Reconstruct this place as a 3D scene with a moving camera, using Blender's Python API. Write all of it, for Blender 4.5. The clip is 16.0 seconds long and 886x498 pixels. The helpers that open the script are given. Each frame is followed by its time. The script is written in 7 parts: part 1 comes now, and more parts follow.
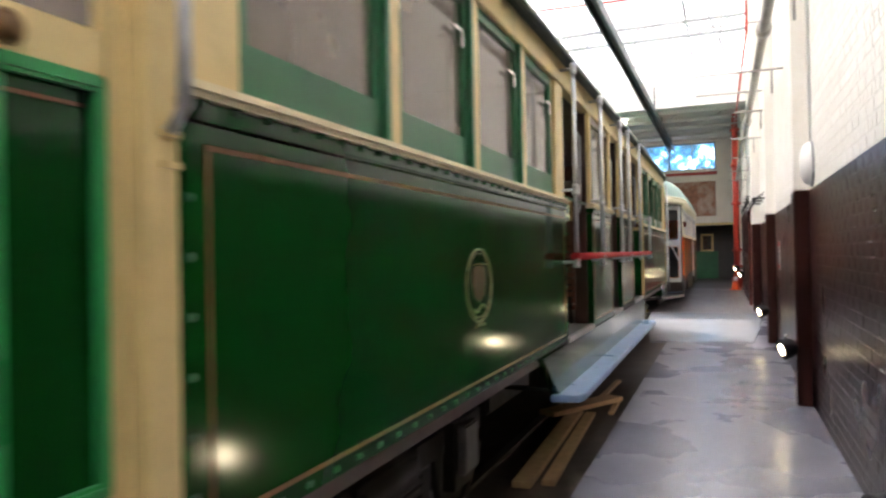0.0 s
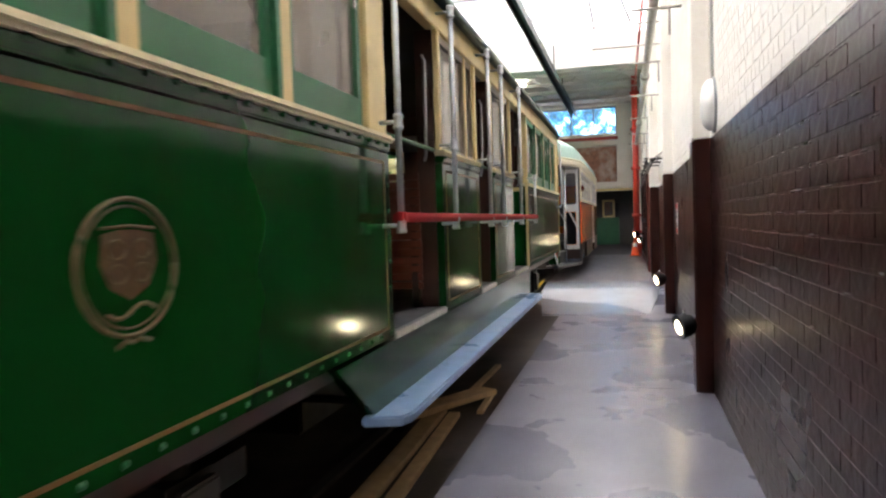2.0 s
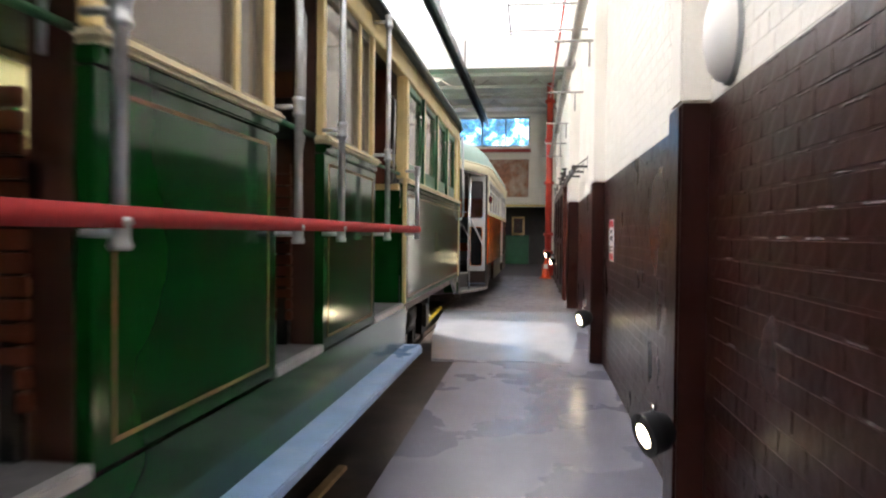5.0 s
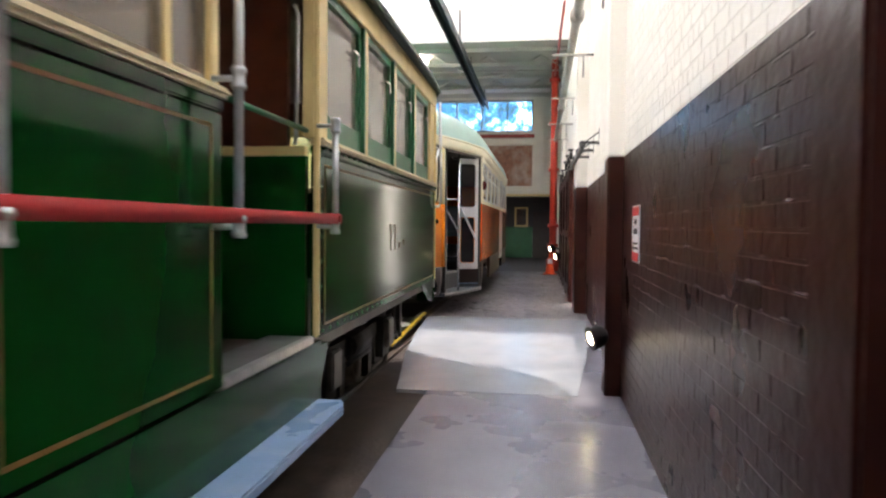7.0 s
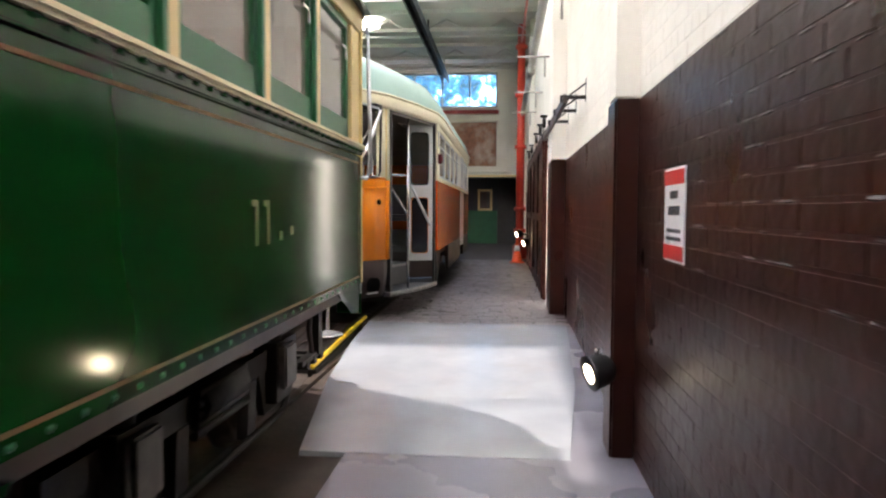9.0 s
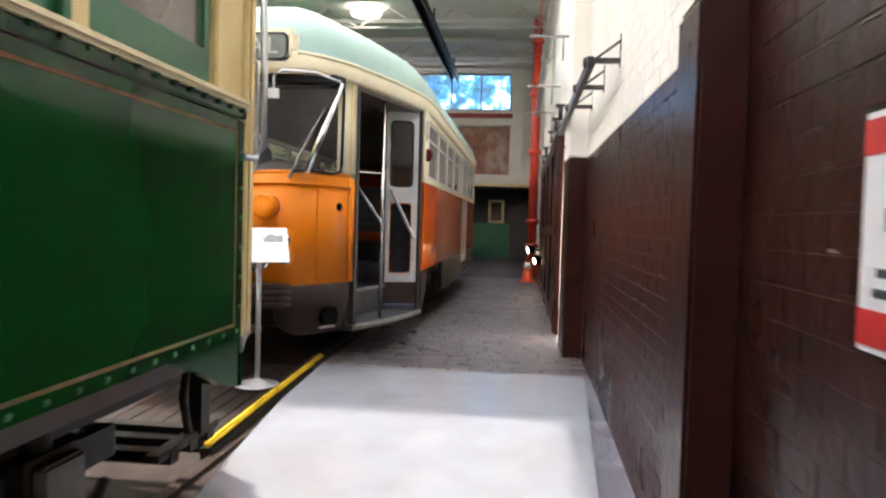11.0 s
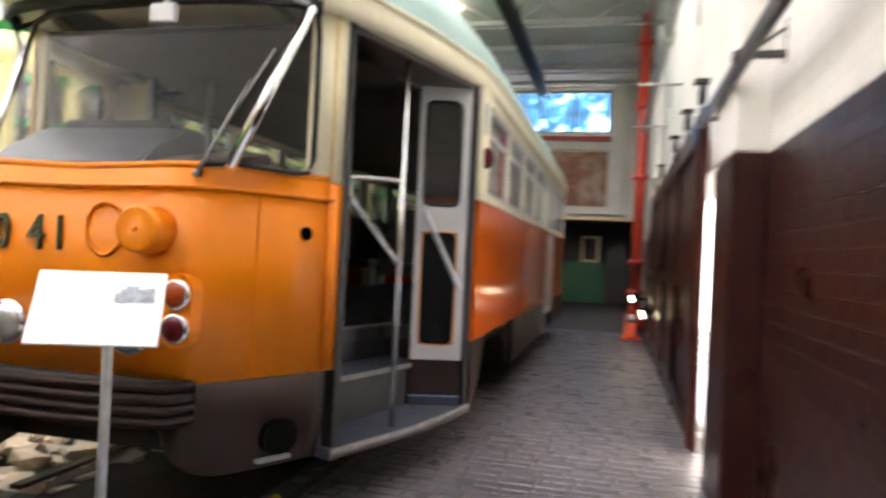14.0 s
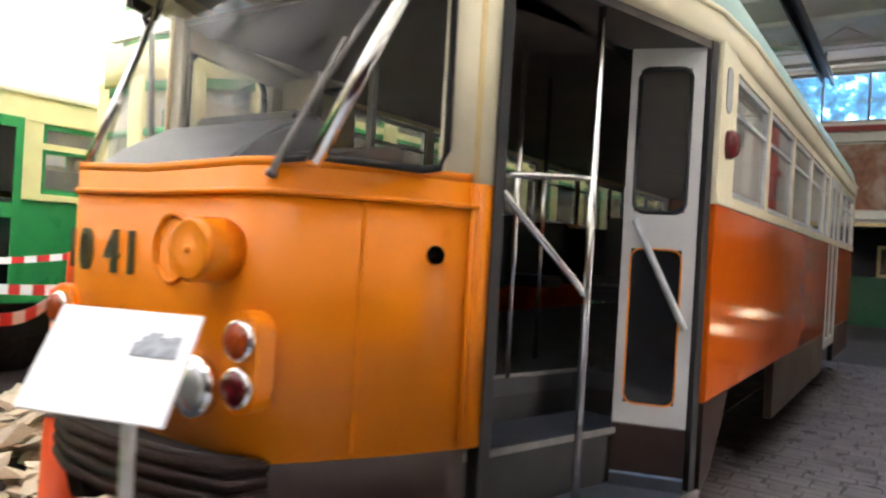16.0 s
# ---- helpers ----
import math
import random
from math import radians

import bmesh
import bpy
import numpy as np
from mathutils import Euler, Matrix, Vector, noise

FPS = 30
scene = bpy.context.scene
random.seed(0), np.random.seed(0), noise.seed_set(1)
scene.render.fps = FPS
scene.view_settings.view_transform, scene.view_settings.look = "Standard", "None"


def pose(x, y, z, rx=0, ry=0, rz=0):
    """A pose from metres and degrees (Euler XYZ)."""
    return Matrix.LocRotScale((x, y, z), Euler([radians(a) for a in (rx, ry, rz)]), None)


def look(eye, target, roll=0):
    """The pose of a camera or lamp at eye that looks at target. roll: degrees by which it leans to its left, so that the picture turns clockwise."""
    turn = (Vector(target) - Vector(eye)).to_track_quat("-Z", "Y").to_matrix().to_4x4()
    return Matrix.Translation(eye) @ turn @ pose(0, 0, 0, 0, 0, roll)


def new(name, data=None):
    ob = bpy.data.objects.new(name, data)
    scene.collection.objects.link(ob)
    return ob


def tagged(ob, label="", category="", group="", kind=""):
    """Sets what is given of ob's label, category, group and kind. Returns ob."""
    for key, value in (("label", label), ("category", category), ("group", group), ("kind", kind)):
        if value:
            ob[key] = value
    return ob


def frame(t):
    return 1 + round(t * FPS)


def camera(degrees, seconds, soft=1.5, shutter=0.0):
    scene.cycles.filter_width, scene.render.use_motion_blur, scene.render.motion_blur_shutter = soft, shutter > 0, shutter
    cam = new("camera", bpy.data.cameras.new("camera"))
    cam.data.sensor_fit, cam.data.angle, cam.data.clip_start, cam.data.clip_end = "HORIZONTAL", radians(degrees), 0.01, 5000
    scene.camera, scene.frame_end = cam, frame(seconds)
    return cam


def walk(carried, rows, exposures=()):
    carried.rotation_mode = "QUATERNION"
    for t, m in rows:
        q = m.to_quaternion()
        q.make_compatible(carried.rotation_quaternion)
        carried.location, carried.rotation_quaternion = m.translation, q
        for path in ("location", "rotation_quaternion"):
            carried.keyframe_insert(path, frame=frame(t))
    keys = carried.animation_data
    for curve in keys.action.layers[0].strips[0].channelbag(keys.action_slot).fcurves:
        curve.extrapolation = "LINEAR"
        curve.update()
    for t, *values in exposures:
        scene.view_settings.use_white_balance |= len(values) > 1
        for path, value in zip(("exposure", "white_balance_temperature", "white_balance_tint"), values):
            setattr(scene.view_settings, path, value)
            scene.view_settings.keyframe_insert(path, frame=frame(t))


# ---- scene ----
cam = camera(64.6, 16.0, soft=2.2, shutter=0.8)
PATH = [
    (0, (0.788, 0.327, 1.536), (0.043, 2.183, 1.552), -1.1),
    (0.5, (0.884, 0.712, 1.528), (0.182, 2.585, 1.553), -0.9),
    (1, (0.931, 1.039, 1.492), (0.208, 2.904, 1.473), -0.7),
    (1.5, (0.882, 1.453, 1.507), (0.32, 3.37, 1.419), -0.9),
    (2, (0.897, 1.844, 1.48), (0.386, 3.776, 1.403), -1.8),
    (2.5, (0.922, 2.239, 1.494), (0.419, 4.174, 1.468), -0.4),
    (3, (0.83, 2.676, 1.488), (0.443, 4.638, 1.448), -0.4),
    (3.5, (0.764, 3.109, 1.473), (0.501, 5.091, 1.421), -0.9),
    (3.7, (0.764, 3.301, 1.467), (0.532, 5.287, 1.423), -0.1),
    (6, (0.799, 5.599, 1.485), (0.52, 7.579, 1.44), 1.1),
    (6.5, (0.829, 6.097, 1.477), (0.603, 8.084, 1.434), -0.7),
    (7, (0.853, 6.585, 1.48), (0.577, 8.565, 1.413), 0.5),
    (7.5, (0.779, 7.114, 1.487), (0.659, 9.108, 1.383), -1.0),
    (8, (0.794, 7.642, 1.455), (0.727, 9.638, 1.353), -1.0),
    (8.5, (0.794, 8.15, 1.454), (0.635, 10.14, 1.344), 0.4),
    (10.8, (0.898, 10.593, 1.4), (0.708, 12.581, 1.296), 0.2),
    (11, (0.934, 10.745, 1.427), (0.716, 12.732, 1.35), 1.6),
    (11.5, (0.895, 11.25, 1.407), (0.655, 13.235, 1.347), 1.6),
    (12, (0.78, 11.71, 1.453), (0.649, 13.705, 1.416), 0.7),
    (12.5, (0.763, 12.22, 1.463), (0.465, 14.197, 1.469), 0.4),
    (13, (0.737, 12.695, 1.43), (0.422, 14.67, 1.459), 0.3),
    (13.5, (0.734, 13.21, 1.452), (0.487, 15.194, 1.481), 0.4),
    (14, (0.787, 13.683, 1.47), (0.311, 15.625, 1.486), 2.7),
    (14.5, (0.728, 14.066, 1.473), (0.01, 15.932, 1.424), 3.5),
    (15, (0.604, 14.355, 1.513), (-0.24, 16.168, 1.51), 3.0),
    (15.5, (0.6, 14.552, 1.514), (-0.438, 16.262, 1.512), 1.6),
    (16, (0.702, 14.86, 1.565), (-0.425, 16.512, 1.563), 3.3),
]
walk(cam, [(t, look(eye, target, roll)) for t, eye, target, roll in PATH], [(0, 2.30, 6700, 12), (10.8, 2.30, 6700, 12), (12.2, 2.42, 6700, 12), (13.6, 2.42, 6700, 12), (14.5, 2.28, 6700, 12), (16, 2.30, 6700, 12)])

# ---- world and sun ----
world = bpy.data.worlds.new("sky")
scene.world = world
world.use_nodes = True
wn = world.node_tree
sky = wn.nodes.new("ShaderNodeTexSky")
sky.sky_type, sky.sun_disc = "NISHITA", False
sky.sun_elevation, sky.sun_rotation = radians(62), radians(240)
wn.nodes["Background"].inputs["Strength"].default_value = 0.12
wn.links.new(sky.outputs["Color"], wn.nodes["Background"].inputs["Color"])

sun = bpy.data.lights.new("sun", "SUN")
sun.energy, sun.angle, sun.color = 4.0, radians(1.2), (1.0, 0.93, 0.83)
sun_ob = new("sun", sun)
sun_ob.matrix_world = pose(0, 0, 30, 28, 0, -120)


# ---- materials ----
def mat(name, color, rough=0.5, metal=0.0, vary=0.15, scale=6.0, bump=0.0, bump_scale=60.0, stain=None, stain_amount=0.0,
        stain_scale=1.5, coat=0.0, random_vary=0.0, spec=0.5, rough_vary=0.12):
    """A paint, metal, wood or stone with grain, stains and fine relief in the object's metres."""
    m = bpy.data.materials.new(name)
    m.use_nodes = True
    n, k = m.node_tree.nodes, m.node_tree.links
    b = n["Principled BSDF"]
    tc = n.new("ShaderNodeTexCoord")
    fine = n.new("ShaderNodeTexNoise")
    fine.inputs["Scale"].default_value, fine.inputs["Detail"].default_value = scale, 6
    k.new(tc.outputs["Object"], fine.inputs["Vector"])
    ramp = n.new("ShaderNodeMapRange")
    ramp.inputs["From Min"].default_value, ramp.inputs["From Max"].default_value = 0.25, 0.75
    ramp.inputs["To Min"].default_value, ramp.inputs["To Max"].default_value = 1 - vary, 1 + vary
    k.new(fine.outputs["Fac"], ramp.inputs["Value"])
    value = ramp.outputs["Result"]
    if random_vary:
        info = n.new("ShaderNodeObjectInfo")
        rr = n.new("ShaderNodeMapRange")
        rr.inputs["To Min"].default_value, rr.inputs["To Max"].default_value = 1 - random_vary, 1 + random_vary
        k.new(info.outputs["Random"], rr.inputs["Value"])
        geo = n.new("ShaderNodeNewGeometry")
        r2 = n.new("ShaderNodeMapRange")
        r2.inputs["To Min"].default_value, r2.inputs["To Max"].default_value = 1 - random_vary, 1 + random_vary
        k.new(geo.outputs["Random Per Island"], r2.inputs["Value"])
        m1 = n.new("ShaderNodeMath")
        m1.operation = "MULTIPLY"
        k.new(value, m1.inputs[0])
        k.new(rr.outputs["Result"], m1.inputs[1])
        m2 = n.new("ShaderNodeMath")
        m2.operation = "MULTIPLY"
        k.new(m1.outputs[0], m2.inputs[0])
        k.new(r2.outputs["Result"], m2.inputs[1])
        value = m2.outputs[0]
    mix = n.new("ShaderNodeMix")
    mix.data_type, mix.blend_type = "RGBA", "MULTIPLY"
    mix.inputs["Factor"].default_value = 1.0
    mix.inputs["A"].default_value = (*color, 1)
    k.new(value, mix.inputs["B"])
    out = mix.outputs["Result"]
    if stain:
        st = n.new("ShaderNodeTexNoise")
        st.inputs["Scale"].default_value, st.inputs["Detail"].default_value, st.inputs["Roughness"].default_value = stain_scale, 8, 0.65
        k.new(tc.outputs["Object"], st.inputs["Vector"])
        sr = n.new("ShaderNodeMapRange")
        sr.inputs["From Min"].default_value, sr.inputs["From Max"].default_value = 0.5, 0.72
        sr.inputs["To Max"].default_value = stain_amount
        k.new(st.outputs["Fac"], sr.inputs["Value"])
        mx = n.new("ShaderNodeMix")
        mx.data_type = "RGBA"
        k.new(sr.outputs["Result"], mx.inputs["Factor"])
        k.new(out, mx.inputs["A"])
        mx.inputs["B"].default_value = (*stain, 1)
        out = mx.outputs["Result"]
    k.new(out, b.inputs["Base Color"])
    rg = n.new("ShaderNodeTexNoise")
    rg.inputs["Scale"].default_value, rg.inputs["Detail"].default_value = scale * 0.4, 5
    k.new(tc.outputs["Object"], rg.inputs["Vector"])
    rm = n.new("ShaderNodeMapRange")
    rm.inputs["To Min"].default_value, rm.inputs["To Max"].default_value = max(0.02, rough - rough_vary), min(1, rough + rough_vary)
    k.new(rg.outputs["Fac"], rm.inputs["Value"])
    k.new(rm.outputs["Result"], b.inputs["Roughness"])
    b.inputs["Metallic"].default_value, b.inputs["Specular IOR Level"].default_value = metal, spec
    b.inputs["Coat Weight"].default_value = coat
    b.inputs["Coat Roughness"].default_value = 0.08
    if bump:
        bn = n.new("ShaderNodeTexNoise")
        bn.inputs["Scale"].default_value, bn.inputs["Detail"].default_value = bump_scale, 4
        k.new(tc.outputs["Object"], bn.inputs["Vector"])
        bp = n.new("ShaderNodeBump")
        bp.inputs["Strength"].default_value, bp.inputs["Distance"].default_value = bump, 0.01
        k.new(bn.outputs["Fac"], bp.inputs["Height"])
        k.new(bp.outputs["Normal"], b.inputs["Normal"])
    return m


def glass_mat(name, dust_tone=0.12, tint=(1, 1, 1), dust_tone_color=(0.6, 0.57, 0.5)):
    """A thin old pane: clear, mirroring at a slant, with a dusty film that in GLASS_DIM also carries the mirrored
    wall's tone.
    """
    m = bpy.data.materials.new(name)
    m.use_nodes = True
    n, k = m.node_tree.nodes, m.node_tree.links
    n.remove(n["Principled BSDF"])
    clear, film, gloss = n.new("ShaderNodeBsdfTransparent"), n.new("ShaderNodeBsdfDiffuse"), n.new("ShaderNodeBsdfGlossy")
    clear.inputs["Color"].default_value, film.inputs["Color"].default_value = (*tint, 1), (*dust_tone_color, 1)
    gloss.inputs["Roughness"].default_value = 0.03
    tc, noise_node, mr = n.new("ShaderNodeTexCoord"), n.new("ShaderNodeTexNoise"), n.new("ShaderNodeMapRange")
    noise_node.inputs["Scale"].default_value, noise_node.inputs["Detail"].default_value = 3.0, 6
    mr.inputs["To Min"].default_value, mr.inputs["To Max"].default_value = dust_tone * 0.5, dust_tone * 1.5
    k.new(tc.outputs["Object"], noise_node.inputs["Vector"])
    k.new(noise_node.outputs["Fac"], mr.inputs["Value"])
    a, b = n.new("ShaderNodeMixShader"), n.new("ShaderNodeMixShader")
    lw, power, fr = n.new("ShaderNodeLayerWeight"), n.new("ShaderNodeMath"), n.new("ShaderNodeMapRange")
    lw.inputs["Blend"].default_value = 0.5
    power.operation = "POWER"
    power.inputs[1].default_value = 4.0
    k.new(lw.outputs["Facing"], power.inputs[0])
    k.new(power.outputs[0], fr.inputs["Value"])
    fr.inputs["To Min"].default_value, fr.inputs["To Max"].default_value = 0.04 if dust_tone > 0.1 else 0.006, 0.85
    k.new(mr.outputs["Result"], a.inputs[0])
    k.new(clear.outputs[0], a.inputs[1])
    k.new(film.outputs[0], a.inputs[2])
    k.new(fr.outputs[0], b.inputs[0])
    k.new(a.outputs[0], b.inputs[1])
    k.new(gloss.outputs[0], b.inputs[2])
    k.new(b.outputs[0], n["Material Output"].inputs["Surface"])
    return m


def glow_mat(name, color, strength):
    m = bpy.data.materials.new(name)
    m.use_nodes = True
    b = m.node_tree.nodes["Principled BSDF"]
    b.inputs["Base Color"].default_value = (*color, 1)
    b.inputs["Emission Color"].default_value = (*color, 1)
    b.inputs["Emission Strength"].default_value = strength
    return m


GREEN = mat("green_enamel", (0.0040, 0.050, 0.010), 0.115, vary=0.12, scale=2.5, bump=0.012, bump_scale=5, coat=0.03, rough_vary=0.035, spec=0.22)
GREEN_LIGHT = mat("mid_green_paint", (0.018, 0.125, 0.05), 0.35, vary=0.12, scale=4, bump=0.03)
# green brightened in its base for the strong daylight on the far tracks
GREEN_LIFTED = mat("light_lifted_green_paint", (0.03, 0.30, 0.09), 0.3, vary=0.12, scale=4, bump=0.03)
CREAM = mat("cream_paint", (0.74, 0.58, 0.27), 0.38, vary=0.08, scale=5, bump=0.05, bump_scale=25, stain=(0.35, 0.25, 0.12), stain_amount=0.35, stain_scale=4)
CREAM_SILL = mat("worn_pale_sill", (0.80, 0.70, 0.47), 0.45, vary=0.1, scale=8, bump=0.08, bump_scale=30, stain=(0.5, 0.4, 0.24), stain_amount=0.4, stain_scale=6)
FRAME_BROWN = mat("grey_brown_frame", (0.20, 0.16, 0.11), 0.4, vary=0.15, scale=10)
CREAM_PALE = mat("pale_cream_paint", (0.78, 0.72, 0.52), 0.4, vary=0.06, scale=5, bump=0.03, stain=(0.45, 0.38, 0.25), stain_amount=0.25, stain_scale=3)
YELLOW_CREAM = mat("yellow_cream_paint", (0.86, 0.80, 0.40), 0.4, vary=0.06, scale=4)
GOLD = mat("gold_lining", (0.17, 0.085, 0.024), 0.5, vary=0.3, scale=12)
CREST = mat("faded_gold_transfer", (0.115, 0.075, 0.026), 0.45, vary=0.35, scale=25)
CREST_RED = mat("faded_red_transfer", (0.085, 0.045, 0.018), 0.45, vary=0.4, scale=30)
BROWN_WOOD = mat("varnished_brown_wood", (0.105, 0.027, 0.014), 0.35, vary=0.35, scale=9, bump=0.08, bump_scale=30, coat=0.3)
DARK_WOOD = mat("dark_wood", (0.045, 0.016, 0.010), 0.4, vary=0.3, scale=9, bump=0.05)
ROOF_GREY = mat("dark_roof_canvas", (0.10, 0.12, 0.10), 0.7, vary=0.2, scale=4, bump=0.1)
STEEL = mat("galvanised_pole", (0.55, 0.57, 0.60), 0.35, metal=0.7, vary=0.15, scale=20, bump=0.04, stain=(0.3, 0.3, 0.32), stain_amount=0.4, stain_scale=12)
CHROME = mat("chrome", (0.8, 0.8, 0.8), 0.12, metal=1.0, vary=0.05, scale=30, rough_vary=0.05)
# the blue in this base colour stands for the sky mirrored in the board
STEP_GREY = mat("worn_sky_tinted_board", (0.21, 0.33, 0.54), 0.30, vary=0.12, scale=8, bump=0.05, stain=(0.50, 0.54, 0.60), stain_amount=0.35, stain_scale=5)
SILL_METAL = mat("scuffed_sill_plate", (0.42, 0.42, 0.43), 0.35, metal=0.6, vary=0.2, scale=15, bump=0.06)
DOOR_SILL = mat("dark_worn_sill", (0.13, 0.13, 0.135), 0.45, metal=0.2, vary=0.3, scale=9, bump=0.1, stain=(0.25, 0.25, 0.26), stain_amount=0.4, stain_scale=5)
UNDER = mat("black_running_gear", (0.022, 0.019, 0.017), 0.6, vary=0.4, scale=10, bump=0.15, stain=(0.05, 0.034, 0.022), stain_amount=0.35, stain_scale=6, spec=0.25)
WHEEL = mat("rusty_iron", (0.07, 0.05, 0.04), 0.5, metal=0.5, vary=0.4, scale=12, bump=0.1)
WEBBING = mat("red_webbing", (0.34, 0.012, 0.014), 0.8, vary=0.12, scale=40, bump=0.1, bump_scale=300)
ORANGE = mat("orange_enamel", (0.78, 0.215, 0.004), 0.34, vary=0.05, scale=3, bump=0.02, bump_scale=9, coat=0.0, spec=0.3, stain=(0.66, 0.165, 0.006), stain_amount=0.25, stain_scale=2)
ORANGE_SIDE = mat("red_orange_enamel", (0.56, 0.098, 0.006), 0.12, vary=0.08, scale=3, coat=0.0, rough_vary=0.04, spec=0.10)
AQUA = mat("pale_aqua_paint", (0.30, 0.46, 0.42), 0.45, vary=0.08, scale=3, bump=0.03, stain=(0.24, 0.33, 0.30), stain_amount=0.4)
SKIRT = mat("brown_grey_skirt", (0.030, 0.017, 0.014), 0.5, vary=0.2, scale=6, bump=0.05, spec=0.25)
# matt near-black that paints a hole's inner shade on solid pieces
HOLE = mat("hole_shade_black", (0.003, 0.003, 0.003), 0.9, vary=0.2, scale=20, spec=0.05)
BLACK = mat("black_rubber", (0.012, 0.012, 0.013), 0.5, vary=0.2, scale=20)
DARK_GREY = mat("dark_grey_panel", (0.035, 0.036, 0.04), 0.55, vary=0.2, scale=10, bump=0.05)
TREAD = mat("worn_grey_tread", (0.038, 0.045, 0.062), 0.5, vary=0.25, scale=14, bump=0.15, bump_scale=60)
COWL = mat("grey_dash_cowl", (0.075, 0.08, 0.09), 0.45, vary=0.2, scale=6, bump=0.05)
LINING = mat("smoky_cab_lining", (0.075, 0.060, 0.050), 0.5, vary=0.2, scale=5)
STEP_EDGE = mat("worn_step_edge", (0.17, 0.16, 0.15), 0.45, vary=0.35, scale=14, bump=0.1)
CAST = mat("pale_greasy_casting", (0.08, 0.07, 0.06), 0.5, vary=0.35, scale=14, bump=0.15)
GREY_LINER = mat("grey_interior_panel", (0.30, 0.31, 0.31), 0.5, vary=0.1, scale=5)
LEAF_WHITE = mat("grey_white_door_paint", (0.50, 0.50, 0.50), 0.4, vary=0.06, scale=5, bump=0.03)
SIGN_FACE = mat("sign_blind", (0.15, 0.17, 0.15), 0.6, vary=0.15, scale=8)
LETTER = mat("faded_lettering", (0.42, 0.45, 0.38), 0.6, vary=0.2, scale=15)
NUMBER = mat("tarnished_numeral", (0.07, 0.085, 0.045), 0.5, vary=0.2, scale=15)
AMBER = mat("amber_lens", (0.30, 0.045, 0.006), 0.14, vary=0.3, scale=60, spec=0.4)
RED_LENS = mat("dark_red_lens", (0.085, 0.004, 0.007), 0.14, vary=0.3, scale=60, spec=0.4)
LAMP_GLASS = mat("headlamp_glass", (0.55, 0.58, 0.6), 0.08, metal=0.7, vary=0.1)
WHITE_BRICK = mat("white_painted_brick", (0.80, 0.765, 0.70), 0.55, vary=0.06, scale=3, bump=0.25, bump_scale=35, stain=(0.66, 0.60, 0.50), stain_amount=0.35, stain_scale=1.2, random_vary=0.02)
WHITE_WALL = mat("white_painted_wall", (0.80, 0.765, 0.70), 0.6, vary=0.06, scale=2, bump=0.3, bump_scale=18, stain=(0.62, 0.56, 0.46), stain_amount=0.4, stain_scale=0.8)
DADO = mat("dark_brown_gloss_brick", (0.033, 0.0098, 0.0076), 0.30, vary=0.22, scale=4, spec=0.16, bump=0.40, bump_scale=15, stain=(0.052, 0.019, 0.0155), stain_amount=0.4, stain_scale=2.5, coat=0.0, random_vary=0.06, rough_vary=0.10)
# violet tint in the base stands for blue skylight on the floor
CONCRETE = mat("grey_polished_concrete", (0.212, 0.207, 0.250), 0.28, vary=0.18, scale=2.2, bump=0.06, bump_scale=40, stain=(0.195, 0.180, 0.195), stain_amount=0.16, stain_scale=0.9, rough_vary=0.16)
# bluish base carries the skylight's tint on the slab
SLAB = mat("pale_new_concrete", (0.345, 0.365, 0.41), 0.20, vary=0.12, scale=2.5, bump=0.04, bump_scale=50, stain=(0.30, 0.26, 0.23), stain_amount=0.35, stain_scale=1.3, rough_vary=0.06)
SETT = mat("worn_grey_setts", (0.125, 0.110, 0.118), 0.34, vary=0.4, scale=7, bump=0.7, bump_scale=26, random_vary=0.2, stain=(0.19, 0.16, 0.145), stain_amount=0.55, stain_scale=1.6, rough_vary=0.2)
JOINT = mat("dirty_joint", (0.100, 0.088, 0.092), 0.7, vary=0.3, scale=9, bump=0.4)
DIRT = mat("brown_oily_dirt", (0.036, 0.022, 0.016), 0.8, vary=0.35, scale=5, bump=0.5, bump_scale=25, stain=(0.10, 0.075, 0.06), stain_amount=0.6)
BOARD = mat("dirty_pit_board", (0.030, 0.019, 0.015), 0.5, vary=0.35, scale=12, bump=0.2, random_vary=0.2)
TIMBER = mat("raw_timber", (0.42, 0.27, 0.14), 0.6, vary=0.2, scale=12, bump=0.1, random_vary=0.15)
YELLOW = mat("yellow_edge_paint", (0.80, 0.55, 0.02), 0.45, vary=0.12, scale=15, stain=(0.25, 0.17, 0.03), stain_amount=0.4, stain_scale=9)
RED_PIPE = mat("red_pipe_paint", (0.50, 0.045, 0.025), 0.4, vary=0.15, scale=8, stain=(0.25, 0.03, 0.02), stain_amount=0.5, stain_scale=5)
GREY_PIPE = mat("grey_pipe", (0.40, 0.37, 0.34), 0.5, metal=0.3, vary=0.15, scale=8)
DARK_IRON = mat("dark_painted_iron", (0.035, 0.028, 0.026), 0.45, vary=0.3, scale=8, bump=0.05)
WHITE_PLASTIC = mat("white_plastic", (0.74, 0.73, 0.70), 0.35, vary=0.03, scale=10)
CEILING_MAT = mat("pale_ceiling_board", (0.58, 0.55, 0.52), 0.7, vary=0.08, scale=1.5, bump=0.1, stain=(0.42, 0.38, 0.35), stain_amount=0.5, stain_scale=0.7)
OLD_BRICK = mat("bare_old_brick", (0.32, 0.15, 0.095), 0.8, vary=0.35, scale=7, bump=0.4, stain=(0.62, 0.55, 0.47), stain_amount=0.8, stain_scale=1.3)
RED_BEAM = mat("red_oxide_beam", (0.36, 0.05, 0.045), 0.5, vary=0.15, scale=6)
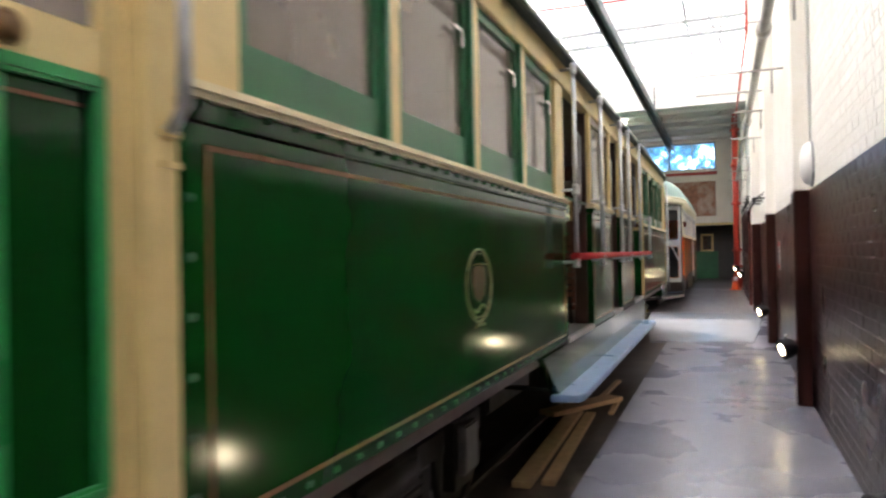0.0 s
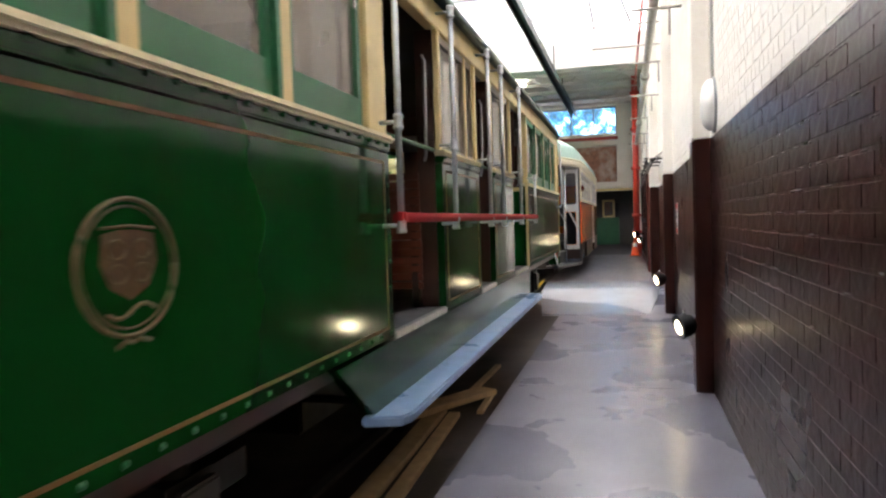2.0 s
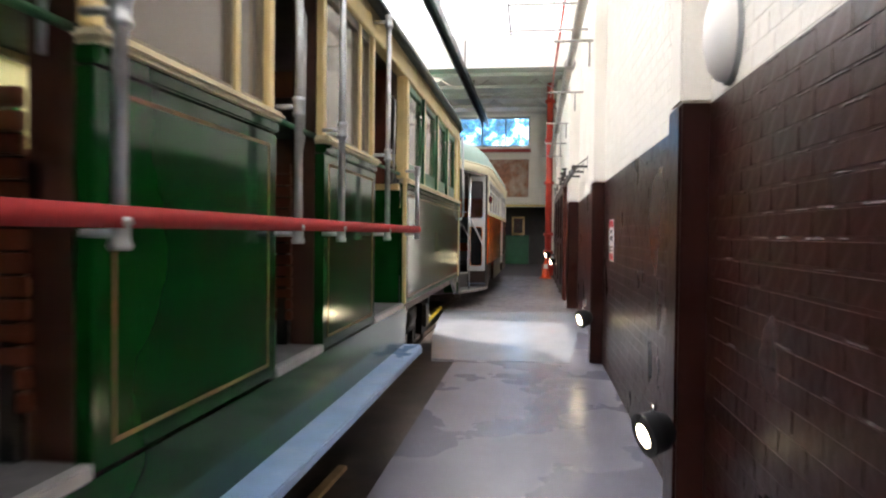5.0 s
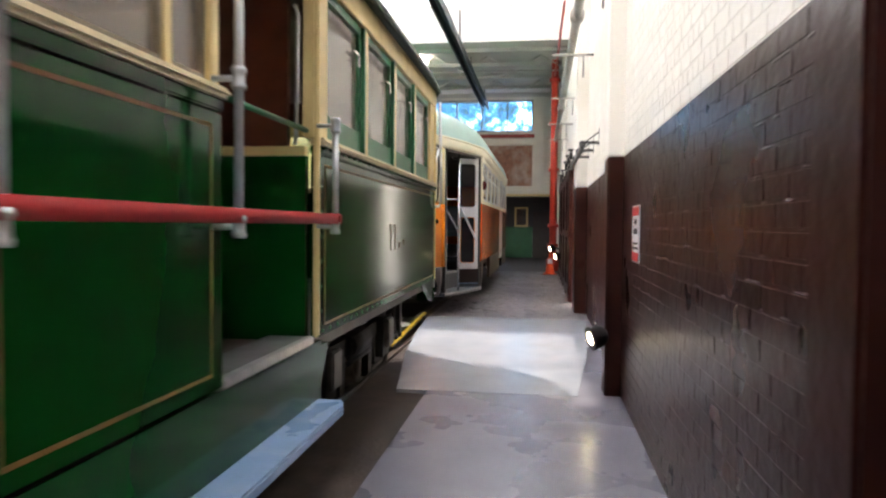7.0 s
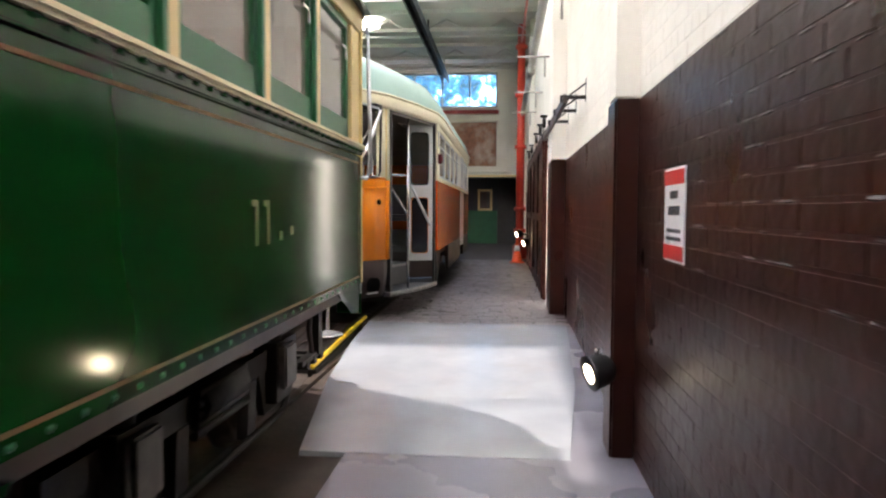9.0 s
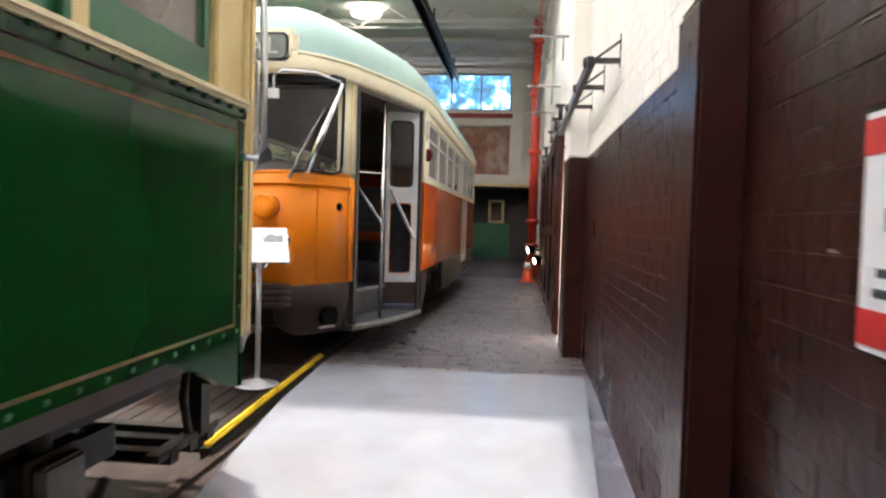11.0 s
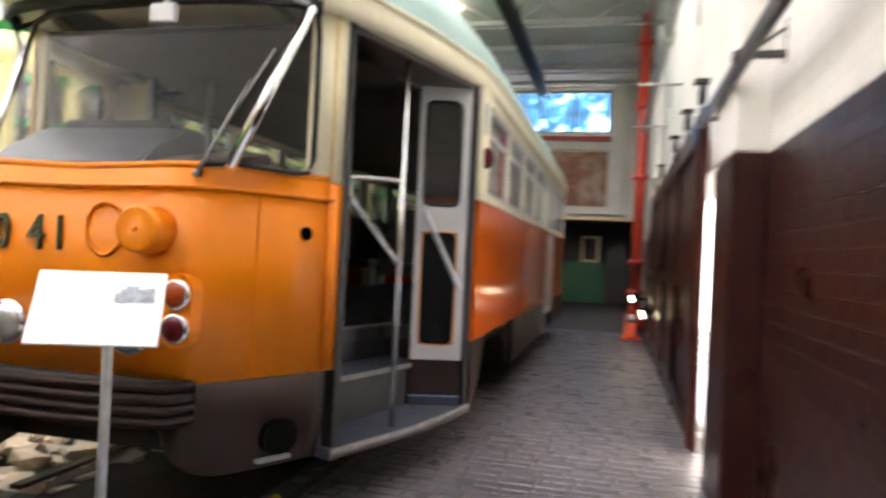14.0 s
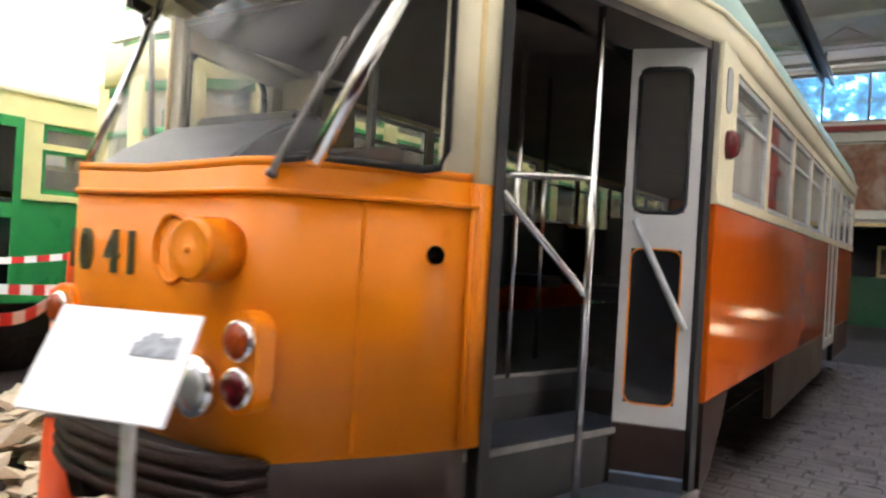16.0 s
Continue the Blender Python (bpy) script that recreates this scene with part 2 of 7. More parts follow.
PLASTIC_ORANGE = mat("orange_plastic", (0.85, 0.10, 0.02), 0.4, vary=0.05, scale=10)
REFLECT = mat("grey_reflective_band", (0.45, 0.47, 0.52), 0.35, vary=0.1, scale=30)
PAPER = mat("white_sign_face", (0.86, 0.87, 0.89), 0.3, vary=0.02, scale=8)
PRINT_GREY = mat("grey_print", (0.30, 0.33, 0.38), 0.5, vary=0.4, scale=40)
SIGN_RED = mat("sign_red", (0.60, 0.03, 0.03), 0.4, vary=0.05)
INK = mat("sign_ink", (0.06, 0.06, 0.07), 0.5, vary=0.1)
STONE = mat("broken_stone", (0.40, 0.33, 0.24), 0.8, vary=0.25, scale=8, bump=0.3, random_vary=0.3)
GLASS = glass_mat("old_tram_glass", dust_tone=0.18)
# the heavy beige film stands in for the brick wall mirrored in these panes
GLASS_DIM = glass_mat("wall_toned_tram_glass", dust_tone=0.55, dust_tone_color=(0.32, 0.27, 0.22))
# opaque near-black, painted for the unlit inside that shows through panes and openings
GLASS_UNLIT = mat("unlit_interior_glass", (0.012, 0.013, 0.015), 0.06, vary=0.2, scale=6, spec=0.4)
GLASS_CLEAR = glass_mat("windscreen_glass", dust_tone=0.03)
LAMP_LENS = glow_mat("lamp_lens", (1.0, 0.84, 0.52), 8)
CEILING_GLOW = glow_mat("ceiling_lamp_glass", (1.0, 0.97, 0.88), 3)


def sheet_mat():
    """Milky roof sheets that let the daylight through."""
    m = bpy.data.materials.new("milky_roof_sheet")
    m.use_nodes = True
    n, k = m.node_tree.nodes, m.node_tree.links
    n.remove(n["Principled BSDF"])
    t, d, x = n.new("ShaderNodeBsdfTranslucent"), n.new("ShaderNodeBsdfDiffuse"), n.new("ShaderNodeMixShader")
    t.inputs["Color"].default_value, d.inputs["Color"].default_value = (0.93, 0.93, 0.93, 1), (0.9, 0.9, 0.9, 1)
    x.inputs[0].default_value = 0.2
    k.new(t.outputs[0], x.inputs[1])
    k.new(d.outputs[0], x.inputs[2])
    k.new(x.outputs[0], n["Material Output"].inputs["Surface"])
    return m


def backdrop_mat():
    """Bright sky between dark leaves, far outside the high window."""
    m = bpy.data.materials.new("sky_and_leaves")
    m.use_nodes = True
    n, k = m.node_tree.nodes, m.node_tree.links
    b = n["Principled BSDF"]
    tc, v = n.new("ShaderNodeTexCoord"), n.new("ShaderNodeTexNoise")
    v.inputs["Scale"].default_value, v.inputs["Detail"].default_value, v.inputs["Roughness"].default_value = 1.1, 7, 0.7
    k.new(tc.outputs["Object"], v.inputs["Vector"])
    r = n.new("ShaderNodeValToRGB")
    e = r.color_ramp.elements
    e[0].position, e[0].color = 0.42, (0.003, 0.012, 0.02, 1)
    e[1].position, e[1].color = 0.66, (0.26, 0.58, 1.0, 1)
    mid = r.color_ramp.elements.new(0.53)
    mid.color = (0.006, 0.035, 0.085, 1)
    k.new(v.outputs["Fac"], r.inputs["Fac"])
    b.inputs["Base Color"].default_value = (0, 0, 0, 1)
    k.new(r.outputs["Color"], b.inputs["Emission Color"])
    b.inputs["Emission Strength"].default_value = 4.6
    return m


def sun_patch_mat():
    """An added half-clear roof panel: some of the sun comes straight through for the slab's sun patch."""
    m = bpy.data.materials.new("added_sun_patch_sheet")
    m.use_nodes = True
    n, k = m.node_tree.nodes, m.node_tree.links
    n.remove(n["Principled BSDF"])
    c, t, x = n.new("ShaderNodeBsdfTransparent"), n.new("ShaderNodeBsdfTranslucent"), n.new("ShaderNodeMixShader")
    t.inputs["Color"].default_value = (0.93, 0.93, 0.93, 1)
    x.inputs[0].default_value = 0.5
    k.new(t.outputs[0], x.inputs[1])
    k.new(c.outputs[0], x.inputs[2])
    k.new(x.outputs[0], n["Material Output"].inputs["Surface"])
    return m


ROOF_SHEET = sheet_mat()
SUN_PATCH_SHEET = sun_patch_mat()
LEAVES = backdrop_mat()
DAYLIGHT = glow_mat("bright_yard", (1.0, 0.97, 0.93), 0.8)


# ---- mesh helpers ----
def box(bm, x0, x1, y0, y1, z0, z1):
    v = [bm.verts.new((x, y, z)) for x in (x0, x1) for y in (y0, y1) for z in (z0, z1)]
    for q in ((0, 1, 3, 2), (4, 6, 7, 5), (0, 4, 5, 1), (2, 3, 7, 6), (0, 2, 6, 4), (1, 5, 7, 3)):
        bm.faces.new([v[i] for i in q])
    return v


def tube(bm, pts, r, n=10, caps=True):
    """A round bar along a line of points; r may be a list."""
    pts = [Vector(p) for p in pts]
    rs = r if isinstance(r, (list, tuple)) else [r] * len(pts)
    rings = []
    for i, p in enumerate(pts):
        d = (pts[min(i + 1, len(pts) - 1)] - pts[max(i - 1, 0)]).normalized()
        side = d.cross(Vector((0, 0, 1))) if abs(d.z) < 0.9 else d.cross(Vector((0, 1, 0)))
        side.normalize()
        up = side.cross(d)
        rings.append([bm.verts.new(p + rs[i] * (math.cos(a) * side + math.sin(a) * up)) for a in (2 * math.pi * j / n for j in range(n))])
    for a, b in zip(rings, rings[1:]):
        for j in range(n):
            bm.faces.new((a[j], a[(j + 1) % n], b[(j + 1) % n], b[j])).smooth = True
    if caps:
        bm.faces.new(rings[0][::-1])
        bm.faces.new(rings[-1])


def lathe(bm, centre, way, profile, n=20):
    """Turns (distance along way, radius) pairs round the axis."""
    c, d = Vector(centre), Vector(way).normalized()
    tube(bm, [c + d * s for s, _ in profile], [max(q, 0.0008) for _, q in profile], n)


def prism(bm, poly, axis, a, b):
    """Extrudes a 2D polygon from a to b along an axis: poly is (y, z) for x, (x, z) for y, (x, y) for z."""
    def at(p, s):
        return {"x": (s, p[0], p[1]), "y": (p[0], s, p[1]), "z": (p[0], p[1], s)}[axis]
    lo, hi = [bm.verts.new(at(p, a)) for p in poly], [bm.verts.new(at(p, b)) for p in poly]
    bm.faces.new(lo)
    bm.faces.new(hi[::-1])
    n = len(poly)
    for i in range(n):
        bm.faces.new((lo[i], hi[i], hi[(i + 1) % n], lo[(i + 1) % n]))


def frame_bm(x0, x1, y0, y1, z0, z1, stile, low, high):
    """A window or door frame in one piece, standing across x: stiles, lower and upper rail."""
    bm = bmesh.new()
    rings = []
    for x in (x0, x1):
        o = [bm.verts.new((x, y, z)) for y, z in ((y0, z0), (y1, z0), (y1, z1), (y0, z1))]
        i = [bm.verts.new((x, y, z)) for y, z in ((y0 + stile, z0 + low), (y1 - stile, z0 + low), (y1 - stile, z1 - high), (y0 + stile, z1 - high))]
        rings.append((o, i))
    (oa, ia), (ob, ib) = rings
    for k in range(4):
        j = (k + 1) % 4
        bm.faces.new((oa[k], oa[j], ia[j], ia[k]))
        bm.faces.new((ob[k], ib[k], ib[j], ob[j]))
        bm.faces.new((oa[k], ob[k], ob[j], oa[j]))
        bm.faces.new((ia[k], ia[j], ib[j], ib[k]))
    return bm


def inset_line(pts, th):
    """The line moved th to its left."""
    out = []
    for i, p in enumerate(pts):
        a, b = Vector(pts[max(i - 1, 0)]), Vector(pts[min(i + 1, len(pts) - 1)])
        d = (b - a).normalized()
        out.append((p[0] - d.y * th, p[1] + d.x * th))
    return out


def wall_strip(bm, pts, z0, z1, th, rake=None, smooth=True):
    """An upright sheet of thickness th along a plan line; rake moves its top edge (dx, dy) per point."""
    inner = inset_line(pts, th)
    rake = rake or [(0, 0)] * len(pts)
    cols = []
    for p, q, r in zip(pts, inner, rake):
        cols.append([bm.verts.new(c) for c in ((p[0], p[1], z0), (p[0] + r[0], p[1] + r[1], z1), (q[0] + r[0], q[1] + r[1], z1), (q[0], q[1], z0))])
    for a, b in zip(cols, cols[1:]):
        for j in range(4):
            f = bm.faces.new((a[j], b[j], b[(j + 1) % 4], a[(j + 1) % 4]))
            f.smooth = smooth and j in (0, 2)
    bm.faces.new(cols[0][::-1])
    bm.faces.new(cols[-1])


def mesh_of(name, bm, material, bevel=0.0):
    if bevel:
        bmesh.ops.bevel(bm, geom=bm.edges[:], offset=bevel, segments=2, affect="EDGES", clamp_overlap=True)
    bmesh.ops.recalc_face_normals(bm, faces=bm.faces[:])
    me = bpy.data.meshes.new(name)
    bm.to_mesh(me)
    bm.free()
    me.materials.append(material)
    return me


def thing(name, at, label, category, group="", kind=""):
    """An Empty at the base of a thing."""
    ob = tagged(new(name), label, category, group, kind)
    ob.location = at
    ob.empty_display_size = 0.1
    return ob


def root_of(ob):
    while ob.parent:
        ob = ob.parent
    return ob


def part(name, bm, material, parent, label="", bevel=0.0, kind=""):
    ob = new(name, mesh_of(name, bm, material, bevel))
    ob.parent = parent
    if parent.type == "EMPTY":
        ob.matrix_parent_inverse = Matrix.Translation(-parent.location)
    return tagged(ob, label, kind=kind)


def solid(name, bm, material, label, category, group="", kind="", bevel=0.0):
    return tagged(new(name, mesh_of(name, bm, material, bevel)), label, category, group, kind)


def boxes(*rows):
    bm = bmesh.new()
    for r in rows:
        box(bm, *r)
    return bm


def text_part(name, body, size, m, material, parent, depth=0.004, spread=1.0):
    """Built-in lettering, turned into a mesh; x to the right and y up in the pose m."""
    cu = bpy.data.curves.new(name, "FONT")
    cu.body, cu.size, cu.extrude, cu.align_x, cu.align_y, cu.space_character = body, size, depth, "CENTER", "CENTER", spread
    tmp = new("lettering", cu)
    dg = bpy.context.evaluated_depsgraph_get()
    me = bpy.data.meshes.new_from_object(tmp.evaluated_get(dg))
    bpy.data.objects.remove(tmp)
    me.transform(m)
    me.materials.clear()
    me.materials.append(material)
    ob = new(name, me)
    ob.parent = parent
    if parent.type == "EMPTY":
        ob.matrix_parent_inverse = Matrix.Translation(-parent.location)
    return ob


# ---- the hall ----
WX, PX, DADO_Z = 1.56, 1.42, 2.09     # wall face, pier face, top of the brown paint
Y0, Y1, END = -6.0, 25.6, 34.2
LEFT = -9.6


def hall():
    # floors
    fl = solid("floor", boxes((-0.14, WX, Y0, 3.48, -0.3, 0.0), (-0.14, WX, 3.486, 8.05, -0.3, 0.0), (-0.14, WX, 8.056, 12.75, -0.3, 0.0)), CONCRETE, "grey polished concrete walkway with worn stains", "floor", kind="structure")
    bm = bmesh.new()
    right = [(1.19, 12.75), (1.36, 14.2), (1.435, 15.5), (1.51, 16.75)]
    left = [(-0.42, 12.75), (-0.62, 14.2), (-0.71, 15.5), (-0.78, 16.75)]
    cols = [[bm.verts.new((x, y, z)) for z in (-0.3, 0.002 + 0.14 * min(1.0, (y - 12.75) / 2.75))] for x, y in left + right[::-1]]
    for i in range(len(cols)):
        p, q = cols[i], cols[(i + 1) % len(cols)]
        bm.faces.new((p[0], q[0], q[1], p[1]))
    for i in range(3):
        bm.faces.new((cols[i][1], cols[i + 1][1], cols[6 - i][1], cols[7 - i][1]))
        bm.faces.new((cols[i][0], cols[7 - i][0], cols[6 - i][0], cols[i + 1][0]))
    bmesh.ops.triangulate(bm, faces=bm.faces[:])
    solid("floor_ramp", bm, SLAB, "pale new concrete slab sloping up to the setts", "floor", kind="structure")
    bm = bmesh.new()
    for poly, n in (([(1.15, 12.752), (WX, 12.752), (WX, 16.75), (1.51, 16.75), (1.36, 14.2), (1.19, 12.752)], 0),):
        lo = [bm.verts.new((x, y, -0.3)) for x, y in poly]
        hi = [bm.verts.new((x, y, -0.004 + 0.14 * max(0, (y - 12.75)) / 4.0)) for x, y in poly]
        bm.faces.new(hi)
        bm.faces.new(lo[::-1])
        for i in range(len(poly)):
            j = (i + 1) % len(poly)
            bm.faces.new((lo[i], lo[j], hi[j], hi[i]))
    bmesh.ops.triangulate(bm, faces=bm.faces[:])
    solid("floor_edge", bm, CONCRETE, "worn darker concrete between slab and wall", "floor", kind="structure")
    solid("floor_track_bed", boxes((LEFT, -0.14, Y0, 12.75, -0.3, -0.03), (LEFT, -0.42, 12.75, 16.75, -0.3, -0.03), (LEFT, -1.0, 16.75, 19.2, -0.3, 0.05), (LEFT, -3.2, 19.2, END, -0.3, 0.02)), DIRT,
          "dark oily earth between the tram tracks", "floor", kind="structure")
    solid("floor_setts_bed", boxes((-1.0, WX, 16.75, 19.2, -0.3, 0.125), (-3.2, WX, 19.2, END, -0.3, 0.125)), JOINT, "dirty bed of the setts", "floor", kind="structure")
    # the long brick wall
    wall = solid("wall_east", boxes((WX + 0.012, WX + 0.35, Y0, 18.15, -0.3, 7.4), (WX + 0.012, WX + 0.35, 18.15, 23.4, 2.3, 7.4), (WX + 0.012, WX + 0.35, 23.4, END, -0.3, 7.4)),
                 WHITE_WALL, "white painted brick wall above a dark brown dado", "wall", kind="structure")
    for y0, y1 in ((3.27, 3.53), (7.93, 8.19), (12.82, 13.10), (17.68, 18.41), (27.6, 28.1)):
        low = 0.0 if y0 < 13 else 0.12
        px = 1.378 if 17 < y0 < 18 else PX
        bm = boxes((px + 0.006, WX + 0.012, y0 + 0.006, y1 - 0.006, DADO_Z, 7.4))
        pier = tagged(part("pier_upper", bm, WHITE_WALL, wall, bevel=0.012), "white painted brick pier")
        bm = boxes((px, WX + 0.012, y0, y1, low - 0.12, DADO_Z))
        tagged(part("pier_lower", bm, DADO, wall, bevel=0.014), "dark brown gloss painted pier")
    solid("wall_paint_backing", boxes((WX + 0.001, WX + 0.012, 0.4, 18.15, DADO_Z, 4.2)), WHITE_WALL, "white paint in the brick joints", "wall", kind="structure")
    solid("wall_dado_backing", boxes((WX + 0.001, WX + 0.012, Y0, 18.15, -0.1, DADO_Z), (WX + 0.004, WX + 0.012, 23.4, END, 0, DADO_Z)), DADO, "dark brown gloss paint in the brick joints", "wall", kind="structure")
    # far end wall with its high window, bare brick and dim doorway
    solid("wall_end", boxes((LEFT, -3.5, END, END + 0.35, -0.3, 7.4), (-3.5, 0.5, END, END + 0.35, 6.42, 7.4), (-3.5, 0.5, END, END + 0.35, 2.75, 5.15), (0.5, WX + 0.35, END, END + 0.35, 2.75, 7.4), (1.25, WX + 0.35, END, END + 0.35, -0.3, 2.75),
                            (-3.5, -3.0, END, END + 0.35, -0.3, 2.75)),
          WHITE_WALL, "white end wall with a high strip window", "wall", kind="structure")
    solid("wall_brick_patch", boxes((-3.4, 0.48, END - 0.03, END, 3.05, 4.62)), OLD_BRICK, "bare old brickwork with flaking paint", "wall", kind="structure")
    solid("trim_red_beam", boxes((-3.5, 0.62, END - 0.14, END, 4.92, 5.05)), RED_BEAM, "red oxide steel beam under the window", "trim", kind="structure")
    solid("trim_white_beam", boxes((-3.5, 0.62, END - 0.16, END, 4.66, 4.84), (-3.5, 0.62, END - 0.16, END, 2.82, 3.0)), WHITE_WALL, "white painted beams on the end wall", "trim", kind="structure")
    solid("trim_post", boxes((0.56, 0.92, END - 0.25, END, 2.82, 6.5)), WHITE_WALL, "white post on the end wall", "trim", kind="structure", bevel=0.02)
    solid("trim_cream_rail", boxes((-3.0, 1.3, END - 0.7, END - 0.6, 2.62, 2.70)), CREAM, "cream rail across the dim doorway", "trim", kind="structure")
    wd = tagged(new("window_1"), "high strip window with trees and sky behind", "window", kind="structure")
    wd.location = (-1.5, END, 5.15)
    part("window_frame", boxes((-3.5, 0.5, END + 0.1, END + 0.18, 5.15, 5.23), (-3.5, 0.5, END + 0.1, END + 0.18, 6.34, 6.42), *[(x - 0.03, x + 0.03, END + 0.1, END + 0.18, 5.15, 6.42) for x in (-3.47, -2.5, -1.5, -0.5, 0.47)]), GREY_LINER, wd)
    for x in (-3.47, -2.5, -1.5, -0.5):
        g = part("pane", boxes((x + 0.03, x + 0.94, END + 0.13, END + 0.14, 5.23, 6.34)), GLASS_CLEAR, wd)
        g.visible_shadow = False
    solid("backdrop_trees", boxes((-9, 6, END + 8.0, END + 8.1, 3.3, 18)), LEAVES, "bright sky between dark blue-green leaves", "backdrop", kind="structure")
    # the dark annexe behind the doorway
    solid("wall_annexe", boxes((-3.2, 1.6, END + 4, END + 4.2, -0.3, 3), (-3.2, -3.0, END + 0.35, END + 4, -0.3, 3), (1.3, 1.6, END + 0.35, END + 4, -0.3, 3), (-3.2, 1.6, END + 0.35, END + 4.2, 2.76, 3)),
          DARK_GREY, "dark store room behind the hall", "wall", kind="structure")
    solid("floor_annexe", boxes((-3.2, 1.25, END, END + 4.2, -0.3, 0.12)), JOINT, "dark store room floor", "floor", kind="structure")
    # outer shell
    solid("wall_west", boxes((LEFT - 0.3, LEFT, Y0, END, -0.3, 7.4)), WHITE_WALL, "white painted far wall of the hall", "wall", kind="structure")
    # unseen dark panel, added to keep white out of the tram glass reflections
    solid("door_back", boxes((LEFT + 0.3, WX - 0.2, Y0, Y0 + 0.08, 0.0, 4.6)), DADO, "unseen dark brown panel added to darken reflections in the tram glass", "door", kind="structure")
    solid("wall_back", boxes((LEFT, WX, Y0 - 0.3, Y0, -0.3, 7.4)), WHITE_WALL, "white painted wall at the start of the hall", "wall", kind="structure")
    # roof: milky sheets on steel, then a boarded ceiling
    roof = solid("ceiling_sheets", boxes((LEFT, -5.2, Y0, Y1, 7.42, 7.43), (-1.75, WX + 0.35, Y0, Y1, 7.42, 7.43), (-5.2, -1.75, Y0, 14.4, 7.42, 7.43), (-5.2, -1.75, 17.3, Y1, 7.42, 7.43)), ROOF_SHEET, "milky daylight roof sheets, glaring white", "ceiling", kind="structure")
    # unseen panel, added and placed so that the sun lands on the slab
    solid("ceiling_clear_sheet", boxes((-5.2, -1.75, 14.4, 17.3, 7.42, 7.43)), SUN_PATCH_SHEET, "unseen clear roof panel added to throw sun on the slab", "ceiling", kind="structure")
    solid("ceiling_boards", boxes((LEFT, WX, Y1, END, 6.5, 6.58), (LEFT, WX, Y1 - 0.06, Y1, 6.42, 7.42)), CEILING_MAT, "pale boarded ceiling over the far end", "ceiling", kind="structure")
    solid("ceiling_roof", boxes((LEFT, WX + 0.35, Y1, END + 0.35, 7.42, 7.5)), DARK_GREY, "roof over the far end", "ceiling", kind="structure")
    for y in (26.6, 28.4, 30.2, 32.0, 33.6):
        solid("ceiling_batten", boxes((LEFT, WX, y - 0.05, y + 0.05, 6.40, 6.5)), CEILING_MAT, "pale ceiling batten", "ceiling", kind="structure")
    for y in (0.0, 6.4, 12.8, 19.2):
        bm = bmesh.new()
        box(bm, LEFT, WX, y - 0.04, y + 0.04, 6.95, 7.03)
        box(bm, LEFT, WX, y - 0.04, y + 0.04, 7.32, 7.40)
        for i in range(11):
            x = LEFT + i * 1.0
            tube(bm, [(x, y, 6.99), (x + 0.5, y, 7.36)], 0.025, 6)
            tube(bm, [(x + 0.5, y, 7.36), (x + 1.0, y, 6.99)], 0.025, 6)
        t = solid("roof_truss", bm, GREY_LINER, "grey steel lattice roof truss", "roof truss", "roof trusses", kind="structure")
    for y in (27.5, 31.0):
        bm = bmesh.new()
        tube(bm, [(LEFT, y, 6.05), (WX, y, 6.05)], 0.022, 6)
        for i in range(6):
            x = -7.8 + i * 1.56
            tube(bm, [(x, y, 6.05), (x + 0.78, y, 6.5)], 0.018, 6)
            tube(bm, [(x + 0.78, y, 6.5), (x + 1.56, y, 6.05)], 0.018, 6)
        solid("roof_truss", bm, CEILING_MAT, "pale slender steel truss under the boarded ceiling", "roof truss", "roof trusses", kind="structure")
    for x in (-8, -6, -2, 0):
        solid("roof_purlin", boxes((x - 0.03, x + 0.03, Y0, Y1, 7.36, 7.42)), GREY_LINER, "thin grey roof purlin", "purlin", "roof purlins", kind="structure")
    # the yard behind the wall
    solid("backdrop_yard", boxes((3.3, 3.4, 12, 70, -0.3, 9)), DAYLIGHT, "glaring daylight in the yard outside", "backdrop", kind="structure")
    solid("ground", boxes((-60, 60, -60, 100, -0.45, -0.35)), CONCRETE, "plain ground under and around the hall", "ground", kind="structure")


hall()


def overhead():
    bm = boxes((-1.38, -1.34, -5.5, 33.2, 5.84, 6.02), (-1.20, -1.16, -5.5, 33.2, 5.84, 6.02), (-1.38, -1.16, -5.5, 33.2, 6.02, 6.06))
    tr = thing("trolley_trough", (-1.27, 14, 5.84), "dark timber trough for the overhead wire, hung from the roof", "overhead trough")
    part("trough", bm, BLACK, tr)
    for y in (0.0, 6.4, 12.8, 19.2, 24.6):
        bm = bmesh.new()
        tube(bm, [(-1.27, y, 6.05), (-1.27, y, 6.99)], 0.02, 6)
        part("hanger", bm, DARK_IRON, tr)
    for y in (27.5, 32.5):
        bm = bmesh.new()
        tube(bm, [(-1.27, y, 6.05), (-1.27, y, 6.5)], 0.02, 6)
        part("hanger", bm, DARK_IRON, tr)


overhead()


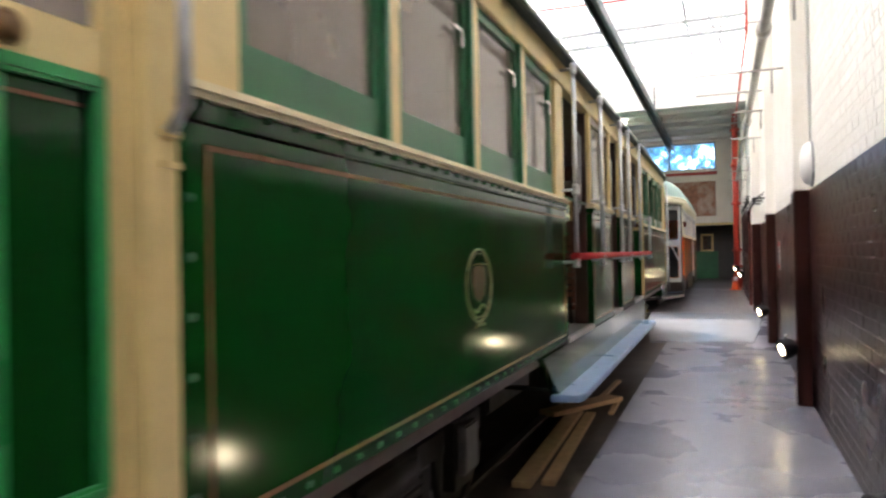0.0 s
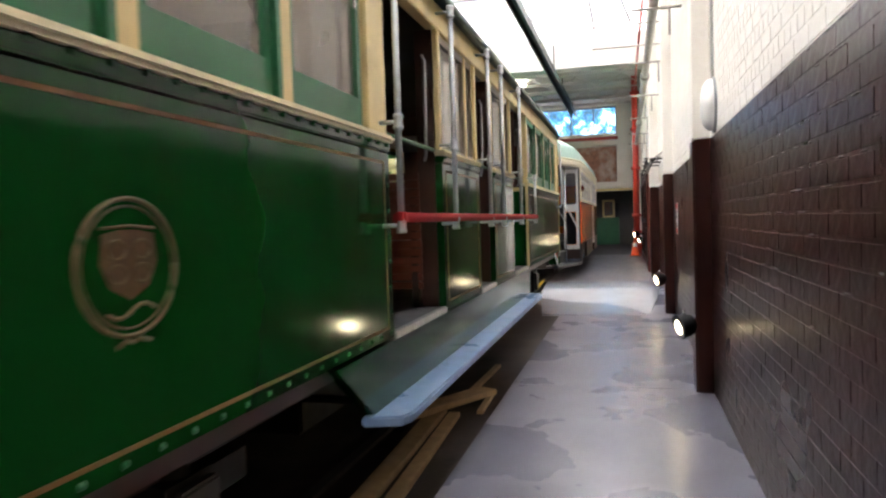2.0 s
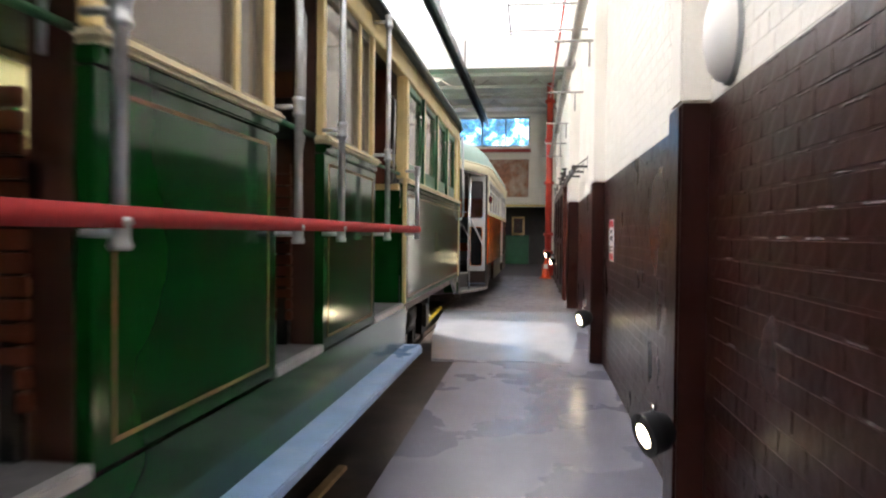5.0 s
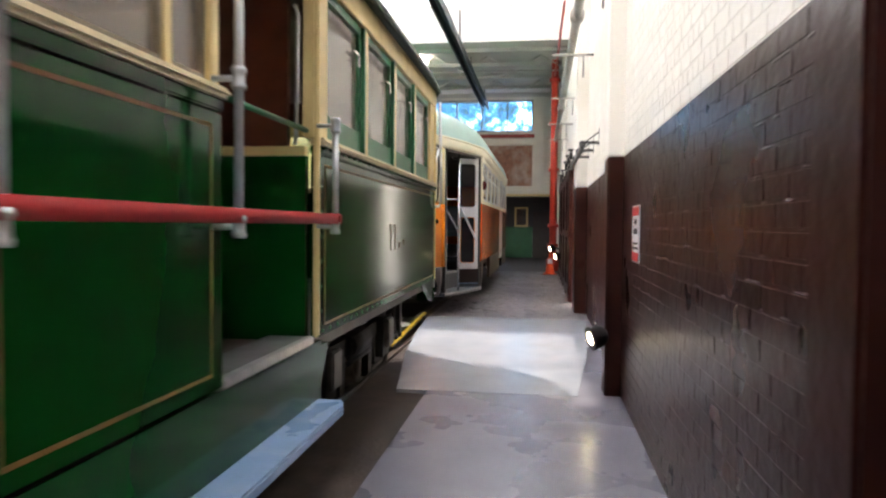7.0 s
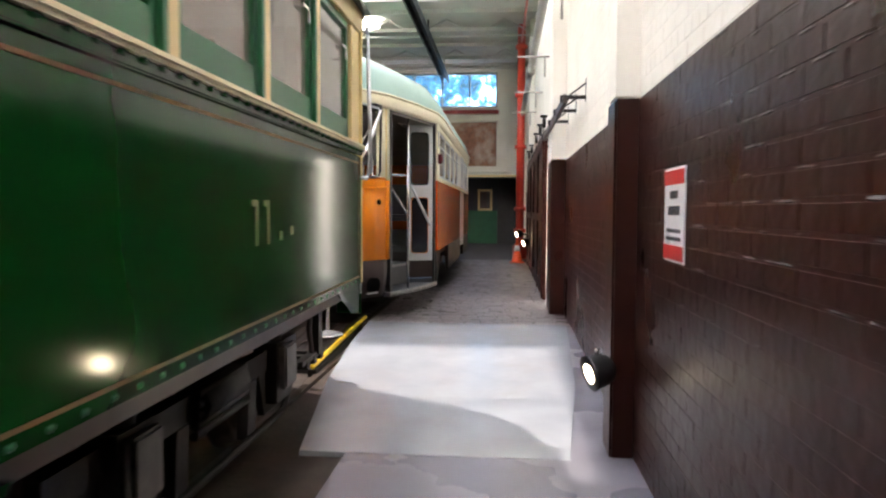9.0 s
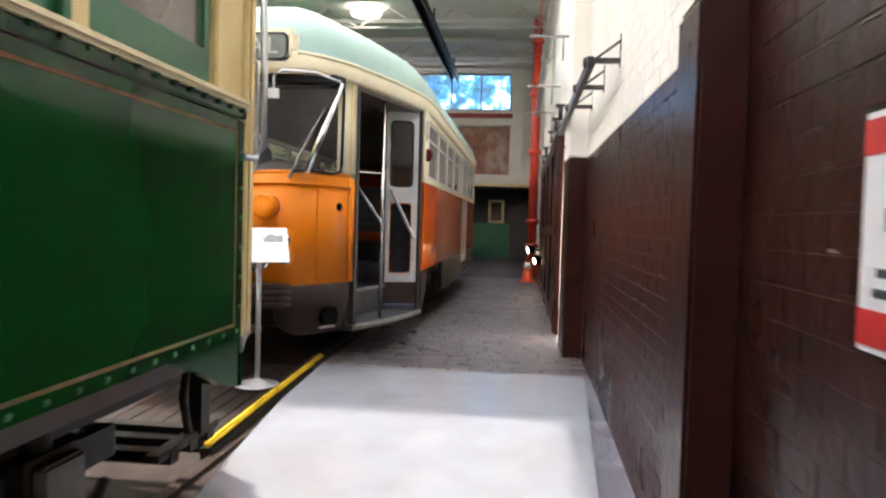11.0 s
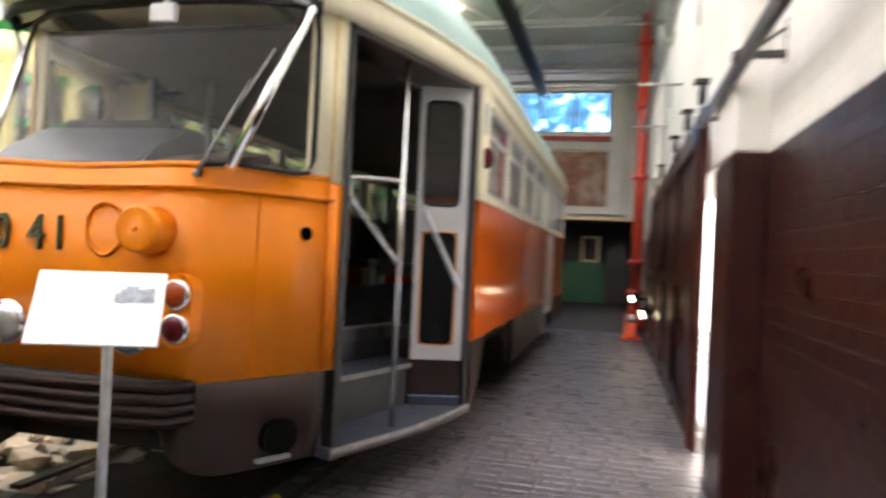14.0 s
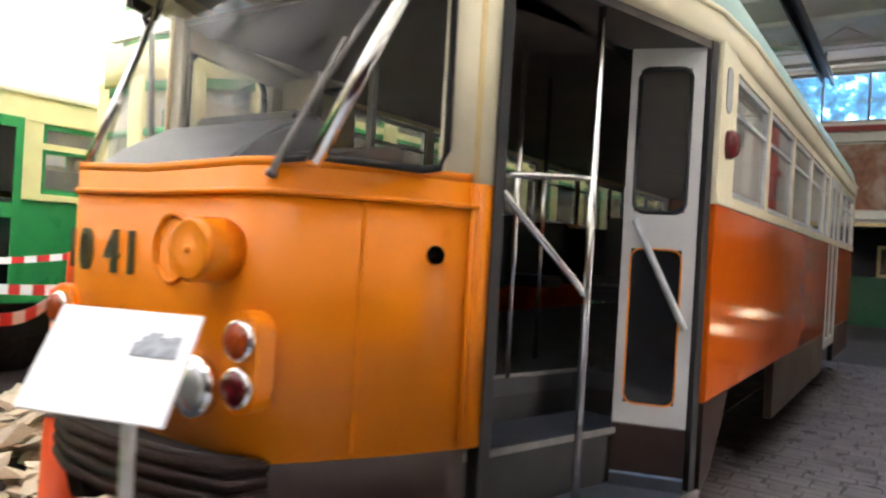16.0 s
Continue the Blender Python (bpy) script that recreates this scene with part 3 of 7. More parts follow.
def roof_services():
    sp = thing("sprinkler_pipe", (-1.9, 15.6, 6.9), "thin red sprinkler pipe hung under the roof sheets", "pipe")
    bm = bmesh.new()
    tube(bm, [(-6.5, 15.27, 6.9), (1.2, 15.85, 6.9), (1.3, 15.86, 6.9), (1.3, 15.9, 6.0), (1.22, 28.0, 6.0)], 0.03, 8)
    part("pipe", bm, RED_PIPE, sp)
    for x in (-5.0, -2.6, -0.2):
        bm = bmesh.new()
        tube(bm, [(x, 15.27 + (x + 6.5) * 0.0753, 6.9), (x, 15.27 + (x + 6.5) * 0.0753, 7.42)], 0.008, 6)
        part("hanger", bm, DARK_IRON, sp)
    br = thing("wind_brace", (0.8, 16.0, 6.0), "thin grey steel brace rods from the wall to the roof", "brace")
    for a, b in (((1.03, 16.0, 5.2), (0.25, 16.0, 7.36)), ((0.80, 16.0, 5.85), (0.88, 16.0, 7.36))):
        bm = bmesh.new()
        tube(bm, [a, b], 0.022, 6)
        part("rod", bm, GREY_LINER, br)
    for z, y in ((6.17, 16.0), (5.18, 16.03), (4.77, 16.06)):
        bm = bmesh.new()
        tube(bm, [(0.3, y, z), (WX + 0.02, y, z)], 0.02, 6)
        part("arm", bm, GREY_PIPE, br)


roof_services()


def pipes():
    rp = thing("red_riser", (1.22, 28.2, 0.2), "red painted sprinkler riser with flanges beside the wall", "pipe")
    bm = bmesh.new()
    tube(bm, [(1.22, 28.2, 0.55), (1.22, 28.2, 6.5)], 0.11, 14)
    part("riser", bm, RED_PIPE, rp)
    for z in (0.9, 1.5, 3.2, 4.6, 5.9):
        bm = bmesh.new()
        lathe(bm, (1.22, 28.2, z), (0, 0, 1), [(-0.05, 0.12), (-0.05, 0.165), (0.05, 0.165), (0.05, 0.12)], 14)
        part("flange", bm, RED_PIPE, rp)
    bm = bmesh.new()
    lathe(bm, (1.22, 28.2, 0.12), (0, 0, 1), [(0, 0.2), (0.35, 0.2), (0.42, 0.13), (0.45, 0.11)], 14)
    part("valve_body", bm, RED_PIPE, rp, "dark red valve at the foot")
    gp = thing("wall_pipe", (1.25, 14, 4.0), "grey service pipe carried along the wall on brackets", "pipe")
    bm = bmesh.new()
    tube(bm, [(1.25, -5, 3.98), (1.25, 27.6, 4.02)], 0.055, 12)
    part("pipe", bm, GREY_PIPE, gp)
    for y in (1.5, 4.6, 7.4, 10.6, 13.6, 16.8, 20.2, 23.6, 26.6):
        bm = bmesh.new()
        tube(bm, [(WX + 0.02, y, 3.92), (0.98, y, 3.92)], 0.018, 6)
        tube(bm, [(1.42, y, 3.92), (1.42, y, 3.6)], 0.014, 6)
        part("bracket", bm, GREY_PIPE, gp)
    for y in (3.0, 9.0, 15.2, 21.8):
        bm = bmesh.new()
        lathe(bm, (1.25, y, 4.0), (0, 1, 0), [(-0.09, 0.06), (-0.09, 0.085), (0.09, 0.085), (0.09, 0.06)], 12)
        part("coupling", bm, GREY_PIPE, gp)
    rb = thing("red_sprinkler_pipe", (-2, 9, 6.9), "thin red sprinkler pipe under the roof", "pipe")
    bm = bmesh.new()
    tube(bm, [(-9, 9.5, 6.88), (1.5, 9.5, 6.88)], 0.035, 8)
    part("pipe", bm, RED_PIPE, rb)
    cd = thing("conduit", (WX, 7.55, 2.3), "white painted conduit down the wall to the lamp", "conduit")
    bm = bmesh.new()
    tube(bm, [(WX - 0.012, 7.62, 2.30), (WX - 0.012, 7.62, 7.3)], 0.013, 8)
    part("tube", bm, WHITE_PLASTIC, cd)
    bm = bmesh.new()
    tube(bm, [(WX, 13.13, 2.3), (WX, 13.13, 7.3)], 0.013, 8)
    c3 = thing("conduit", (1.5, 13.12, 2.6), "white painted conduit beside the pier", "conduit")
    part("tube", bm, WHITE_PLASTIC, c3)


pipes()


def sliding_door():
    d = tagged(new("door_1"), "dark brown sliding door hung from an iron track, a little open", "door", kind="structure")
    d.location = (1.39, 22, 0.13)
    part("leaf", boxes((1.36, 1.405, 18.95, 25.6, 0.15, 2.62)), DADO, d, bevel=0.006)
    for y in (19.03, 20.6, 22.3, 24.0, 25.5):
        part("batten", boxes((1.335, 1.36, y - 0.07, y + 0.07, 0.17, 2.56)), DADO, d, bevel=0.004)
    for z in (0.35, 1.35, 2.4):
        part("ledge", boxes((1.325, 1.335, 18.97, 25.58, z - 0.06, z + 0.06)), DADO, d)
    for y in (19.06, 20.1, 21.4, 23.6, 25.2):
        bm = bmesh.new()
        lathe(bm, (1.33, y, 2.72), (1, 0, 0), [(0, 0.02), (0, 0.07), (0.05, 0.07), (0.05, 0.02)], 14)
        box(bm, 1.34, 1.352, y - 0.03, y + 0.03, 2.45, 2.80)
        box(bm, 1.30, 1.40, y - 0.05, y + 0.05, 2.80, 2.83)
        part("roller", bm, DARK_IRON, d)
    t = thing("door_track", (1.4, 18, 2.5), "dark iron door track on wall brackets with long stays", "track")
    bm = boxes((1.335, 1.375, 15.42, 26.0, 2.455, 2.53))
    part("rail", bm, DARK_IRON, t)
    for y in (15.555, 16.47, 17.40, 19.0, 20.8, 22.6, 24.4):
        bm = bmesh.new()
        box(bm, 1.315, WX + 0.02, y - 0.018, y + 0.018, 2.515, 2.548)
        tube(bm, [(1.39, y, 2.54), (WX + 0.012, y, 2.675)], 0.009, 6)
        box(bm, WX - 0.006, WX + 0.02, y - 0.012, y + 0.012, 2.49, 2.71)
        lathe(bm, (1.355, y, 2.515), (0, 1, 0), [(-0.03, 0.02), (-0.03, 0.042), (0.03, 0.042), (0.03, 0.02)], 10)
        part("bracket", bm, DARK_IRON, t)


sliding_door()


def bulkhead_lamp(y, z=0.5, x=1.335, power=1.0):
    la = thing("floor_lamp_bulkhead", (x, y, z), "black round floodlight fixed low on the wall pier, lit", "floodlight", "low wall floodlights")
    bm = bmesh.new()
    d = Vector((-0.91, -0.33, -0.25)).normalized()
    c = Vector((x, y - 0.02, z))
    lathe(bm, c, d, [(-0.11, 0.0), (-0.105, 0.04), (-0.08, 0.075), (-0.03, 0.097), (0.03, 0.10), (0.035, 0.106), (0.05, 0.106), (0.05, 0.072), (0.042, 0.068)], 20)
    part("housing", bm, BLACK, la)
    bm = bmesh.new()
    lathe(bm, c + d * 0.038, d, [(0, 0.0), (0.004, 0.068), (0.014, 0.055), (0.018, 0.025), (0.020, 0.0)], 18)
    part("lens", bm, LAMP_LENS, la, "glowing warm lens")
    bm = bmesh.new()
    tube(bm, [(PX + 0.01, y + 0.02, z - 0.02), tuple(c - d * 0.05)], 0.022, 8)
    lathe(bm, (PX + 0.003, y + 0.02, z - 0.02), (-1, 0, 0), [(0, 0.05), (0.015, 0.05), (0.02, 0.03)], 12)
    part("arm", bm, BLACK, la)
    bm = bmesh.new()
    tube(bm, [tuple(c + Vector((0, 0, 0.09))), tuple(c + Vector((0, 0, 0.135)))], 0.012, 8)
    part("screw", bm, CHROME, la)
    lt = bpy.data.lights.new("floodlight", "SPOT")
    lt.spot_size, lt.spot_blend = radians(124), 0.4
    lt.energy, lt.color, lt.shadow_soft_size = power, (1.0, 0.86, 0.6), 0.05
    lo = new("floodlight", lt)
    lo.location = c + d * 0.10
    lo.rotation_euler = d.to_track_quat("-Z", "Y").to_euler()
    return la


for y, z in ((3.34, 0.53), (8.0, 0.55), (12.8, 0.52)):
    bulkhead_lamp(y, z)
bulkhead_lamp(24.7, 0.72, 1.27, 0.4)
bulkhead_lamp(26.25, 0.87, 1.15, 0.4)


def wall_bulkhead():
    w = thing("wall_light", (WX, 7.58, 2.2), "white oval plastic bulkhead light on the wall, unlit", "wall light")
    bm = bmesh.new()
    lathe(bm, (WX + 0.004, 7.60, 2.31), (-1, 0, 0), [(0, 0.155), (0.03, 0.16), (0.055, 0.155), (0.085, 0.13), (0.105, 0.08), (0.11, 0.0)], 24)
    bmesh.ops.scale(bm, vec=(1, 0.95, 1.25), space=Matrix.Translation((0, -7.60, -2.31)), verts=bm.verts[:])
    part("cover", bm, WHITE_PLASTIC, w)
    bm = bmesh.new()
    lathe(bm, (WX + 0.004, 7.60, 2.31), (-1, 0, 0), [(0, 0.17), (0.022, 0.17), (0.024, 0.158)], 24)
    bmesh.ops.scale(bm, vec=(1, 0.95, 1.25), space=Matrix.Translation((0, -7.60, -2.31)), verts=bm.verts[:])
    part("base", bm, GREY_LINER, w)


wall_bulkhead()


def keep_clear_sign():
    s = thing("wall_sign", (WX, 11.90, 1.45), "white notice with red striped ends on the brown wall", "sign")
    y0, y1, z0, z1 = 11.72, 12.08, 1.22, 1.64
    part("plate", boxes((WX - 0.016, WX - 0.008, y0, y1, z0, z1)), PAPER, s)
    part("red_band", boxes((WX - 0.0185, WX - 0.0165, y0, y1, z1 - 0.075, z1 - 0.012)), SIGN_RED, s, "red striped band")
    part("red_band", boxes((WX - 0.0185, WX - 0.0165, y0, y1, z0 + 0.012, z0 + 0.075)), SIGN_RED, s, "red striped band")
    for z, w, h in ((1.52, 0.14, 0.034), (1.45, 0.21, 0.04), (1.36, 0.25, 0.016), (1.325, 0.27, 0.016)):
        n = 5 if h > 0.03 else 9
        rows = []
        for i in range(n):
            a = 11.90 - w / 2 + i * w / n
            rows.append((WX - 0.0185, WX - 0.0165, a, a + w / n * 0.78, z - h / 2, z + h / 2))
        part("writing_line", boxes(*rows), INK, s, "dark writing bars", kind="stuff")


keep_clear_sign()


def ceiling_lamp(x, y):
    c = thing("ceiling_lamp", (x, y, 6.4), "round white ceiling lamp, lit", "ceiling lamp", "ceiling lamps")
    bm = bmesh.new()
    lathe(bm, (x, y, 6.42), (0, 0, -1), [(0, 0.2), (0.06, 0.36), (0.10, 0.34), (0.13, 0.0)], 24)
    part("shade", bm, CEILING_GLOW, c)
    bm = bmesh.new()
    tube(bm, [(x, y, 6.40), (x, y, 6.5)], 0.05, 10)
    part("stem", bm, GREY_LINER, c)


ceiling_lamp(-2.9, 27.4)
ceiling_lamp(-6.4, 27.4)


# ---- the green and cream tram ----
S1, C1 = -0.20, -1.55          # side of the tram, its middle line


def side_x(side, x):
    return x if side > 0 else 2 * C1 - x


def sbox(side, x0, x1, *rest):
    a, b = side_x(side, x0), side_x(side, x1)
    return (min(a, b), max(a, b), *rest)


def lined_panel(tram, side, y0, y1, z0, z1, detail, clips=True):
    """A sheeted side panel with gold lining, rivets and a moulded waist."""
    x = S1
    pan = part("side_panel", boxes(sbox(side, x - 0.045, x, y0, y1, z0, z1)), GREEN, tram, bevel=0.004)
    part("waist_sill", boxes(sbox(side, x - 0.06, x + 0.035, y0 - 0.01, y1 + 0.01, z1 + 0.048, z1 + 0.084)), CREAM_SILL, tram, "worn cream waist moulding", bevel=0.014)
    bm = boxes(sbox(side, x - 0.05, x + 0.010, y0, y1, z1 + 0.006, z1 + 0.047))
    part("drip_mould", bm, GREEN, tram, bevel=0.006)
    if not detail:
        return pan
    n = int((y1 - y0) / 0.11)
    bm = bmesh.new()
    for i in range(n if clips else 1):
        yy = y0 + 0.05 + i * (y1 - y0 - 0.1) / max(1, n - 1)
        box(bm, *sbox(side, x + 0.009, x + 0.020, yy - 0.012, yy + 0.012, z1 + 0.030, z1 + 0.046))
    part("waist_clip", bm, GREEN, pan, kind="stuff")
    g0, g1 = y0 + 0.075, y1 - 0.075
    zt, zb = z1 - 0.046, z0 + 0.055
    for r in ((g0, g1, zt - 0.006, zt + 0.006), (g0, g1, zb - 0.006, zb + 0.006), (g0, g0 + 0.01, zb, zt), (g1 - 0.01, g1, zb, zt)):
        part("gold_line", boxes(sbox(side, x - 0.002, x + 0.0025, *r)), GOLD, pan)
    return pan


def rivets(tram, side, spots):
    for y, z in spots:
        bm = bmesh.new()
        lathe(bm, (side_x(side, S1 - 0.003), y, z), (side, 0, 0), [(0, 0.011), (0.006, 0.009), (0.009, 0.0)], 8)
        part("rivet", bm, GREEN_LIGHT, tram)


def drop_window(tram, side, y0, y1, z0, z1, rail=GREEN_LIGHT, pane=GLASS_DIM, stile=0.045, low=0.13, catch=True):
    """A framed window: sash, lower rail, pane and a small catch."""
    x = S1 - 0.03
    w = part("window", frame_bm(*sbox(side, x - 0.04, x, y0, y1, z0, z1), stile, low, 0.05), rail, tram)
    part("pane", boxes(sbox(side, x - 0.024, x - 0.018, y0 + stile, y1 - stile, z0 + low, z1 - 0.05)), pane, w)
    if not catch:
        return
    part("catch", boxes(sbox(side, x, x + 0.012, y1 - 0.17, y1 - 0.06, z1 - 0.19, z1 - 0.175), sbox(side, x, x + 0.012, y1 - 0.075, y1 - 0.06, z1 - 0.25, z1 - 0.175)), CHROME, w)


def tram_side(tram, side, detail):
    z0, z1 = 0.95, 1.812
    top = 2.66
    x = S1
    ends = [(1.41, 5.03), (9.84, 13.52)]
    for (y0, y1), posts in zip(ends, ((1.41, 2.425, 3.25, 4.04, 4.93), (10.0, 10.79, 11.64, 12.46, 13.35))):
        pan = lined_panel(tram, side, y0, y1, z0 - 0.015, z1, detail)
        if detail:
            n = int((y1 - y0) / 0.13)
            rivets(tram, side, [(y0 + 0.05 + i * (y1 - y0 - 0.1) / n, z0 + 0.01) for i in range(n + 1)] + [(y, z) for y in (y0 + 0.025, y1 - 0.025) for z in (1.06, 1.18, 1.30, 1.42, 1.54, 1.66)])
        posts = [y0 + 0.11, *posts[1:-1], y1 - 0.10] if y0 < 5 else [y0 + 0.06, *posts[1:-1], y1 - 0.12]
        wide = [0.10 if i == 0 else (0.12 if i == len(posts) - 1 else 0.042) for i in range(len(posts))]
        for p, w in zip(posts, wide):
            part("window_post", boxes(sbox(side, x - 0.075, x - 0.012, p - w, p + w, z1 + 0.08, top)), CREAM, tram, bevel=0.006)
            if 0.04 < w < 0.06:
                part("post_edge", boxes(sbox(side, x - 0.07, x - 0.008, p - w - 0.03, p - w, z1 + 0.08, top)), GREEN_LIGHT, tram)
        for (p, w), (q, v) in zip(zip(posts, wide), list(zip(posts, wide))[1:]):
            drop_window(tram, side, p + w, q - v - 0.03, z1 + 0.09, top, pane=GLASS_DIM if detail else GLASS)
    # open middle section: two panels between three doorways
    for y0, y1 in ((6.03, 7.14), (7.74, 8.80)):
        lined_panel(tram, side, y0, y1, z0 - 0.02, z1 + 0.03, detail, False)
        for p in (y0, y1 - 0.06):
            part("door_post", boxes(sbox(side, x - 0.042, x - 0.008, p, p + 0.06, z1 + 0.116, top)), CREAM, tram, bevel=0.006)
            part("door_lining", boxes(sbox(side, x - 0.155, x - 0.046, p, p + 0.06, z0 + 0.006, top)), DARK_WOOD, tram)
        mid = y1 - 0.30
        drop_window(tram, side, y0 + 0.06, mid - 0.02, z1 + 0.118, top, FRAME_BROWN, stile=0.02, low=0.03, catch=False, pane=GLASS_DIM if detail else GLASS)
        drop_window(tram, side, mid + 0.02, y1 - 0.06, z1 + 0.118, top, FRAME_BROWN, stile=0.02, low=0.03, catch=False, pane=GLASS_DIM if detail else GLASS)
        part("mullion", boxes(sbox(side, x - 0.065, x - 0.022, mid - 0.02, mid + 0.02, z1 + 0.118, top)), CREAM, tram)
    for y0, y1 in ((5.03, 6.03), (7.14, 7.74), (8.80, 9.74)):
        part("door_sill", boxes(sbox(side, x - 0.22, x + 0.004, y0, y1, z0 - 0.035, z0 + 0.005)), DOOR_SILL, tram, "scuffed dark door sill", bevel=0.006)
        part("sill_nosing", boxes(sbox(side, x - 0.03, x + 0.008, y0 + 0.004, y1 - 0.004, z0 - 0.03, z0 + 0.008)), SILL_METAL, tram, "bright metal nosing", bevel=0.005)
    part("corner_post", boxes(sbox(side, x - 0.022, x + 0.006, 9.80, 9.836, z0 - 0.01, top)), CREAM, tram, bevel=0.008)
    part("valance", boxes(sbox(side, x - 0.06, x - 0.008, 4.85, 9.9, 0.62, z0 - 0.036)), GREEN, tram, "green valance under the doorways")
    bm = bmesh.new()
    prism(bm, [(4.35, 0.914), (4.85, 0.914), (4.85, 0.62), (4.76, 0.62)], "x", side_x(side, x - 0.008), side_x(side, x - 0.06))
    part("valance_end", bm, GREEN, tram)
    bm = bmesh.new()
    prism(bm, [(9.9, 0.62), (9.9, 0.88), (10.05, 0.88)], "x", side_x(side, x - 0.02), side_x(side, x - 0.05))
    part("valance_end", bm, GREEN, tram)
    bm = bmesh.new()
    a, b = sorted((side_x(side, x - 0.055), side_x(side, -0.05)))
    edge = side_x(side, -0.05)
    inn = side_x(side, x - 0.055)
    prism(bm, [(inn, 4.70), (edge - 0.03 * (1 if edge > inn else -1), 4.74), (edge, 4.82), (edge, 9.74), (side_x(side, -0.085), 9.86), (inn, 9.86)], "z", 0.585, 0.632)
    part("footboard", bm, STEP_GREY, tram, "long worn timber footboard with the sky's blue in its colour", bevel=0.008)
    for y in (5.2, 7.0, 8.7):
        part("step_bracket", boxes(sbox(side, x - 0.6, x - 0.06, y - 0.03, y + 0.03, 0.56, 0.585), sbox(side, x - 0.6, x - 0.55, y - 0.03, y + 0.03, 0.58, 0.85)), UNDER, tram)
    # fascia over the windows
    part("cant_rail", boxes(sbox(side, x - 0.08, x - 0.004, 1.3, 13.62, top, 2.82)), CREAM, tram, "cream cant rail", bevel=0.006)
    part("gutter", boxes(sbox(side, x - 0.10, x + 0.035, 1.2, 13.7, 2.82, 2.845)), ROOF_GREY, tram, "dark roof gutter", bevel=0.006)


def tram_seat(tram, y, face):
    """A slatted transverse bench, back towards -face."""
    x0, x1 = -2.72, -0.34
    for i in range(14):
        z = 1.09 + i * 0.052
        part("back_slat", boxes((x0, x1, y - 0.012 - 0.002 * i * face, y + 0.012 - 0.002 * i * face, z - 0.0225, z + 0.0225)), BROWN_WOOD, tram, bevel=0.004)
    for i in range(6):
        yy = y + face * (0.05 + i * 0.06)
        part("seat_slat", boxes((x0, x1, min(yy, yy + face * 0.05), max(yy, yy + face * 0.05), 1.33, 1.352)), BROWN_WOOD, tram)
    for x in (x0 + 0.05, x1 - 0.05, -1.2, -1.9):
        part("seat_leg", boxes((x - 0.02, x + 0.02, y - 0.015, y + 0.015, 0.95, 1.74), (x - 0.02, x + 0.02, min(y, y + face * 0.36), max(y, y + face * 0.36), 1.29, 1.33)), UNDER, tram)


def wheel_set(tram, y):
    for s in (-1, 1):
        bm = bmesh.new()
        lathe(bm, (C1 + s * 0.66, y, 0.36), (s, 0, 0), [(0, 0.05), (0, 0.36), (0.03, 0.36), (0.035, 0.33), (0.11, 0.325), (0.115, 0.27), (0.09, 0.25), (0.09, 0.1), (0.14, 0.08), (0.14, 0.0)], 28)
        part("wheel", bm, WHEEL, tram)
    bm = bmesh.new()
    tube(bm, [(C1 - 0.9, y, 0.36), (C1 + 0.9, y, 0.36)], 0.06, 12)
    part("axle", bm, WHEEL, tram)


def truck(tram, y):
    for s in (-1, 1):
        x = C1 + s * 0.93
        bm = bmesh.new()
        box(bm, x - 0.03, x + 0.03, y - 1.30, y + 1.30, 0.50, 0.62)
        for dy in (-0.85, 0.85):
            box(bm, x - 0.05, x + 0.09, y + dy - 0.13, y + dy + 0.13, 0.30, 0.66)
            tube(bm, [(x + 0.02, y + dy, 0.62), (x + 0.02, y + dy, 0.80)], 0.06, 10)
            prism(bm, [(y + dy - 0.28, 0.62), (y + dy + 0.28, 0.62), (y + dy + 0.16, 0.24), (y + dy - 0.16, 0.24)], "x", x - 0.02, x + 0.02)
        for k in range(5):
            tube(bm, [(x + 0.06, y - 0.32 + 0.008 * k, 0.44 + 0.045 * k), (x + 0.06, y + 0.32 - 0.008 * k, 0.44 + 0.045 * k)], 0.022, 6)
        tube(bm, [(x + 0.05, y - 1.2, 0.44), (x + 0.05, y - 0.95, 0.20), (x + 0.05, y + 0.95, 0.20), (x + 0.05, y + 1.2, 0.44)], 0.022, 8)
        for dy in (-0.42, 0.42):
            prism(bm, [(y + dy - 0.05, 0.20), (y + dy + 0.07, 0.20), (y + dy + 0.10, 0.50), (y + dy - 0.02, 0.50)], "x", x - 0.02, x + 0.04)
        tube(bm, [(x + 0.02, y - 0.25, 0.56), (x + 0.02, y + 0.25, 0.56)], 0.09, 10)
        part("truck_frame", bm, UNDER, tram)
        for dy in (-0.85, 0.85):
            bm = boxes((x + 0.09, x + 0.14, y + dy - 0.105, y + dy + 0.105, 0.38, 0.64))
            part("axle_box", bm, CAST, tram, "greasy cast axle box cover", bevel=0.012)
    for dy in (-0.85, 0.85):
        wheel_set(tram, y + dy)
    part("brake_gear", boxes((C1 - 0.8, C1 + 0.8, y - 0.05, y + 0.05, 0.40, 0.52), (C1 - 0.75, C1 + 0.75, y + 1.0, y + 1.06, 0.22, 0.30), (C1 - 0.75, C1 + 0.75, y - 1.06, y - 1.0, 0.22, 0.30)), UNDER, tram)


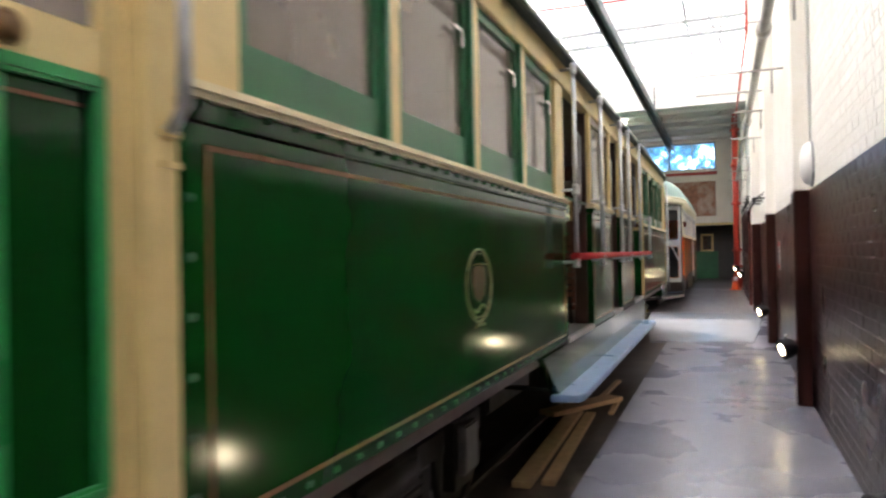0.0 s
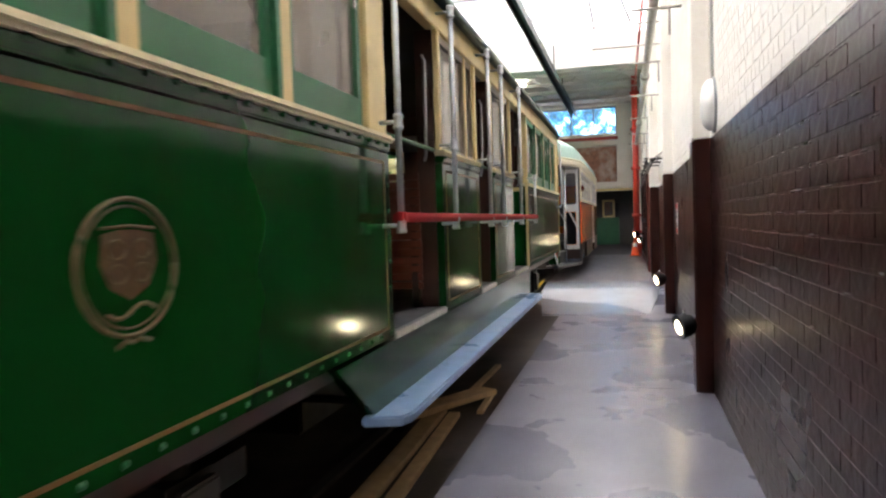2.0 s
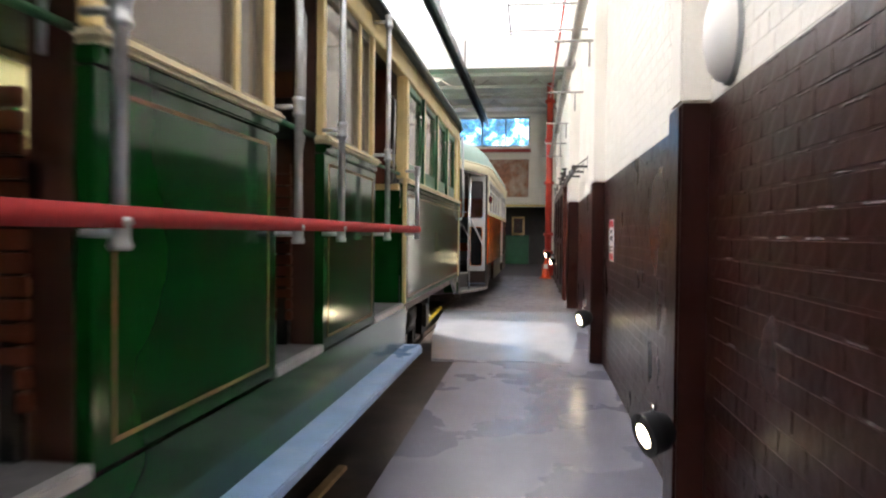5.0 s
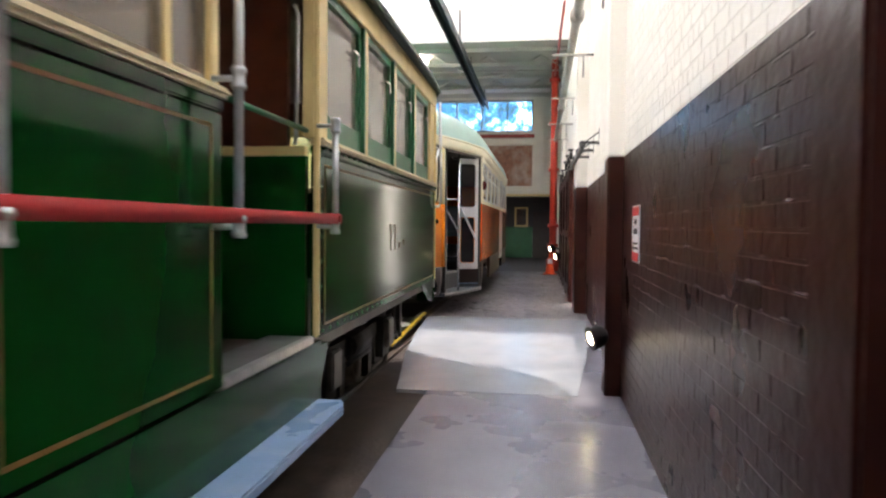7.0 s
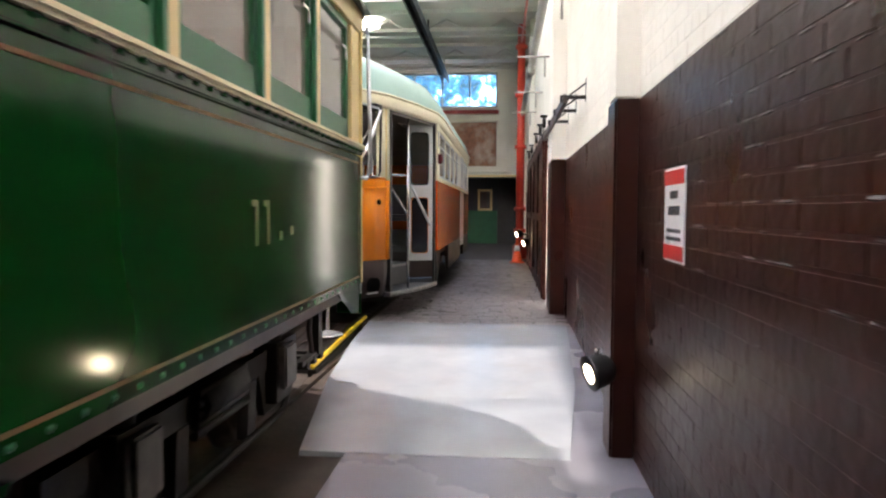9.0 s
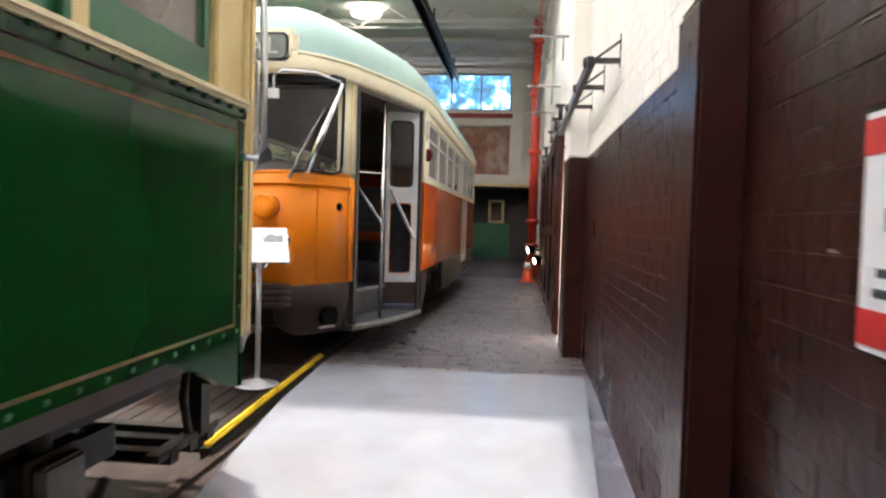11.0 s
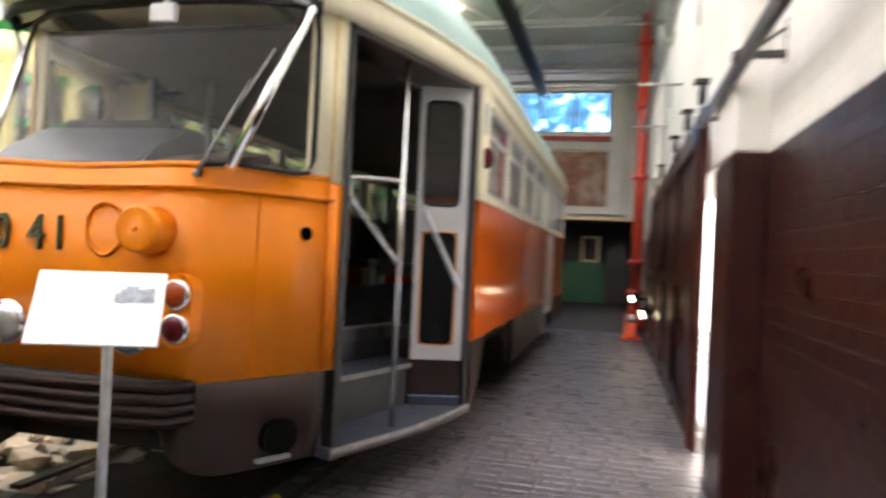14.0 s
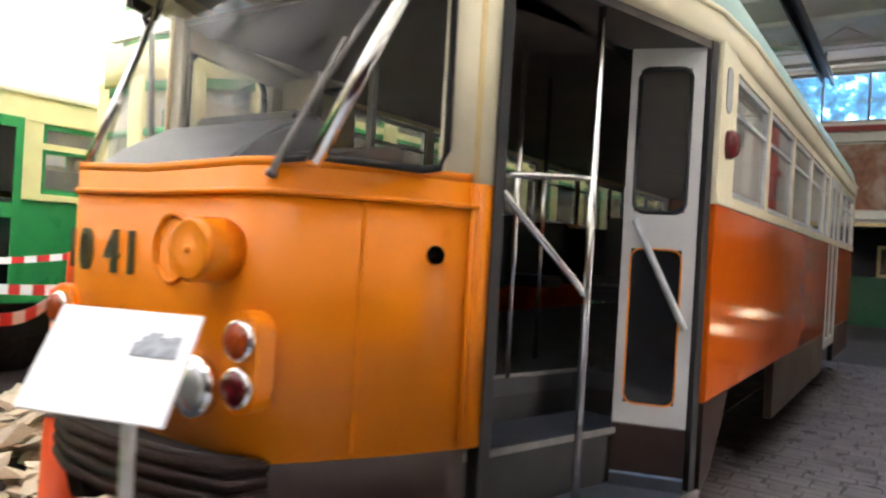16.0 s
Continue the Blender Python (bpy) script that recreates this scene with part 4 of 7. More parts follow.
def tram_one():
    tram = thing("tram", (C1, 7.45, 0.0), "dark green and cream drop-centre tram with open doorways", "tram")
    tram_side(tram, 1, True)
    tram_side(tram, -1, False)
    # floor, roof and bulkheads
    part("floor", boxes((-2.86, S1 - 0.05, 1.36, 13.55, 0.86, 0.93)), DARK_WOOD, tram, "dark timber floor")
    part("underframe", boxes((-2.5, -0.6, 1.2, 13.7, 0.66, 0.86)), UNDER, tram)
    bm = bmesh.new()
    prof = [(-1.42, 2.83), (-1.38, 2.90), (-1.15, 3.02), (-0.7, 3.12), (0, 3.17)]
    prof = prof + [(-a, b) for a, b in prof[-2::-1]]
    poly = [(C1 + a, b) for a, b in prof] + [(C1 + a, b - 0.05) for a, b in prof[::-1]]
    rings = []
    for y, k in ((0.52, 0.45), (0.66, 0.68), (0.95, 0.86), (1.35, 0.97), (1.8, 1.0), (13.1, 1.0), (13.55, 0.97), (13.95, 0.86), (14.24, 0.68), (14.38, 0.45)):
        rings.append([bm.verts.new((C1 + (x - C1) * k, y, z - 0.10 * (1 - k))) for x, z in poly])
    for ra, rb in zip(rings, rings[1:]):
        for i in range(len(poly)):
            bm.faces.new((ra[i], ra[(i + 1) % len(poly)], rb[(i + 1) % len(poly)], rb[i])).smooth = True
    bm.faces.new(rings[0])
    bm.faces.new(rings[-1])
    part("roof", bm, ROOF_GREY, tram, "dark canvas roof")
    part("lining_ceiling", boxes((-2.8, -0.3, 0.9, 14.0, 2.70, 2.75)), DARK_WOOD, tram, "dark varnished ceiling")
    for y in (1.38, 5.0, 9.77, 13.5):
        part("bulkhead", boxes((-2.86, -0.24, y - 0.02, y + 0.02, 0.93, 1.80)), GREEN, tram)
        part("bulkhead_rail", boxes((-2.85, -0.245, y - 0.026, y + 0.026, 1.801, 1.845)), CREAM, tram)
        for xa, xb, za in ((-2.85, -2.2, 1.845), (-0.9, -0.33, 1.845), (-2.2, -0.9, 2.5)):
            part("bulkhead_top", boxes((xa, xb, y - 0.02, y + 0.02, za, 2.70)), BROWN_WOOD, tram)
    for y, f in ((6.02, 1), (7.08, -1), (7.72, 1), (8.72, -1)):
        tram_seat(tram, y, f)
    for y0, y1 in ((5.0, 6.03), (7.12, 7.74), (8.78, 9.80)):
        bm = bmesh.new()
        tube(bm, [(-0.255, y0, 1.925), (-0.255, y1, 1.925)], 0.013, 8)
        part("grab_rail", bm, GREEN_LIGHT, tram, "green bar across the doorway")
        bm = bmesh.new()
        tube(bm, [(-0.30, y1 - 0.03, 1.86), (-0.285, y1 - 0.05, 1.90), (-0.28, y1 - 0.05, 2.46), (-0.30, y1 - 0.03, 2.50)], 0.011, 8)
        part("grab_rail", bm, STEEL, tram)
    # poles along the doorways, with clamps
    for y in (4.92, 5.99, 7.13, 7.72, 8.73, 9.80):
        bm = bmesh.new()
        high = 1.97 if y > 9.5 else 2.78
        tube(bm, [(-0.11, y, 1.46), (-0.11, y, high)], 0.0155, 12)
        pole = part("handrail", bm, STEEL, tram, "galvanised grab pole")
        for z in [c for c in (1.47, 1.945, 2.74) if c < high]:
            bm = bmesh.new()
            lathe(bm, (-0.11, y, z), (0, 0, 1), [(-0.036, 0.015), (-0.036, 0.022), (-0.024, 0.026), (-0.014, 0.021), (0.014, 0.021), (0.024, 0.026), (0.036, 0.022), (0.036, 0.015)], 12)
            tube(bm, [(-0.11, y, z), (-0.20, y, z)], 0.010, 8)
            part("clamp", bm, STEEL, pole)
    bm = bmesh.new()
    wv = [(-0.135, 4.92), (-0.138, 5.99), (-0.135, 7.13), (-0.137, 7.72), (-0.136, 8.73), (-0.135, 9.84)]
    wall_strip(bm, [(x + 0.045, y) for x, y in wv], 1.482, 1.530, 0.004)
    strap = thing("barrier_strap", (-0.09, 7.4, 1.48), "red webbing strap tied across the tram doorways", "strap")
    part("webbing", bm, WEBBING, strap)
    for y in (4.92, 9.80):
        part("knot", boxes((-0.145, -0.082, y - 0.028, y + 0.028, 1.478, 1.534)), WEBBING, strap, "folded red end wrapped round the pole", bevel=0.012)
    # crest and faint numbers
    cy, cz = 3.20, 1.40

    def oval(ry, rz, x):
        return [(S1 + x, cy + ry * math.cos(u), cz + rz * math.sin(u)) for u in [2 * math.pi * i / 36 for i in range(37)]]
    bm = bmesh.new()
    tube(bm, oval(0.168, 0.156, 0.001), 0.006, 6)
    tube(bm, oval(0.150, 0.139, 0.000), 0.003, 6)
    em = part("crest", bm, CREST, tram, "faded gold oval crest")
    bm = bmesh.new()
    prism(bm, [(cy - 0.085, cz + 0.075), (cy - 0.03, cz + 0.085), (cy + 0.03, cz + 0.085), (cy + 0.085, cz + 0.075), (cy + 0.095, cz + 0.01), (cy + 0.065, cz - 0.045), (cy, cz - 0.075), (cy - 0.065, cz - 0.045), (cy - 0.095, cz + 0.01)], "x", S1 - 0.001, S1 + 0.0015)
    part("shield", bm, CREST_RED, em, "faded reddish shield")
    bm = bmesh.new()
    for dy, dz in ((-0.042, 0.04), (0.042, 0.04), (-0.04, -0.015), (0.04, -0.015)):
        tube(bm, [(S1 + 0.001, cy + dy + 0.030 * math.cos(u), cz + dz + 0.022 * math.sin(u)) for u in [2 * math.pi * i / 14 for i in range(15)]], 0.0035, 5)
    tube(bm, [(S1 + 0.001, cy - 0.09, cz + 0.088), (S1 + 0.001, cy, cz + 0.094), (S1 + 0.001, cy + 0.09, cz + 0.088)], 0.0035, 5)
    part("shield_device", bm, CREST, em)
    bm = bmesh.new()
    tube(bm, [(S1 + 0.001, cy - 0.08 + 0.016 * i, cz - 0.10 - 0.014 * math.sin(i * 0.628)) for i in range(11)], 0.005, 6)
    tube(bm, [(S1 + 0.001, cy - 0.055, cz - 0.178), (S1 + 0.001, cy - 0.02, cz - 0.165), (S1 + 0.001, cy, cz - 0.172)], 0.006, 6)
    tube(bm, [(S1 + 0.001, cy, cz - 0.172), (S1 + 0.001, cy + 0.025, cz - 0.165), (S1 + 0.001, cy + 0.06, cz - 0.176)], 0.006, 6)
    part("scroll", bm, CREST, em)
    for y0, y1, za, zb in ((11.40, 11.47, 1.46, 1.485), (11.44, 11.47, 1.30, 1.46), (11.54, 11.61, 1.46, 1.485), (11.58, 11.61, 1.30, 1.46), (11.74, 11.78, 1.31, 1.35), (11.90, 11.94, 1.33, 1.37)):
        part("fleet_numeral", boxes((S1 - 0.001, S1 + 0.0025, y0, y1, za, zb)), CREST, tram, "faded gold numeral bar")
    # running gear
    truck(tram, 3.0)
    truck(tram, 11.96)
    part("equipment_box", boxes((-2.3, -0.9, 5.4, 6.6, 0.30, 0.66)), UNDER, tram, bevel=0.02)
    part("equipment_box", boxes((-2.2, -1.0, 7.4, 8.9, 0.34, 0.66)), UNDER, tram, bevel=0.02)
    for y, s in ((13.9, 1), (1.0, -1)):
        bm = bmesh.new()
        for k in range(3):
            box(bm, -2.35, -0.70, y - 0.04 + (0.45 - 0.2 * k) * s, y + 0.04 + (0.45 - 0.2 * k) * s, 0.22, 0.28)
        for x in (-2.3, -0.74):
            box(bm, x - 0.035, x + 0.035, y - 0.1, y + 0.55, 0.26, 0.30) if s > 0 else box(bm, x - 0.035, x + 0.035, y - 0.55, y + 0.1, 0.26, 0.30)
            tube(bm, [(x, y + 0.1 * s, 0.84), (x, y + 0.26 * s, 0.70), (x, y + 0.20 * s, 0.50), (x, y + 0.28 * s, 0.28)], 0.022, 8)
            box(bm, x - 0.02, x + 0.05, y + 0.36 * s - 0.05, y + 0.36 * s + 0.05, 0.28, 0.82)
        part("lifeguard", bm, UNDER, tram)
    # rounded ends with their entrances
    for s, y in ((1, 13.52), (-1, 1.41)):
        yy = lambda d: y + s * d
        dash = [(C1 + 1.16, yy(0.48)), (C1 + 0.9, yy(0.68)), (C1 + 0.55, yy(0.86)), (C1, yy(0.93)), (C1 - 0.55, yy(0.86)), (C1 - 0.9, yy(0.68)), (C1 - 1.16, yy(0.48))]
        if s > 0:
            dash_in = dash
        else:
            dash_in = dash[::-1]
        bm = bmesh.new()
        wall_strip(bm, dash_in, 0.80, 1.80, 0.04)
        part("dash", bm, GREEN, tram, "curved green dash")
        bm = bmesh.new()
        wall_strip(bm, inset_line(dash_in, -0.03), 1.80, 1.86, 0.09)
        part("dash_sill", bm, CREAM, tram, bevel=0.01)
        for x, d in ((C1 + 1.16, 0.48), (C1 - 1.16, 0.48), (C1 + 0.5, 0.86), (C1 - 0.5, 0.86))[0 if s > 0 else 1:]:
            part("end_post", boxes((x - 0.03, x + 0.032, yy(d) - 0.03, yy(d) + 0.03, 0.86, 2.70)), CREAM, tram, bevel=0.010)
        bm = bmesh.new()
        wall_strip(bm, dash_in, 2.48, 2.84, 0.05)
        part("end_fascia", bm, CREAM, tram)
        bm = bmesh.new()
        wall_strip(bm, dash_in, 1.86, 2.48, 0.006)
        part("end_glass", bm, GLASS, tram)
        part("platform", boxes((C1 - 0.95, C1 + 0.95, min(yy(0), yy(0.62)), max(yy(0), yy(0.62)), 0.80, 0.88)), DARK_WOOD, tram)
        if s > 0:
            bm = bmesh.new()
            prism(bm, [(S1, 13.54), (C1 + 1.20, 13.96), (C1 + 1.05, 13.98), (S1 - 0.18, 13.54)], "z", 0.86, 0.93)
            part("end_step", bm, SILL_METAL, tram, "grey platform edge")
            bm = bmesh.new()
            prism(bm, [(S1 - 0.004, 13.54), (C1 + 1.20, 13.95), (C1 + 1.05, 13.98), (S1 - 0.18, 13.54)], "z", 0.72, 0.86)
            part("end_step_riser", bm, GREEN, tram)
            bm = bmesh.new()
            prism(bm, [(12.95, 0.93), (13.54, 0.93), (13.54, 0.72), (13.42, 0.74), (13.2, 0.84)], "x", S1 - 0.05, S1 - 0.012)
            part("corner_bracket", bm, GREEN, tram, "green corner bracket under the panel")
            part("end_stile", boxes((S1 - 0.05, S1 + 0.006, 13.52, 13.55, 0.935, 2.68)), CREAM, tram, bevel=0.006)
            bm = bmesh.new()
            tube(bm, [(S1 + 0.03, 13.60, 2.72), (S1 + 0.05, 13.60, 2.0), (S1 + 0.05, 13.60, 1.72), (S1 + 0.03, 13.57, 1.67), (S1, 13.52, 1.67)], 0.015, 8)
            part("end_grab_rail", bm, STEEL, tram)
            bm = bmesh.new()
            tube(bm, [(C1 + 1.10, 14.05, 2.20), (C1 + 1.14, 14.08, 2.22), (C1 + 1.175, 14.10, 2.18), (C1 + 1.175, 14.10, 1.66), (C1 + 1.12, 14.06, 1.62)], 0.012, 8)
            part("end_grab_rail", bm, STEEL, tram)
        else:
            # closed folding leaf beside the corner post
            part("end_corner_post", boxes((S1 - 0.10, S1 + 0.004, 1.315, 1.408, 0.84, 2.70)), CREAM, tram, bevel=0.008)
            leaf = part("end_door", frame_bm(S1 - 0.075, S1 - 0.035, 0.98, 1.33, 0.86, 2.66, 0.065, 0.26, 0.08), CREAM, tram, "cream framed folding door", bevel=0.006)
            part("door_panel", boxes((S1 - 0.07, S1 - 0.05, 1.045, 1.265, 1.12, 1.86)), GREEN, leaf)
            part("door_rail", boxes((S1 - 0.073, S1 - 0.037, 1.045, 1.265, 1.861, 1.945)), CREAM, leaf)
            for r in ((1.05, 1.265, 1.835, 1.865), (1.05, 1.265, 1.115, 1.145), (1.24, 1.268, 1.115, 1.865), (1.047, 1.07, 1.115, 1.865)):
                part("door_bead", boxes((S1 - 0.052, S1 - 0.026, *r)), GREEN_LIFTED, leaf, bevel=0.007)
            part("gold_line", boxes((S1 - 0.05, S1 - 0.0475, 1.085, 1.225, 1.805, 1.812)), GOLD, leaf)
            part("door_pane", boxes((S1 - 0.06, S1 - 0.054, 1.045, 1.265, 1.945, 2.58)), GLASS, leaf)
            bm = bmesh.new()
            lathe(bm, (S1 - 0.036, 1.08, 1.902), (1, 0, 0), [(0, 0.03), (0.006, 0.03), (0.008, 0.02), (0.004, 0.018), (0.004, 0.0)], 16)
            part("door_lock", bm, GOLD, leaf)
            bm = bmesh.new()
            tube(bm, [(S1 + 0.04, 1.385, 2.7), (S1 + 0.04, 1.385, 1.83), (S1 + 0.01, 1.375, 1.78)], 0.014, 8)
            part("end_grab_rail", bm, STEEL, tram)
            for z in (1.77, 1.71):
                part("hinge", boxes((S1 + 0.004, S1 + 0.014, 1.355, 1.40, z, z + 0.014)), CREAM, tram)
    return tram


tram_one()


# ---- the orange tram ----
C2, S2 = -1.52, -0.14


def mirrored(pts):
    return [(2 * C2 - x, y) for x, y in reversed(pts)]


FRONT_R = [(-1.52, 16.285), (-1.24, 16.29), (-1.06, 16.305), (-0.955, 16.36), (-0.86, 16.50), (-0.72, 16.735), (-0.60, 16.97)]
FRONT_L = [(-2.44, 16.97), (-2.345, 16.735), (-2.25, 16.52), (-2.16, 16.385), (-2.03, 16.315), (-1.80, 16.29)]
FRONT = FRONT_L + FRONT_R
TOP_R = [(-1.52, 16.50), (-1.15, 16.515), (-0.95, 16.545), (-0.80, 16.59), (-0.68, 16.66), (-0.625, 16.80), (-0.60, 16.97)]
EAVE_R = [(-1.52, 16.36), (-1.15, 16.37), (-0.90, 16.41), (-0.74, 16.58), (-0.55, 16.92), (-0.33, 17.6), (-0.15, 18.4), (-0.11, 19.0), (-0.11, 26.6), (-0.35, 27.0)]


def slab_on(bm, a, b, u0, u1, z0, z1, th, off=0.0):
    """A box standing on the plan line from a to b, from u0 to u1 metres along it."""
    a, b = Vector((*a, 0)), Vector((*b, 0))
    d = (b - a).normalized()
    nrm = Vector((-d.y, d.x, 0))
    v = [bm.verts.new(a + d * u + nrm * (off + w) + Vector((0, 0, z))) for u in (u0, u1) for w in (0, th) for z in (z0, z1)]
    for q in ((0, 1, 3, 2), (4, 6, 7, 5), (0, 4, 5, 1), (2, 3, 7, 6), (0, 2, 6, 4), (1, 5, 7, 3)):
        bm.faces.new([v[i] for i in q])


def sheet(bm, rows):
    """A thin sheet over a grid of points, 5 mm thick towards +y."""
    g = [[bm.verts.new(p) for p in r] for r in rows]
    for a, b in zip(g, g[1:]):
        for i in range(len(a) - 1):
            bm.faces.new((a[i], a[i + 1], b[i + 1], b[i])).smooth = True


def dip(bm, z_from, amount=0.03):
    """Lowers the upper edge towards the middle of the tram's front."""
    for v in bm.verts:
        if v.co.z > z_from:
            v.co.z -= amount * min(1.0, max(0.0, (0.70 - abs(v.co.x - C2)) / 0.6))


def resample(pts, start, n):
    """n points along a plan line from start metres on to its end."""
    seg = [math.dist(a, b) for a, b in zip(pts, pts[1:])]
    total = sum(seg)
    out = []
    for i in range(n):
        s = start + (total - start) * i / (n - 1)
        k = 0
        while k < len(seg) - 1 and s > seg[k]:
            s -= seg[k]
            k += 1
        u = s / seg[k]
        out.append((pts[k][0] + (pts[k + 1][0] - pts[k][0]) * u, pts[k][1] + (pts[k + 1][1] - pts[k][1]) * u))
    return out


def rounded(y0, y1, z0, z1, r, n=5):
    pts = []
    for cy, cz, a0 in ((y1 - r, z1 - r, 0), (y0 + r, z1 - r, 90), (y0 + r, z0 + r, 180), (y1 - r, z0 + r, 270)):
        pts += [(cy + r * math.cos(radians(a0 + 90 * i / n)), cz + r * math.sin(radians(a0 + 90 * i / n))) for i in range(n + 1)]
    return pts


def tram_two():
    tram = thing("tram", (C2, 21.5, 0.13), "orange, cream and aqua streamlined tram with an open front door", "tram")
    # lower front
    bm = bmesh.new()
    for line in (FRONT_R[2:], FRONT_L[:5]):
        bm = bmesh.new()
        flip = line[0][0] < C2
        grid = []
        for z, start, inset in ((0.86, 0.0, 0.0), (0.68, 0.0, 0.0), (0.58, 0.015, 0.015), (0.51, 0.06, 0.03), (0.46, 0.13, 0.045), (0.43, 0.21, 0.055), (0.42, 0.29, 0.06)):
            pl = inset_line(line, inset)
            pl = pl[::-1] if flip else pl
            grid.append([bm.verts.new((x, y, z)) for x, y in resample(pl, start, 12)])
        for a, b in zip(grid, grid[1:]):
            for i in range(len(a) - 1):
                bm.faces.new((a[i], a[i + 1], b[i + 1], b[i])).smooth = True
        bmesh.ops.recalc_face_normals(bm, faces=bm.faces[:])
        back = [[bm.verts.new((v.co.x + (C2 - v.co.x) * 0.06, v.co.y + 0.03, v.co.z)) for v in row] for row in grid]
        for a, b in zip(back, back[1:]):
            for i in range(len(a) - 1):
                bm.faces.new((a[i], b[i], b[i + 1], a[i + 1]))
        for p, q in ((grid[-1], back[-1]), (grid[0], back[0]), ([r[0] for r in grid], [r[0] for r in back]), ([r[-1] for r in grid], [r[-1] for r in back])):
            for i in range(len(p) - 1):
                bm.faces.new((p[i], p[i + 1], q[i + 1], q[i]))
        part("front_skirt", bm, SKIRT, tram, "brown-grey front skirt")
    # dark sheet put in for the shaded void under the bumper
    part("front_recess", boxes((-2.05, -0.99, 16.55, 16.6, 0.50, 0.86)), UNDER, tram)
    bm = bmesh.new()
    wall_strip(bm, FRONT, 0.862, 1.80, 0.04)
    dip(bm, 1.7)
    ap = part("front_apron", bm, ORANGE, tram, "bright orange front apron")
    for z, r in ((1.715, 0.011),):
        bm = bmesh.new()
        tube(bm, [(x, y, z) for x, y in inset_line(FRONT, -0.004)], r, 8)
        dip(bm, 1.0, 0.015)
        part("apron_bead", bm, ORANGE, ap)
    bm = bmesh.new()
    slab_on(bm, (-0.945, 16.33), (-0.60, 16.97), 0.30, 0.31, 0.88, 1.70, 0.004, -0.004)
    part("apron_seam", bm, ORANGE, ap)
    bm = bmesh.new()
    lathe(bm, (-0.668, 16.826, 1.54), (0.88, -0.47, 0), [(-0.01, 0.033), (0.005, 0.033), (0.006, 0.026), (0.001, 0.024), (0.001, 0.0)], 18)
    part("socket", bm, HOLE, ap, "shallow socket painted black like a deep hole")
    # solid block, its colour standing for the dark inside of the toe hole
    bm = bmesh.new()
    prism(bm, rounded(16.66, 16.84, 0.50, 0.66, 0.07), "x", -0.80, -0.682)
    bmesh.ops.rotate(bm, verts=bm.verts[:], cent=(-0.76, 16.75, 0.58), matrix=Matrix.Rotation(radians(-30), 3, "Z"))
    part("skirt_step", bm, HOLE, tram, "near-black block painted as the shade of a toe hole")
    bm = bmesh.new()
    slab_on(bm, (-0.79, 16.60), (-0.68, 16.80), 0.02, 0.20, 0.475, 0.492, 0.03, -0.035)
    part("toe_sill", bm, SILL_METAL, tram)
    # window zone: waist ledge, corner posts, header
    bm = bmesh.new()
    wall_strip(bm, FRONT, 1.80, 1.83, 0.04)
    dip(bm, 1.7)
    part("waist_ledge", bm, ORANGE, tram)
    for sgn in (1, -1):
        fx = (lambda x: x) if sgn > 0 else (lambda x: 2 * C2 - x)
        bot, tip = ((-0.84, 16.395), (-0.625, 16.68)) if sgn > 0 else ((-2.14, 16.395), (-2.22, 16.74))
        bm = bmesh.new()
        ps = [(fx(-0.665), 16.85), (fx(-0.60), 16.97), (fx(-0.575), 17.03)]
        if sgn < 0:
            ps = ps[1:]
        wall_strip(bm, ps if sgn > 0 else ps[::-1], 1.80, 2.66, 0.05)
        part("corner_post", bm, CREAM_PALE, tram, "cream corner post")
        bm = bmesh.new()
        ps = [(fx(-0.60), 16.97), (fx(-0.575), 17.03)]
        wall_strip(bm, ps if sgn > 0 else ps[::-1], 0.86, 1.80, 0.05)
        part("door_jamb", bm, ORANGE, tram)
        bm = bmesh.new()
        tube(bm, [(fx(-0.606), 16.955, 0.87), (fx(-0.606), 16.955, 1.80)], 0.012, 8)
        part("jamb_bead", bm, ORANGE, tram)
        bm = bmesh.new()
        tube(bm, [(fx(-0.606), 16.955, 1.80), (fx(-0.606), 16.955, 2.64)], 0.012, 8)
        part("post_bead", bm, CREAM, tram)
        bm = bmesh.new()
        tube(bm, [(bot[0], bot[1] - 0.005, 1.80), (tip[0], tip[1] - 0.005, 2.58)], 0.027 if sgn > 0 else 0.016, 10)
        part("windscreen_pillar", bm, CHROME, tram, "bright raked windscreen pillar")
        bm = bmesh.new()
        v = [bm.verts.new(p) for p in ((bot[0], bot[1] + 0.02, 1.83), (fx(-0.665), 16.84, 1.83), (fx(-0.64), 16.80, 2.58), (tip[0], tip[1] + 0.01, 2.58))]
        bm.faces.new(v)
        part("quarter_pane", bm, GLASS_CLEAR, tram)
        bm = bmesh.new()
        tube(bm, [(bot[0], bot[1], 1.825), (fx(-0.70), 16.76, 1.825), (fx(-0.672), 16.825, 1.84), (fx(-0.66), 16.845, 1.90), (fx(-0.645), 16.82, 2.5), (fx(-0.64), 16.78, 2.58), (tip[0], tip[1], 2.59)], 0.014, 8)
        part("gasket", bm, BLACK, tram)
    bm = bmesh.new()
    tube(bm, [(-0.965, 16.34, 1.765), (-0.93, 16.365, 1.86), (-0.80, 16.46, 2.20)], [0.013, 0.010, 0.007], 6)
    tube(bm, [(-0.90, 16.40, 1.95), (-0.735, 16.55, 2.36)], 0.009, 6)
    lathe(bm, (-0.965, 16.355, 1.765), (0, -1, 0.2), [(0, 0.014), (0.025, 0.014), (0.03, 0.0)], 10)
    part("wiper", bm, STEP_EDGE, tram, "dull metal wiper")
    bx = [-0.84, -1.0, -1.25, -1.50, -1.75, -1.98, -2.14]
    by = [16.395, 16.365, 16.345, 16.338, 16.345, 16.365, 16.395]
